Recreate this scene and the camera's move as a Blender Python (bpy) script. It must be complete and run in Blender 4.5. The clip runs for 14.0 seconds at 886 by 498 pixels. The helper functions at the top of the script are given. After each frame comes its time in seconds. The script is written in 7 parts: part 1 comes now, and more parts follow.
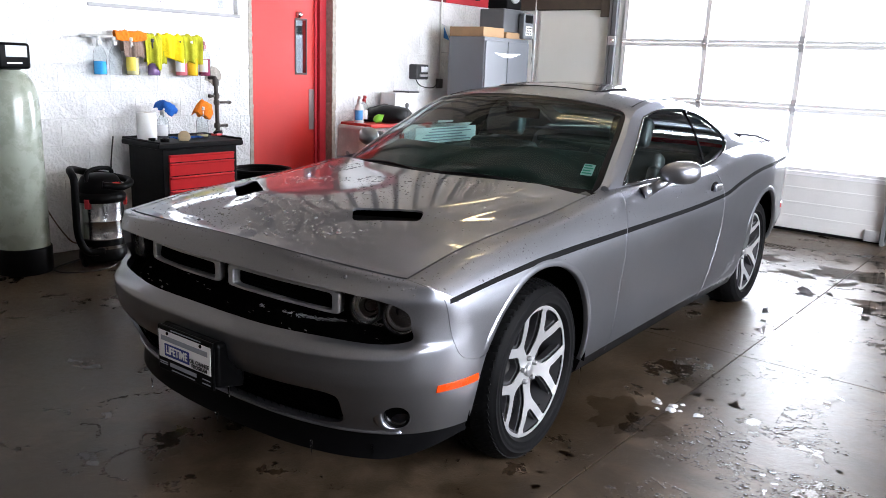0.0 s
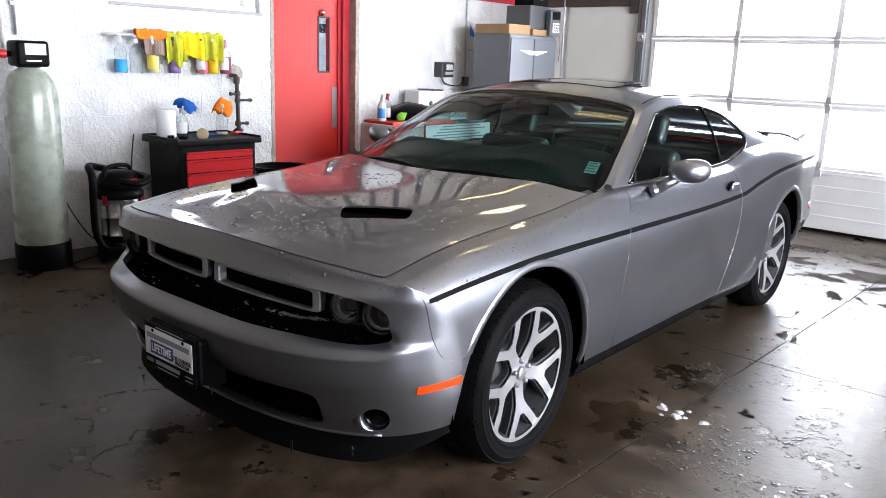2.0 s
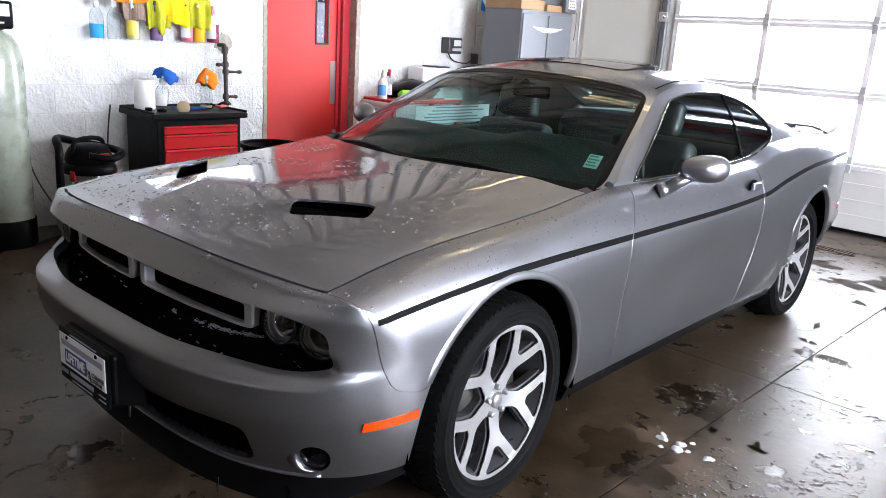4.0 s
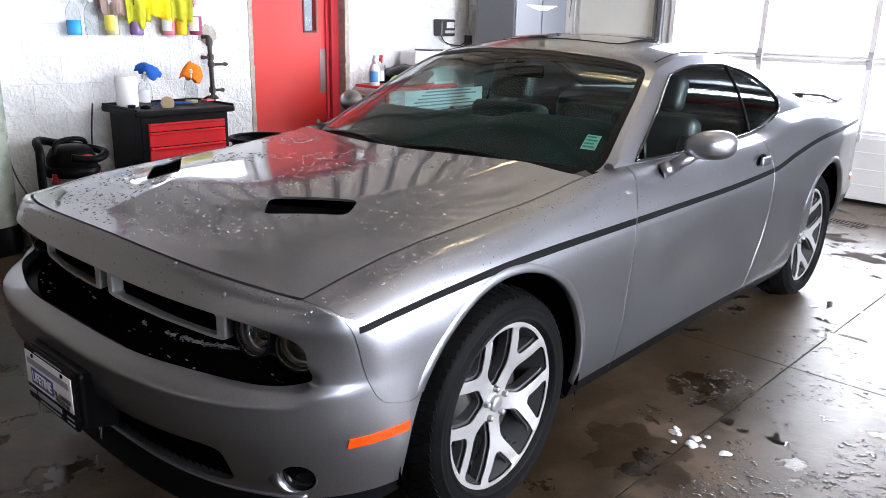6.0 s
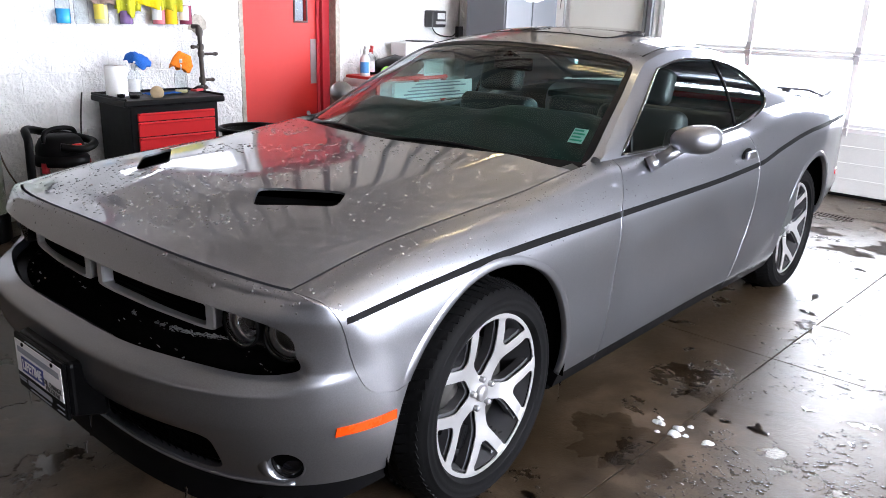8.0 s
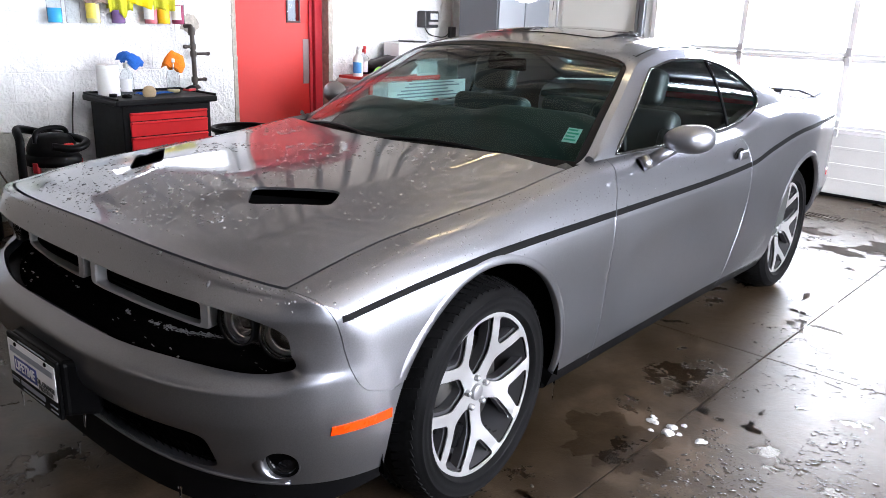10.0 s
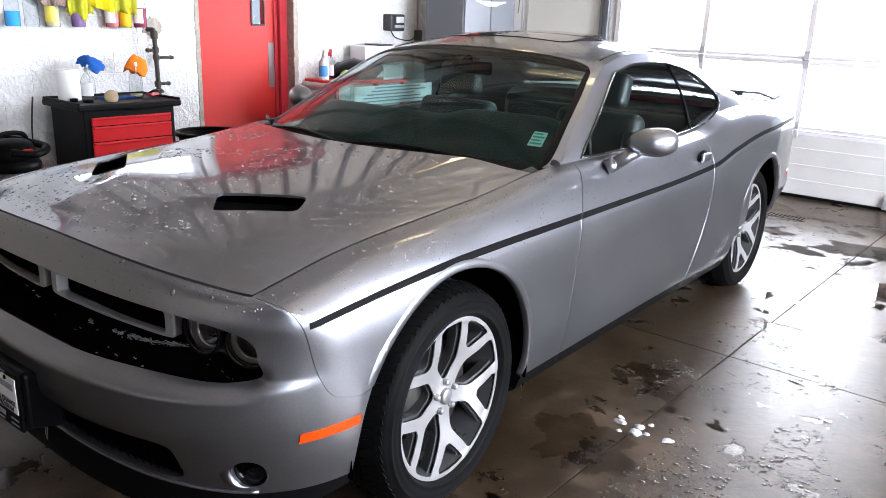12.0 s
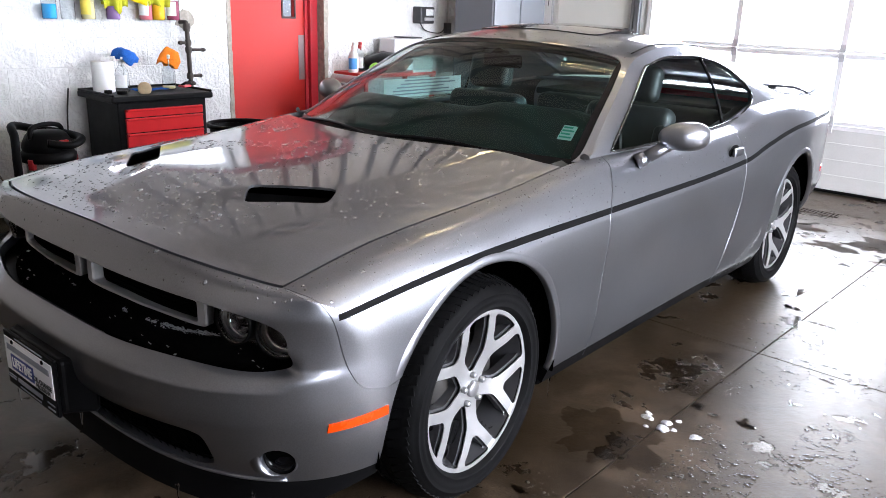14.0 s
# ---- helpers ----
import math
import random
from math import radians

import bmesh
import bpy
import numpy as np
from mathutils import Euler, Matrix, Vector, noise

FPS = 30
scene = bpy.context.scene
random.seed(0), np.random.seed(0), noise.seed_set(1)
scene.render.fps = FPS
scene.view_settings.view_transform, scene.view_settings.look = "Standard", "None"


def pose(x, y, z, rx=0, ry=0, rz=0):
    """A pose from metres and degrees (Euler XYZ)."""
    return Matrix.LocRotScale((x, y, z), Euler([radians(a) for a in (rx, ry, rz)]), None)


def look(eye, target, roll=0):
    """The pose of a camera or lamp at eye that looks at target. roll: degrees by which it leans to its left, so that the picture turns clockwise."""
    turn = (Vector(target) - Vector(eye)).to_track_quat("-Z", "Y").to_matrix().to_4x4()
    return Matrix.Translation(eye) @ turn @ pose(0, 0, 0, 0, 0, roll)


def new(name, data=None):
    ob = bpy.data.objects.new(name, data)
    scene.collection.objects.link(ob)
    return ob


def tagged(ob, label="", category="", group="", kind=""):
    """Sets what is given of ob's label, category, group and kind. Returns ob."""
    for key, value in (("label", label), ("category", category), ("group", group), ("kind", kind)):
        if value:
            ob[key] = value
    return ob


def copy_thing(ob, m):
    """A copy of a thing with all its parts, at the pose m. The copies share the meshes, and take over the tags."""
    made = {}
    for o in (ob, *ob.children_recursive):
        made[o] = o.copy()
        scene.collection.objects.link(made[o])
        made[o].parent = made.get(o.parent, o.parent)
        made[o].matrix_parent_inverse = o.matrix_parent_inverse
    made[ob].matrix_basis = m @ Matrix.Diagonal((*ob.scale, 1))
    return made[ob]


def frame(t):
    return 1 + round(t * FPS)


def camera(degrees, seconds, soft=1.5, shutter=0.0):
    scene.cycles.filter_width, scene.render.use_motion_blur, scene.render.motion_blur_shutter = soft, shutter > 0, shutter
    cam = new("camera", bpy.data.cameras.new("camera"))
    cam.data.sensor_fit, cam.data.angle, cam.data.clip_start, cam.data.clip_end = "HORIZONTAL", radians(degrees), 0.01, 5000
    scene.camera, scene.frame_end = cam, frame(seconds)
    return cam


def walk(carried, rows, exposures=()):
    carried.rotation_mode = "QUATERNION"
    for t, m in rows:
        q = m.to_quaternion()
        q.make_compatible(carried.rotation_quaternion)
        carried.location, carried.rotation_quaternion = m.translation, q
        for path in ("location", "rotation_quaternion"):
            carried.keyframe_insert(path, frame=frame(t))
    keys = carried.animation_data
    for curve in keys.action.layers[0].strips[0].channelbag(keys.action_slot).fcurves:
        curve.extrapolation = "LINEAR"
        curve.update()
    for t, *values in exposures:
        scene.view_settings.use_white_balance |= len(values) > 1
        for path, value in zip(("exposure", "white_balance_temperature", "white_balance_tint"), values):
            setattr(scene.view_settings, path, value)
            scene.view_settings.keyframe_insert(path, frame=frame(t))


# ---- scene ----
cam = camera(59.0, 14.0, soft=0.5)
PATH = [
    (0, (2.37, -2.542, 1.539), (1.201, -0.986, 1.077), 2.3),
    (0.5, (2.381, -2.545, 1.539), (1.218, -0.981, 1.088), 2.1),
    (1, (2.394, -2.52, 1.533), (1.236, -0.955, 1.072), 1.5),
    (1.5, (2.434, -2.444, 1.53), (1.267, -0.887, 1.065), 2.1),
    (2, (2.482, -2.364, 1.527), (1.231, -0.875, 1.06), 2.1),
    (2.5, (2.469, -2.318, 1.535), (1.227, -0.829, 1.046), 1.5),
    (2.7, (2.437, -2.283, 1.537), (1.188, -0.801, 1.041), 1.8),
    (4.8, (2.296, -1.765, 1.511), (1.025, -0.315, 0.979), 4.0),
    (5, (2.289, -1.755, 1.513), (1.022, -0.302, 0.981), 3.4),
    (5.5, (2.251, -1.738, 1.515), (1.015, -0.258, 0.984), 2.0),
    (6, (2.232, -1.743, 1.502), (0.956, -0.308, 0.942), 1.3),
    (6.5, (2.25, -1.742, 1.505), (0.942, -0.344, 0.926), 1.2),
    (7, (2.256, -1.738, 1.51), (0.954, -0.334, 0.932), 1.4),
    (7.5, (2.256, -1.748, 1.511), (0.981, -0.315, 0.944), 1.7),
    (8, (2.257, -1.757, 1.514), (1.004, -0.311, 0.932), 1.8),
    (10.3, (2.253, -1.765, 1.508), (1.021, -0.299, 0.93), 2.0),
    (10.5, (2.254, -1.764, 1.516), (1.033, -0.29, 0.938), 2.1),
    (11, (2.256, -1.764, 1.518), (1.066, -0.26, 0.95), 2.2),
    (11.5, (2.257, -1.762, 1.516), (1.081, -0.248, 0.949), 2.0),
    (12, (2.257, -1.762, 1.516), (1.078, -0.25, 0.945), 2.0),
    (12.5, (2.256, -1.762, 1.515), (1.074, -0.254, 0.942), 2.2),
    (13, (2.257, -1.769, 1.516), (1.064, -0.27, 0.942), 2.3),
    (13.5, (2.26, -1.771, 1.519), (1.051, -0.288, 0.936), 2.3),
    (14, (2.257, -1.771, 1.518), (1.03, -0.307, 0.928), 2.0),
]
walk(cam, [(t, look(eye, target, roll)) for t, eye, target, roll in PATH], [(0.0, 0.30, 6260, 15), (2.0, 0.27, 6260, 15), (2.5, 0.28, 6260, 15), (5.0, 0.46, 6260, 16), (6.5, 0.45, 6260, 16), (8.0, 0.58, 6260, 16), (11.0, 0.57, 6260, 16), (13.0, 0.44, 6250, 16), (14.0, 0.43, 6250, 16)])

# ---- light ----
ROOM = Matrix.Rotation(radians(-2.0), 4, "Z")      # the walls stand two degrees off the car's axis
WALL_U, BACK_V, RIGHT_U, FRONT_V, CEIL = -3.52, 5.94, 6.2, -6.5, 4.3
# unseen glazed doors, added in the east wall to light the car's flank
ADDED_EAST_DOORS = (-0.95, 2.45)

world = bpy.data.worlds.new("world")
scene.world = world
world.use_nodes = True
wn = world.node_tree
sky = wn.nodes.new("ShaderNodeTexSky")
sky.sky_type, sky.sun_disc = "NISHITA", False
sky.sun_elevation, sky.sun_rotation, sky.dust_density = radians(40), radians(14), 1.0
wn.links.new(sky.outputs[0], wn.nodes["Background"].inputs[0])
wn.nodes["Background"].inputs[1].default_value = 0.15

sun_data = bpy.data.lights.new("sun", "SUN")
sun_data.energy, sun_data.angle, sun_data.color = 1.2, radians(30), (1.0, 0.98, 0.95)
sun = new("sun", sun_data)
sun.matrix_world = look((2, 9, 14), (0, 0, 0))


def area_lamp(name, m, sx, sy, watts, colour=(1, 1, 1)):
    data = bpy.data.lights.new(name, "AREA")
    data.shape, data.size, data.size_y, data.energy, data.color = "RECTANGLE", sx, sy, watts, colour
    ob = new(name, data)
    ob.matrix_world = m
    return ob


area_lamp("door_daylight", ROOM @ look((-0.37, BACK_V + 0.10, 1.85), (-0.37, 0, 1.2)), 2.8, 2.3, 390, (0.92, 0.97, 1.0))
# fill lamps in the added east openings, watts set singly for flank and floor
for v, watts in zip(ADDED_EAST_DOORS, (265, 1010)):
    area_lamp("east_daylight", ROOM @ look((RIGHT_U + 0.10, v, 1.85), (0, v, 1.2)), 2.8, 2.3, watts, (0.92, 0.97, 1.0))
area_lamp("window_daylight", ROOM @ look((WALL_U - 0.16, 1.27, 2.10), (0, 1.27, 1.9)), 1.25, 0.36, 9, (0.92, 0.97, 1.0))
LAMPS = ((-0.25, 2.78, 4), (-2.75, 4.95, 0), (2.6, 0.4, 0))

# ---- materials ----
def nodes_of(name):
    m = bpy.data.materials.new(name)
    m.use_nodes = True
    nt = m.node_tree
    return m, nt, nt.nodes["Principled BSDF"]


def tex(nt, scale, detail=4, rough=0.55, kind="ShaderNodeTexNoise"):
    co = nt.nodes.get("Texture Coordinate") or nt.nodes.new("ShaderNodeTexCoord")
    n = nt.nodes.new(kind)
    n.inputs["Scale"].default_value = scale
    if kind == "ShaderNodeTexNoise":
        n.inputs["Detail"].default_value, n.inputs["Roughness"].default_value = detail, rough
    nt.links.new(co.outputs["Object"], n.inputs["Vector"])
    return n


def ramp(nt, src, stops):
    r = nt.nodes.new("ShaderNodeValToRGB")
    while len(r.color_ramp.elements) < len(stops):
        r.color_ramp.elements.new(0.5)
    for e, (p, c) in zip(r.color_ramp.elements, stops):
        e.position, e.color = p, (*c, 1) if len(c) == 3 else c
    nt.links.new(src, r.inputs[0])
    return r.outputs[0]


def grey(v):
    return (v, v, v)


def bump_from(nt, bsdf, src, strength, dist):
    b = nt.nodes.new("ShaderNodeBump")
    b.inputs["Strength"].default_value, b.inputs["Distance"].default_value = strength, dist
    nt.links.new(src, b.inputs["Height"])
    nt.links.new(b.outputs[0], bsdf.inputs["Normal"])
    return b


def mat(name, base, rough=0.5, metal=0.0, var=0.12, scale=6.0, fine=90.0, bump=0.0, dist=0.002, coat=0.0, rvar=0.1, spec=0.5):
    """A plain surface with stains at one scale and grain at another."""
    m, nt, p = nodes_of(name)
    big, small = tex(nt, scale), tex(nt, fine, 2)
    mix = nt.nodes.new("ShaderNodeMath")
    mix.operation = "MULTIPLY_ADD"
    nt.links.new(small.outputs[0], mix.inputs[0])
    mix.inputs[1].default_value = 0.35
    nt.links.new(big.outputs[0], mix.inputs[2])
    lo, hi = [max(0, c * (1 - var)) for c in base], [min(1, c * (1 + var)) for c in base]
    nt.links.new(ramp(nt, mix.outputs[0], [(0.42, lo), (0.92, hi)]), p.inputs["Base Color"])
    nt.links.new(ramp(nt, mix.outputs[0], [(0.4, grey(max(0.02, rough - rvar))), (0.95, grey(min(1, rough + rvar)))]), p.inputs["Roughness"])
    p.inputs["Metallic"].default_value = metal
    p.inputs["Coat Weight"].default_value, p.inputs["Coat Roughness"].default_value = coat, 0.04
    p.inputs["Specular IOR Level"].default_value = spec
    if bump:
        bump_from(nt, p, small.outputs[0], bump, dist)
    return m


def glow(name, colour, strength):
    m, nt, p = nodes_of(name)
    p.inputs["Base Color"].default_value = (*colour, 1)
    p.inputs["Emission Color"].default_value, p.inputs["Emission Strength"].default_value = (*colour, 1), strength
    return m


def glass(name, colour=(1, 1, 1), rough=0.0, ior=1.45, thin=True):
    """A pane: clear or tinted, with the gloss that its angle gives."""
    m, nt, p = nodes_of(name)
    nt.nodes.remove(p)
    clear, shine, mix, fres = (nt.nodes.new("ShaderNode" + k) for k in ("BsdfTransparent", "BsdfGlossy", "MixShader", "Fresnel"))
    clear.inputs[0].default_value = (*colour, 1)
    shine.inputs["Roughness"].default_value, fres.inputs[0].default_value = rough, ior
    nt.links.new(fres.outputs[0], mix.inputs[0])
    nt.links.new(clear.outputs[0], mix.inputs[1])
    nt.links.new(shine.outputs[0], mix.inputs[2])
    nt.links.new(mix.outputs[0], nt.nodes["Material Output"].inputs[0])
    return m


def car_paint():
    m, nt, p = nodes_of("silver_metallic_paint")
    flake, dirt = tex(nt, 260, 2), tex(nt, 5, 5)
    nt.links.new(ramp(nt, flake.outputs[0], [(0.3, (0.222, 0.227, 0.252)), (0.7, (0.258, 0.264, 0.292))]), p.inputs["Base Color"])
    nt.links.new(ramp(nt, dirt.outputs[0], [(0.35, grey(0.30)), (0.7, grey(0.355))]), p.inputs["Roughness"])
    p.inputs["Metallic"].default_value = 0.93
    p.inputs["Specular Tint"].default_value = (0.30, 0.30, 0.31, 1)
    p.inputs["Coat Weight"].default_value, p.inputs["Coat Roughness"].default_value, p.inputs["Coat IOR"].default_value = 0.85, 0.010, 1.5
    return m


def wet_concrete():
    """Trowelled concrete: brown stains, a dull damp sheen, and darker patches where water stands."""
    m, nt, p = nodes_of("wet_concrete")
    big, mid, fine = tex(nt, 0.9, 6, 0.6), tex(nt, 7.0, 9, 0.74), tex(nt, 120, 4, 0.65)
    pud, pit = tex(nt, 2.5, 12, 0.68), tex(nt, 26, 8, 0.72)

    def math_node(op, x, y, z=None):
        n = nt.nodes.new("ShaderNodeMath")
        n.operation = op
        for i, q in enumerate((x, y, z)):
            if q is None:
                continue
            if isinstance(q, float):
                n.inputs[i].default_value = q
            else:
                nt.links.new(q, n.inputs[i])
        return n.outputs[0]

    stain = math_node("MULTIPLY_ADD", fine.outputs[0], 0.22, math_node("MULTIPLY_ADD", mid.outputs[0], 0.6, math_node("SUBTRACT", big.outputs[0], 0.11)))
    dry = ramp(nt, stain, [(0.56, (0.008, 0.0052, 0.0028)), (0.68, (0.019, 0.0125, 0.0070)), (0.8, (0.030, 0.0208, 0.0130)), (1.0, (0.078, 0.055, 0.037))])
    soaked = math_node("MULTIPLY_ADD", pit.outputs[0], 0.10, pud.outputs[0])
    wet = ramp(nt, soaked, [(0.452, grey(1.0)), (0.466, grey(0.0))])
    tone = nt.nodes.new("ShaderNodeMix")
    tone.data_type, tone.blend_type = "RGBA", "MULTIPLY"
    nt.links.new(wet, tone.inputs[0])
    nt.links.new(dry, tone.inputs[6])
    tone.inputs[7].default_value = (0.46, 0.43, 0.40, 1)
    nt.links.new(tone.outputs[2], p.inputs["Base Color"])
    damp = math_node("MULTIPLY_ADD", pit.outputs[0], 0.30, math_node("MULTIPLY", mid.outputs[0], 0.25))
    dull = ramp(nt, damp, [(0.18, grey(0.24)), (0.27, grey(0.33)), (0.38, grey(0.46))])
    gloss = nt.nodes.new("ShaderNodeMix")
    gloss.data_type = "RGBA"
    nt.links.new(wet, gloss.inputs[0])
    nt.links.new(dull, gloss.inputs[6])
    gloss.inputs[7].default_value = (0.19, 0.19, 0.19, 1)
    nt.links.new(gloss.outputs[2], p.inputs["Roughness"])
    dry_amount = math_node("SUBTRACT", 1.0, wet)
    height = math_node("MULTIPLY", math_node("MULTIPLY_ADD", pit.outputs[0], 1.6, fine.outputs[0]), dry_amount)
    bump_from(nt, p, height, 0.35, 0.0025)
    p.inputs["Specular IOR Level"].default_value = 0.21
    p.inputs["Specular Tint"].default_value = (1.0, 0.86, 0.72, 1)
    return m


def painted_block(name, base):
    m, nt, p = nodes_of(name)
    big, fine, mid = tex(nt, 1.6, 5), tex(nt, 34, 6, 0.6), tex(nt, 9, 5)
    a = nt.nodes.new("ShaderNodeMath")
    a.operation = "MULTIPLY_ADD"
    nt.links.new(fine.outputs[0], a.inputs[0])
    a.inputs[1].default_value = 0.5
    nt.links.new(big.outputs[0], a.inputs[2])
    lo = [c * 0.84 for c in base]
    nt.links.new(ramp(nt, a.outputs[0], [(0.5, lo), (0.85, base)]), p.inputs["Base Color"])
    p.inputs["Roughness"].default_value = 0.55
    h = nt.nodes.new("ShaderNodeMath")
    h.operation = "MULTIPLY_ADD"
    nt.links.new(mid.outputs[0], h.inputs[0])
    h.inputs[1].default_value = 1.5
    nt.links.new(fine.outputs[0], h.inputs[2])
    bump_from(nt, p, h.outputs[0], 1.0, 0.014)
    return m


PAINT = car_paint()
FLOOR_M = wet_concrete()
BLOCK_M = painted_block("white_painted_block", (0.67, 0.67, 0.675))
# made-up dark wall tone, chosen to keep reflections on the car dim
DARKENED_WALL_M = mat("darkened_wall_block", (0.085, 0.079, 0.074), 0.8, var=0.15, scale=3, bump=0.3)
# made-up tone for an unseen wall, set by what the nose reflects
REFLECTED_TONE_M = mat("brown_grey_reflected_tone", (0.24, 0.205, 0.17), 0.7, var=0.2, scale=2, bump=0.2)
WHITE_M = mat("white_sheet_metal", (0.72, 0.72, 0.71), 0.4, var=0.06, scale=2)
CEIL_M = mat("ceiling_sheet", (0.57, 0.495, 0.42), 0.6, var=0.12, scale=1)
BEAM_M = mat("dark_steel_beam", (0.03, 0.027, 0.027), 0.6)
RED_M = mat("red_door_paint", (0.47, 0.020, 0.016), 0.42, var=0.05, scale=3, bump=0.05, spec=0.3)
REDDARK_M = mat("red_frame_paint", (0.40, 0.02, 0.03), 0.35, var=0.15, scale=5)
RUBBER_M = mat("tyre_rubber", (0.0035, 0.0035, 0.0038), 0.55, var=0.35, bump=0.2, scale=9, spec=0.05)
BLACKP_M = mat("black_plastic", (0.003, 0.003, 0.0034), 0.42, var=0.3, spec=0.06)
GLOSSBLACK_M = mat("gloss_black", (0.008, 0.008, 0.009), 0.12, var=0.3, coat=0.6)
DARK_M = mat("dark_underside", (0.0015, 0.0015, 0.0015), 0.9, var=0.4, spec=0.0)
ALU_M = mat("machined_aluminium", (0.50, 0.50, 0.51), 0.32, 0.75, var=0.03, scale=12, rvar=0.03)
POCKET_M = mat("grey_wheel_paint", (0.085, 0.085, 0.092), 0.35, 0.6, var=0.15)
CHROME_M = mat("chrome", (0.80, 0.81, 0.83), 0.12, 1.0, var=0.05)
SATIN_M = mat("satin_silver", (0.46, 0.465, 0.48), 0.40, 0.7, var=0.05)
GALV_M = mat("galvanised_steel", (0.52, 0.53, 0.55), 0.42, 0.8, var=0.15, scale=15)
ALUFRAME_M = mat("anodised_aluminium", (0.70, 0.70, 0.71), 0.45, 0.5, var=0.08)
STRIPE_M = mat("charcoal_stripe", (0.006, 0.006, 0.0065), 0.5, var=0.1, spec=0.02)
ORANGE_M = mat("orange_lens", (0.58, 0.040, 0.001), 0.25, var=0.08, coat=0.25, spec=0.2)
REDLENS_M = mat("red_lens", (0.5, 0.01, 0.02), 0.15, var=0.08, coat=0.8)
WS_M = glass("windshield_glass", (0.46, 0.74, 0.71), ior=1.24)
SIDE_M = glass("tinted_side_glass", (0.76, 0.86, 0.86), ior=1.16)
PANE_M = glass("clear_pane", (0.95, 0.96, 0.97))
BRAKE_M = mat("dark_cast_iron", (0.025, 0.023, 0.021), 0.55, 0.5, var=0.3)
LENS_M = glass("lamp_lens", (0.9, 0.9, 0.92), ior=1.5)
SEAT_M = mat("dark_leather", (0.009, 0.0108, 0.0108), 0.5, var=0.2, bump=0.2)
DASH_M = mat("dash_vinyl", (0.026, 0.028, 0.028), 0.6, var=0.2, bump=0.2)


# ---- mesh helpers ----
def mesh_of(name, verts, faces, material, smooth=True):
    me = bpy.data.meshes.new(name)
    me.from_pydata([tuple(v) for v in verts], [], faces)
    if smooth:
        me.shade_smooth()
    me.materials.append(material)
    return me


def part(name, data, material=None, parent=None, label="", smooth=False):
    """One mesh object, out of a bmesh or a mesh, under a thing or a part."""
    if isinstance(data, bmesh.types.BMesh):
        me = bpy.data.meshes.new(name)
        data.to_mesh(me)
        data.free()
    else:
        me = data
    if material and not me.materials:
        me.materials.append(material)
    if smooth:
        me.shade_smooth()
    ob = new(name, me)
    ob.parent = parent
    if label:
        tagged(ob, label)
    return ob


def thing(name, label, category, m=None, group="", kind=""):
    ob = new(name)
    ob.empty_display_size = 0.1
    ob.matrix_basis = m if m is not None else Matrix()
    return tagged(ob, label, category, group, kind)


def box(bm, x0, x1, y0, y1, z0, z1, bevel=0.0, seg=2, m=None):
    r = bmesh.ops.create_cube(bm, size=1)
    vs = r["verts"]
    for v in vs:
        v.co = Vector(((x0 + x1) / 2 + v.co.x * (x1 - x0), (y0 + y1) / 2 + v.co.y * (y1 - y0), (z0 + z1) / 2 + v.co.z * (z1 - z0)))
    if bevel:
        es = list({e for v in vs for e in v.link_edges})
        r2 = bmesh.ops.bevel(bm, geom=es, offset=bevel, segments=seg, affect="EDGES", profile=0.5)
        vs = list({v for f in r2["faces"] for v in f.verts} | {v for v in vs if v.is_valid})
    if m is not None:
        bmesh.ops.transform(bm, matrix=m, verts=vs)
    return vs


def boxed(*a, **k):
    bm = bmesh.new()
    box(bm, *a, **k)
    return bm


def lathe(bm, profile, m=None, seg=32, close=False):
    """A turned form about local z, from (radius, height) pairs."""
    rings = []
    for r, z in profile:
        rings.append([bm.verts.new((r * math.cos(2 * math.pi * i / seg), r * math.sin(2 * math.pi * i / seg), z)) for i in range(seg)] if r > 1e-5 else [bm.verts.new((0, 0, z))])
    for a, b in zip(rings, rings[1:]):
        for i in range(seg):
            j = (i + 1) % seg
            q = [a[i % len(a)], a[j % len(a)], b[j % len(b)], b[i % len(b)]]
            q = list(dict.fromkeys(q))
            if len(q) > 2:
                f = bm.faces.new(q)
                f.smooth = True
    vs = [v for r in rings for v in r]
    if m is not None:
        bmesh.ops.transform(bm, matrix=m, verts=vs)
    return vs


def turned(profile, m=None, seg=32):
    bm = bmesh.new()
    lathe(bm, profile, m, seg)
    bmesh.ops.recalc_face_normals(bm, faces=bm.faces)
    return bm


def tube(points, radius, seg=8, smooth=True, bm=None, closed=False):
    """A pipe or cable along points."""
    bm = bm or bmesh.new()
    pts = [Vector(p) for p in points]
    rings, up = [], Vector((0.13, 0.21, 0.97))
    n = len(pts)
    for i, p in enumerate(pts):
        d = (pts[(i + 1) % n] - pts[i - 1]) if closed else (pts[min(i + 1, n - 1)] - pts[max(i - 1, 0)])
        d.normalize()
        a = d.cross(up)
        if a.length < 0.05:
            a = d.cross(Vector((1, 0, 0)))
        a.normalize()
        b = d.cross(a)
        r = radius[i] if isinstance(radius, (list, tuple)) else radius
        rings.append([bm.verts.new(p + (a * math.cos(2 * math.pi * k / seg) + b * math.sin(2 * math.pi * k / seg)) * r) for k in range(seg)])
    for i in range(n if closed else n - 1):
        A, B = rings[i], rings[(i + 1) % n]
        for k in range(seg):
            f = bm.faces.new((A[k], A[(k + 1) % seg], B[(k + 1) % seg], B[k]))
            f.smooth = smooth
    if not closed:
        bm.faces.new(rings[0][::-1])
        bm.faces.new(rings[-1])
    bmesh.ops.recalc_face_normals(bm, faces=bm.faces)
    return bm


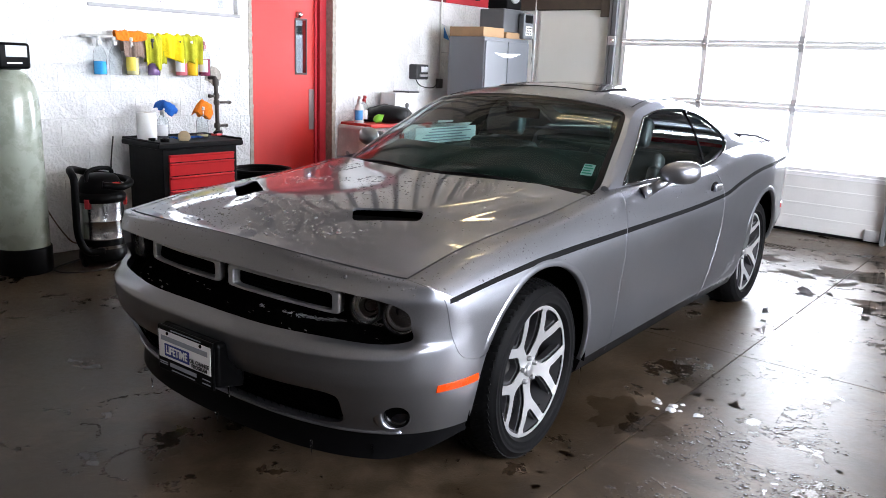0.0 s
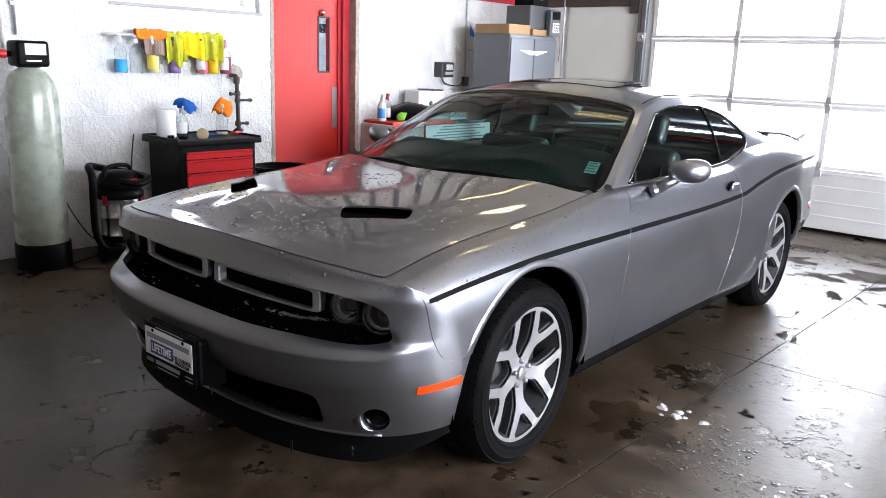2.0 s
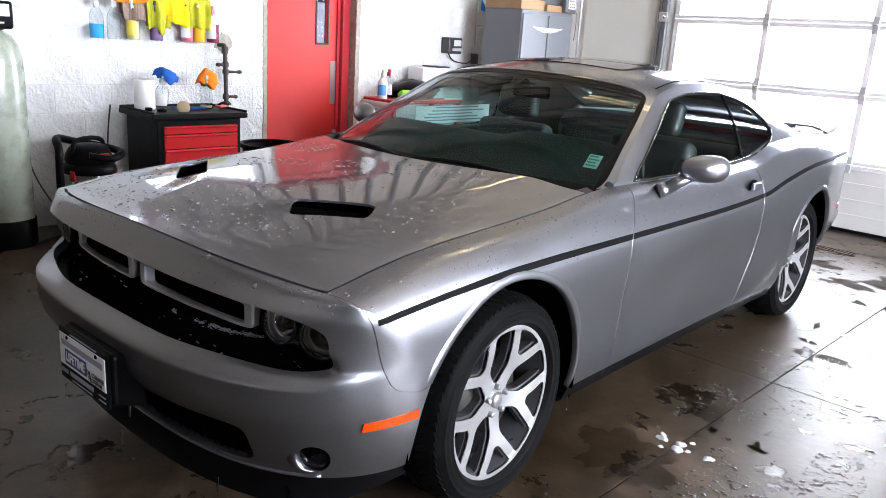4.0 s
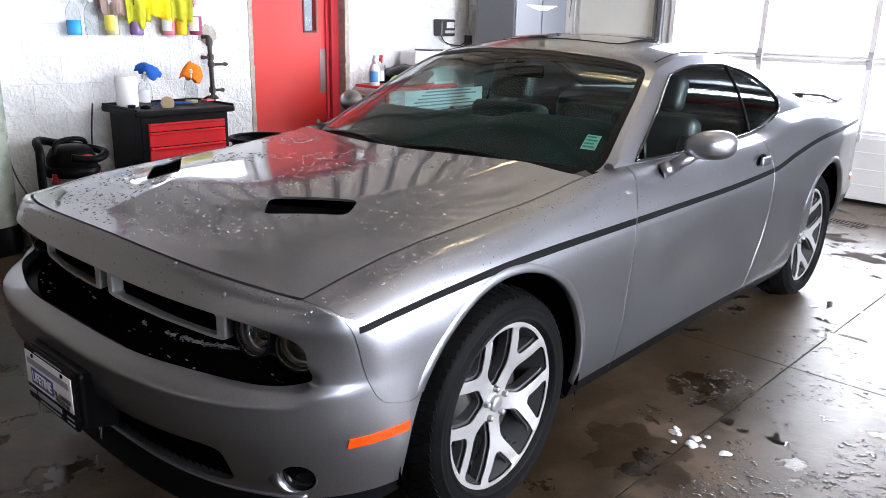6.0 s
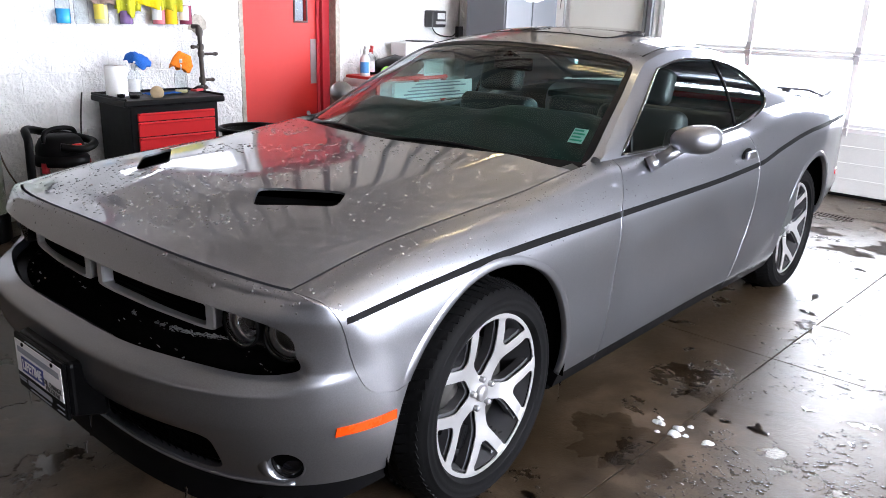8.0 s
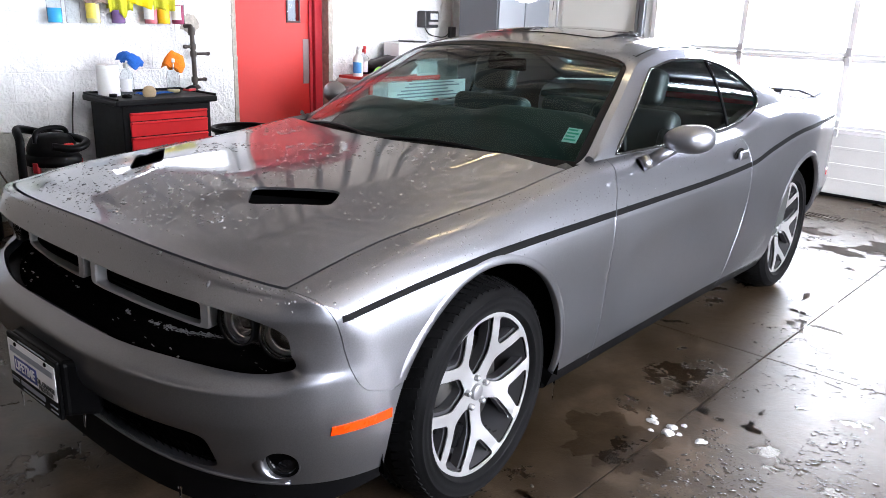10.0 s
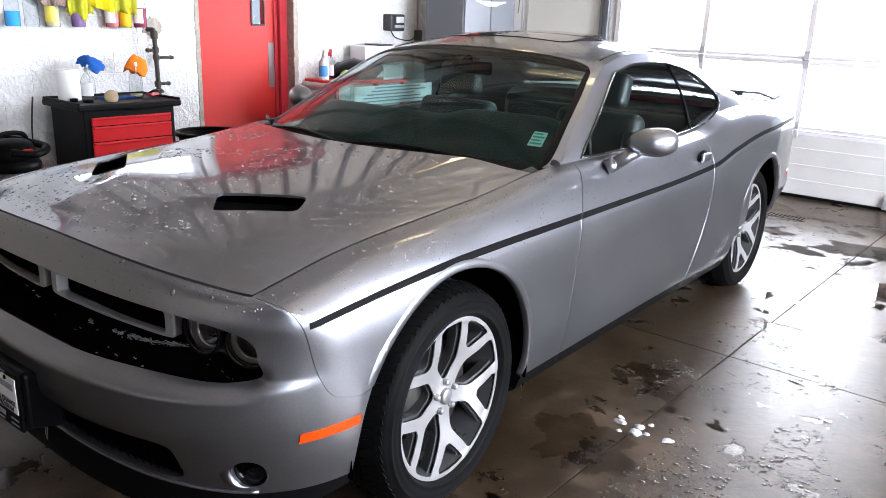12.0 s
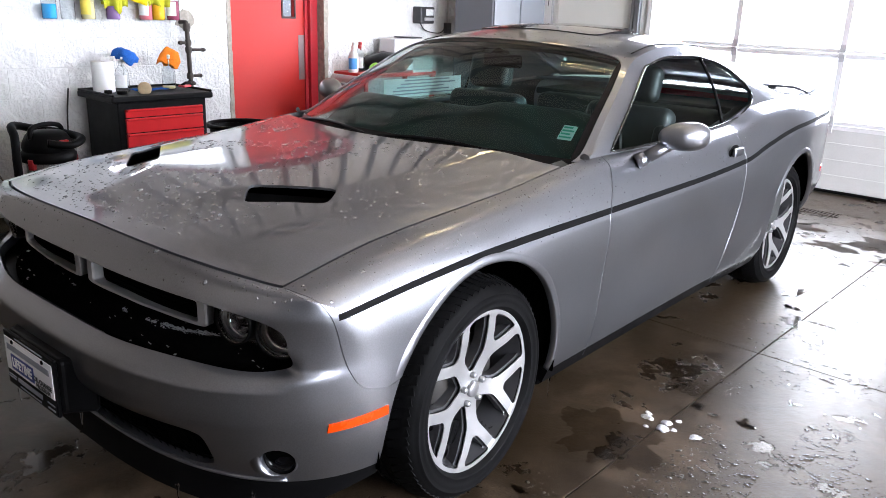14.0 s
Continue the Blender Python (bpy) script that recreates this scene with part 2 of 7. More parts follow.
def curve_pts(ctrl, n=10):
    """Points along a smooth curve through the given ones."""
    P = [Vector(c) for c in ctrl]
    out = []
    for i in range(len(P) - 1):
        p0, p1, p2, p3 = P[max(i - 1, 0)], P[i], P[i + 1], P[min(i + 2, len(P) - 1)]
        for k in range(n):
            t = k / n
            out.append(0.5 * (2 * p1 + (p2 - p0) * t + (2 * p0 - 5 * p1 + 4 * p2 - p3) * t * t + (3 * p1 - p0 - 3 * p2 + p3) * t ** 3))
    return out + [P[-1]]


def spline(xs, ys):
    """A smooth function through the points, flat past the ends' slope."""
    n = len(xs)
    d = [(ys[i + 1] - ys[i]) / (xs[i + 1] - xs[i]) for i in range(n - 1)]
    t = [d[0]] + [0 if d[i - 1] * d[i] <= 0 else 2 * d[i - 1] * d[i] / (d[i - 1] + d[i]) for i in range(1, n - 1)] + [d[-1]]

    def f(x):
        if x <= xs[0]:
            return ys[0] + t[0] * (x - xs[0])
        if x >= xs[-1]:
            return ys[-1] + t[-1] * (x - xs[-1])
        i = 0
        while x > xs[i + 1]:
            i += 1
        h = xs[i + 1] - xs[i]
        s = (x - xs[i]) / h
        return (ys[i] * (1 + 2 * s) * (1 - s) ** 2 + t[i] * h * s * (1 - s) ** 2 + ys[i + 1] * s * s * (3 - 2 * s) + t[i + 1] * h * s * s * (s - 1))
    return f


def smoothstep(a, b, x):
    t = min(1, max(0, (x - a) / (b - a)))
    return t * t * (3 - 2 * t)


def steps(a, b, n):
    return [a + (b - a) * i / n for i in range(n + 1)]


def trimmed(f, us, vs, tests=(), flange=0.010, centre=(0, 1.5, 0.55)):
    """A sheet f(u, v), kept where every test(u, v, point) is not negative, with its edges turned in."""
    memo = {}

    def at(q):
        k = (round(q[0], 7), round(q[1], 7))
        if k not in memo:
            p = Vector(f(*k))
            memo[k] = (k, p, [g(k[0], k[1], p) for g in tests])
        return memo[k]

    index, verts, faces = {}, [], []

    def vid(e):
        if e[0] not in index:
            index[e[0]] = len(verts)
            verts.append(e[1])
        return index[e[0]]

    def cross(a, b, g):
        if b[0] < a[0]:
            a, b = b, a
        lo, hi = a, b
        for _ in range(9):
            mid = at(((lo[0][0] + hi[0][0]) / 2, (lo[0][1] + hi[0][1]) / 2))
            if (mid[2][g] >= 0) == (lo[2][g] >= 0):
                lo = mid
            else:
                hi = mid
        return lo if lo[2][g] >= 0 else hi

    for i in range(len(us) - 1):
        for j in range(len(vs) - 1):
            poly = [at((us[i], vs[j])), at((us[i + 1], vs[j])), at((us[i + 1], vs[j + 1])), at((us[i], vs[j + 1]))]
            for g in range(len(tests)):
                if all(e[2][g] >= 0 for e in poly):
                    continue
                out = []
                for k, e in enumerate(poly):
                    prev = poly[k - 1]
                    if (e[2][g] >= 0) != (prev[2][g] >= 0):
                        out.append(cross(prev, e, g))
                    if e[2][g] >= 0:
                        out.append(e)
                poly = out
                if len(poly) < 3:
                    break
            ids = list(dict.fromkeys(vid(e) for e in poly)) if len(poly) > 2 else []
            if len(ids) > 2:
                faces.append(ids)
    bm = bmesh.new()
    bv = [bm.verts.new(v) for v in verts]
    for ids in faces:
        try:
            bm.faces.new([bv[k] for k in ids]).smooth = True
        except ValueError:
            pass
    bmesh.ops.remove_doubles(bm, verts=bm.verts, dist=0.0004)
    bmesh.ops.recalc_face_normals(bm, faces=bm.faces)
    bm.normal_update()
    c = Vector(centre)
    if sum(fc.calc_area() * fc.normal.dot((fc.calc_center_median() - c).normalized()) for fc in bm.faces) < 0:
        bmesh.ops.reverse_faces(bm, faces=bm.faces)
        bm.normal_update()
    if flange:
        rim = [e for e in bm.edges if e.is_boundary]
        inner = {}
        for e in rim:
            for v in e.verts:
                if v not in inner:
                    inner[v] = (v.co - v.normal * flange)
        inner = {v: bm.verts.new(p) for v, p in inner.items()}
        for e in rim:
            a, b = e.verts
            lp = e.link_loops[0]
            if lp.vert != a:
                a, b = b, a
            bm.faces.new((b, a, inner[a], inner[b]))
            e.smooth = False
    return bm

# ---- the car: body surfaces ----
# Front axle at y = 0, rear axle at y = 2.946, the nose towards -y; rows run from the hood seam or belt down to the sill.
AXLE = (0.018, 2.946)
HUB_Z, ARCH_R = 0.364, 0.431
ROW = [0.0, 0.12, 0.28, 0.42, 0.58, 0.74, 0.88, 1.0]
STATION = [-0.65, -0.3, 0.3, 0.75, 1.44, 2.07, 2.45, 2.84, 3.5, 4.05]
ROW_X = [
    [0.800, 0.797, 0.799, 0.812, 0.826, 0.82, 0.803, 0.8, 0.765, 0.69],
    [0.872, 0.872, 0.868, 0.862, 0.872, 0.876, 0.884, 0.888, 0.858, 0.79],
    [0.926, 0.932, 0.938, 0.942, 0.945, 0.95, 0.956, 0.954, 0.9, 0.785],
    [0.944, 0.946, 0.946, 0.947, 0.948, 0.955, 0.964, 0.96, 0.905, 0.795],
    [0.946, 0.944, 0.938, 0.938, 0.94, 0.95, 0.962, 0.958, 0.905, 0.795],
    [0.937, 0.94, 0.932, 0.93, 0.931, 0.942, 0.955, 0.952, 0.9, 0.815],
    [0.905, 0.918, 0.918, 0.915, 0.915, 0.925, 0.935, 0.929, 0.88, 0.795],
    [0.858, 0.88, 0.885, 0.885, 0.885, 0.89, 0.895, 0.889, 0.84, 0.755]]
ROW_Z = [
    [0.846, 0.904, 0.950, 0.998, 0.992, 1.010, 1.078, 1.090, 1.065, 1.040],
    [0.834, 0.887, 0.934, 0.974, 0.965, 0.985, 1.042, 1.062, 1.040, 1.005],
    [0.780, 0.797, 0.815, 0.826, 0.832, 0.852, 0.905, 0.955, 0.965, 0.94],
    [0.690, 0.700, 0.715, 0.720, 0.725, 0.735, 0.760, 0.790, 0.800, 0.79],
    [0.570, 0.575, 0.580, 0.580, 0.585, 0.590, 0.600, 0.610, 0.620, 0.62],
    [0.442, 0.443, 0.440, 0.440, 0.440, 0.440, 0.440, 0.440, 0.520, 0.55],
    [0.297, 0.316, 0.320, 0.320, 0.320, 0.320, 0.320, 0.320, 0.430, 0.47],
    [0.190, 0.210, 0.225, 0.225, 0.225, 0.225, 0.225, 0.225, 0.370, 0.41]]
row_x = [spline(STATION, r) for r in ROW_X]
row_z = [spline(STATION, r) for r in ROW_Z]
nose_y = spline([0.0, 0.12, 0.28, 0.42, 0.485, 0.515, 0.526, 0.545, 0.61, 0.665, 0.69, 0.74, 0.80, 0.88, 1.0], [-0.752, -0.766, -0.802, -0.834, -0.852, -0.897, -0.907, -0.911, -0.911, -0.904, -0.893, -0.862, -0.830, -0.792, -0.770])
crown_z = spline(ROW, [0.042, 0.036, 0.012, -0.004, -0.018, -0.020, -0.020, -0.018])
FRONT_Y, TAIL_Y = -0.38, 4.06
flank_y = spline(ROW, [-0.642, -0.632, -0.535, -0.44, -0.40, -0.38, -0.38, -0.38])


stripe_z = spline([-0.62, -0.45, -0.29, 0.06, 0.74, 1.44, 2.07, 2.35, 2.67, 2.84, 3.4, 3.8], [0.779, 0.7945, 0.807, 0.826, 0.831, 0.834, 0.854, 0.902, 0.944, 0.956, 0.966, 0.962])


def side_at(y, r):
    """x and z of the flank at the station y, on the row r."""
    xs, zs = [g(y) for g in row_x], [g(y) for g in row_z]
    return spline(ROW, xs)(r), spline(ROW, zs)(r)


def flare(y, z):
    out = 0.0
    for a in AXLE:
        d = math.hypot(y - a, z - HUB_Z)
        out = max(out, 0.003 * smoothstep(ARCH_R + 0.11, ARCH_R + 0.01, d))
    return out * smoothstep(0.2, 0.4, z)


def crease(y, z):
    """A soft edge pressed into the flank under the stripe."""
    d = z - (stripe_z(y) - 0.020)
    return 0.0035 * (1 / (1 + math.exp(max(-40.0, min(40.0, d / 0.0035)))) ) * smoothstep(-0.16, -0.01, d) * smoothstep(-0.52, -0.30, y) if d < 0.02 else 0.0


def mouth_lip(x, z):
    """How far the skin is drawn in to a ledge under the outer ends of the grille mouth."""
    t = max(0.0, min(1.5, (z - 0.590) / 0.034))
    return 0.032 * t * t / (t + 0.06) * smoothstep(0.28, 0.70, abs(x)) * smoothstep(0.870, 0.800, abs(x)) * smoothstep(0.700, 0.650, z)


def body(s, r):
    """The skin: s from 0 at the nose's middle to 1 where the flank begins, then along the flank to 2 at the tail."""
    if s <= 1:
        a = max(1e-4, s) * math.pi / 2
        f = flank_y(r)
        y = f - (f - nose_y(r)) * max(0.0, 1 - math.sin(a) ** 2) ** (0.476 + 0.524 * smoothstep(0.30, 0.02, r)) if s < 1 else f
        x, z = side_at(max(y, -0.65), r)
        k = math.sin(a) ** (2 / 3.0)
        bow = 1 - k ** 2
        z += crown_z(r) * bow
        return Vector((x * k + flare(y, z) * smoothstep(0.8, 1, k), y + mouth_lip(x * k, z), z))
    y = flank_y(r) + (s - 1) * (TAIL_Y - flank_y(r))
    x, z = side_at(y, r)
    x += crease(y, z)
    tail = smoothstep(3.75, 4.06, y)
    return Vector((x + flare(y, z) - 0.10 * tail * tail, y, z))


def s_of(y):
    return 1 + (y - FRONT_Y) / (TAIL_Y - FRONT_Y)


hood_edge_x, hood_edge_z = row_x[0], row_z[0]
hood_peak = spline([-0.74, -0.62, -0.5, -0.2, 0.2, 0.42, 0.62], [0.042, 0.052, 0.054, 0.050, 0.046, 0.043, 0.040])


# half the width of the raised middle, which widens past the scoops
bulge_w = spline([-0.74, -0.56, -0.42, -0.30, -0.18, 0.10, 0.62], [0.215, 0.235, 0.270, 0.42, 0.545, 0.60, 0.68])


def hood_at(u, v):
    """The hood: u across from -1 to 1, v along from 0 at the nose to 1 at the cowl."""
    k = abs(u)
    y0 = flank_y(0) - (flank_y(0) - nose_y(0)) * (1 - k ** 3) + 0.0068
    y1 = 0.41 + 0.19 * k ** 2.2
    y = y0 + (y1 - y0) * v
    xe, ze = hood_edge_x(max(y, -0.65)), hood_edge_z(max(y, -0.65))
    dome = 1 - k ** (2.0 + 3.4 * smoothstep(0.0, 0.12, v))
    z = ze + hood_peak(y) * dome
    fade = smoothstep(0.02, 0.30, v)
    x = u * (xe - 0.002)
    w = bulge_w(y)
    z += 0.004 * fade * smoothstep(0.92, 0.34, k) + 0.015 * fade * smoothstep(w + 0.080, w - 0.080, abs(x))
    return Vector((x, y, z))


# arches and seams, as tests that are positive where the panel stays
def arch_test(u, v, p):
    return min(math.hypot(p.y - a, p.z - HUB_Z) for a in AXLE) - ARCH_R if p.z > HUB_Z else min(abs(p.y - a) for a in AXLE) - ARCH_R


bumper_seam = spline([0.50, 0.545, 0.556, 0.573, 0.61, 0.676, 0.746, 0.80, 0.833, 0.848, 0.86], [-0.30, -0.400, -0.450, -0.496, -0.526, -0.551, -0.571, -0.592, -0.614, -0.640, -0.670])


def seam_gap(p):
    """Positive behind the seam of the bumper, and above its short level run to the arch."""
    level = p.z - (0.545 + 0.012 * smoothstep(-0.45, -0.33, p.y)) if p.y < -0.1 else 1.0
    return min(p.y - bumper_seam(max(p.z, 0.545)), level)


GAP = 0.0022
door_front = spline([0.22, 0.34, 0.5, 0.65, 0.80, 0.84, 0.90, 0.98, 1.02], [0.722, 0.727, 0.732, 0.737, 0.741, 0.748, 0.786, 0.85, 0.88])
door_rear = spline([0.22, 0.34, 0.46, 0.52, 0.60, 0.67, 0.85, 0.95, 1.03], [1.93, 1.955, 1.995, 2.024, 2.05, 2.064, 2.062, 2.060, 2.068])


def skin(flipped):
    if not flipped:
        return body
    return lambda s, r: (lambda p: Vector((-p.x, p.y, p.z)))(body(s, r))


car = thing("car", "silver-grey two-door coupe, wet from washing, parked on the concrete floor", "car")

# front bumper with its wide grille mouth


def mouth_test(u, v, p):
    k = abs(p.x) / 0.840
    top = 0.795 - 0.022 * k ** 6
    low = 0.632 - 0.013 * k ** 4
    mid, half = (top + low) / 2, (top - low) / 2
    return (k ** 14 + abs((p.z - mid) / half) ** 4.5) ** (1 / 4.5) - 1


def low_mouth_test(u, v, p):
    k = abs(p.x) / (0.625 + 0.10 * (p.z - 0.38))
    mid, half = 0.364 + 0.012 * k, 0.076
    return (k ** 12 + abs((p.z - mid) / half) ** 6) ** (1 / 6) - 1


FOG = Vector((0.786, -0.660, 0.361))


def fog_test(u, v, p):
    return (Vector((abs(p.x), p.y, p.z)) - FOG).length - 0.047


def front_skin(u, r):
    p = body(abs(u), r)
    return Vector((math.copysign(p.x, u), p.y, p.z))


us = steps(-1.06, 1.06, 220)
bumper = part("front_bumper", trimmed(front_skin, us, steps(0, 0.38, 22) + steps(0.38, 0.64, 44)[1:] + steps(0.64, 0.888, 20)[1:], [
    lambda u, v, p: -seam_gap(p) - GAP * 0.4, arch_test, mouth_test, low_mouth_test, fog_test], 0.03), PAINT, car)

# fenders
PANEL_ROWS = steps(0, 0.14, 10) + steps(0.14, 0.44, 56)[1:] + steps(0.44, 0.93, 28)[1:]
for g in (False, True):
    part("fender", trimmed(skin(g), steps(0.55, s_of(1.1), 90), PANEL_ROWS, [
        lambda u, v, p: seam_gap(p) - GAP * 0.4, arch_test, lambda u, v, p: door_front(p.z) - p.y - GAP], 0.02), PAINT, car)
for g in (False, True):
    door = part("door", trimmed(skin(g), steps(s_of(0.55), s_of(2.4), 66), PANEL_ROWS, [
        lambda u, v, p: p.y - door_front(p.z) - GAP, lambda u, v, p: door_rear(p.z) - p.y - GAP], 0.02), PAINT, car)
    part("quarter_panel", trimmed(skin(g), steps(s_of(1.7), 2.0, 94), PANEL_ROWS + [0.95], [
        lambda u, v, p: p.y - door_rear(p.z) - GAP, arch_test], 0.02), PAINT, car)
    sill = part("rocker_panel", trimmed(skin(g), steps(s_of(0.40), s_of(2.55), 40), steps(0.932, 1.0, 4), [arch_test], 0.05), BLACKP_M, car, "black plastic sill trim")
    if not g:
        near_door = door
    else:
        far_door = door

# hood with two slanted scoops
SCOOP = [(0.262, -0.338), (0.505, -0.186), (0.550, -0.278), (0.343, -0.424)]


def scoop_test(u, v, p):
    """Positive outside the rounded slot."""
    x, d = abs(p.x), 0.0
    cx, cy = sum(a for a, b in SCOOP) / 4, sum(b for a, b in SCOOP) / 4
    for (ax, ay), (bx, by) in zip(SCOOP, SCOOP[1:] + SCOOP[:1]):
        nx, ny = by - ay, ax - bx
        n = math.hypot(nx, ny)
        if (cx - ax) * nx + (cy - ay) * ny > 0:
            nx, ny = -nx, -ny
        d += math.exp(((x - ax) * nx + (p.y - ay) * ny) / n / 0.011)
    return 0.011 * math.log(d)


hood = part("hood", trimmed(hood_at, steps(-0.995, 0.995, 120), steps(0.003, 1, 70), [scoop_test], 0.008), PAINT, car)
for sgn in (1, -1):
    def bowl(u, v, sgn=sgn):
        a, b, c, d = [Vector(q) for q in SCOOP]
        q = (a * (1 - u) + b * u) * (1 - v) + (d * (1 - u) + c * u) * v
        z = 0.900 + 0.035 * (1 - v)
        return Vector((sgn * q.x, q.y, z))
    part("hood_scoop", trimmed(bowl, steps(-0.1, 1.1, 6), steps(-0.15, 1.1, 6), (), 0), BLACKP_M, car, "black hood scoop insert")

# ---- greenhouse ----
rail_x = spline([0.72, 0.80, 1.1, 1.42, 1.75, 2.1, 2.5, 2.95, 3.2], [0.824, 0.802, 0.722, 0.640, 0.618, 0.620, 0.658, 0.715, 0.74])
rail_z = spline([0.72, 0.80, 1.1, 1.42, 1.75, 2.1, 2.5, 2.95, 3.2], [0.958, 1.008, 1.185, 1.338, 1.378, 1.368, 1.285, 1.125, 1.06])
roof_crown = spline([0.72, 1.1, 1.42, 1.75, 2.2, 2.6, 3.2], [0.035, 0.05, 0.058, 0.066, 0.060, 0.045, 0.02])
roof_bow = spline([0.72, 1.1, 1.42, 1.8, 2.4, 2.95], [0.29, 0.20, 0.10, 0.0, -0.05, -0.08])


def roof_at(u, y):
    k = 1 - abs(u) ** 2.2
    return Vector((u * rail_x(y), y - roof_bow(y) * k, rail_z(y) + roof_crown(y) * k))


def house_side(y, v):
    """The cabin's side, from the belt (v = 0) to the roof rail (v = 1)."""
    x0, z0 = side_at(y, 0)
    x1, z1 = rail_x(y), rail_z(y)
    z1 = max(z1, z0 + 0.001)
    bulge = 0.022 * math.sin(math.pi * v) * min(1, (z1 - z0) / 0.3)
    return Vector((x0 + (x1 - x0) * v + bulge, y, z0 + (z1 - z0) * v + 0.006 * math.sin(math.pi * v)))


GLASS_Y0, GLASS_Y1 = 0.715, 1.385


def pillar_w(y):
    return 1 - (0.024 if y < 1.45 else 0.12) / rail_x(y)


def in_windshield(u, y, p):
    k = abs(u) / pillar_w(y)
    return 1 - (k ** 10 + abs((y - (GLASS_Y0 + GLASS_Y1) / 2) / ((GLASS_Y1 - GLASS_Y0) / 2)) ** 10) ** 0.1


def in_backlight(u, y, p):
    k = abs(u) / pillar_w(y)
    return 1 - (k ** 8 + abs((y - 2.53) / 0.21) ** 8) ** 0.125


def in_sunroof(u, y, p):
    return 1 - ((abs(p.x) / 0.36) ** 8 + abs((p.y - 1.76) / 0.22) ** 8) ** 0.125


roof = part("roof", trimmed(roof_at, steps(-1, 1, 90), steps(0.76, 2.98, 110), [
    lambda u, v, p: -in_windshield(u, v, p), lambda u, v, p: -in_backlight(u, v, p), lambda u, v, p: -in_sunroof(u, v, p)], 0.02, (0, 1.7, 0.6)), PAINT, car)


def lift(g, d):
    """The sheet g, raised by d along z."""
    return lambda u, v: g(u, v) + Vector((0, 0, d))


windshield = part("windshield", trimmed(lift(roof_at, -0.006), steps(-1, 1, 48), steps(0.66, 1.45, 40), [in_windshield], 0, (0, 1.7, 0.6)), WS_M, car, "tinted windshield beaded with water")
part("rear_window", trimmed(lift(roof_at, -0.006), steps(-1, 1, 24), steps(2.3, 2.95, 16), [in_backlight], 0, (0, 1.7, 0.6)), SIDE_M, car)
sunroof = part("sunroof", trimmed(lambda u, v: roof_at(u, v) + Vector((0, 0, 0.022 * (v - 1.5) / 0.5)), steps(-0.7, 0.7, 24), steps(1.5, 2.05, 16), [
    lambda u, v, p: in_sunroof(u, v, p) - 0.01], 0.02, (0, 1.7, 0.6)), GLOSSBLACK_M, car, "dark glass sunroof tilted open")

# side windows: front edge along the pillar, top along the rail, a kinked rear end
win_front = spline([0.99, 1.14, 1.30, 1.36], [0.90, 1.15, 1.44, 1.60])
win_rear = spline([0.98, 1.02, 1.12, 1.14, 1.256, 1.33, 1.36], [2.02, 2.20, 2.475, 2.485, 2.335, 2.08, 1.98])


def side_window(u, v, p):
    top = rail_z(p.y) - 0.045 - p.z
    return min(p.y - win_front(p.z), win_rear(p.z) - p.y, top, p.z - (side_at(p.y, 0)[1] + 0.012))


for g in (False, True):
    def hs(y, v, g=g):
        p = house_side(y, v)
        return Vector((-p.x, p.y, p.z)) if g else p
    part("cabin_pillar", trimmed(hs, steps(0.74, 2.95, 110), steps(0, 1, 36), [lambda u, v, p: -side_window(u, v, p)], 0.018), PAINT, car)

    def hs_in(y, v, hs=hs, g=g):
        return hs(y, v) + Vector((0.008 if g else -0.008, 0, 0))
    part("side_window", trimmed(hs_in, steps(0.8, 2.6, 60), steps(0, 1, 24), [
        side_window, lambda u, v, p: 2.032 - p.y + 0.04 * (p.z - 1.0)], 0), SIDE_M, car, "tinted side window")
    part("quarter_window", trimmed(hs_in, steps(1.8, 2.6, 40), steps(0, 1, 24), [
        side_window, lambda u, v, p: p.y - 2.047 - 0.04 * (p.z - 1.0)], 0), SIDE_M, car, "tinted rear quarter window")


def deck_at(u, y):
    x, z = side_at(y, 0)
    k = 1 - abs(u) ** 2.4
    return Vector((u * x, y, z + 0.025 * k - 0.05 * smoothstep(3.85, 4.08, y)))


part("trunk_lid", trimmed(deck_at, steps(-0.998, 0.998, 40), steps(2.80, TAIL_Y, 30), (), 0.02, (0, 3, 0.5)), PAINT, car)


def tail_at(u, r):
    p = body(2.0, r)
    k = abs(u)
    return Vector((math.copysign(p.x * k, u), p.y + 0.05 * (1 - k ** 3) - 0.03 * abs(r - 0.4), p.z + 0.02 * (1 - k * k) * (1 - r)))


part("rear_bumper", trimmed(tail_at, steps(-1, 1, 40), steps(0, 0.95, 20), (), 0.02, (0, 3, 0.5)), PAINT, car)

# ---- wheels ----
def ring_profile():
    """The tyre's section as (radius, offset outwards)."""
    R, w = 0.361, 0.122
    return [(0.266, w - 0.022), (0.273, w - 0.008), (0.279, w - 0.003), (0.281, w + 0.001), (0.284, w + 0.001), (0.286, w - 0.001), (0.300, w + 0.003), (0.312, w + 0.004), (0.322, w + 0.0015), (0.324, w + 0.0035), (0.327, w + 0.003), (0.329, w - 0.0005), (0.338, w - 0.006), (0.350, w - 0.018), (0.358, w - 0.035),
            (R, w - 0.055), (R + 0.001, 0.0), (R, -w + 0.055), (0.358, -w + 0.035), (0.345, -w + 0.012), (0.310, -w), (0.262, -w + 0.02)]


def blend(a, b, k=0.013):
    h = max(k - abs(a - b), 0) / k
    return min(a, b) - h * h * k / 4


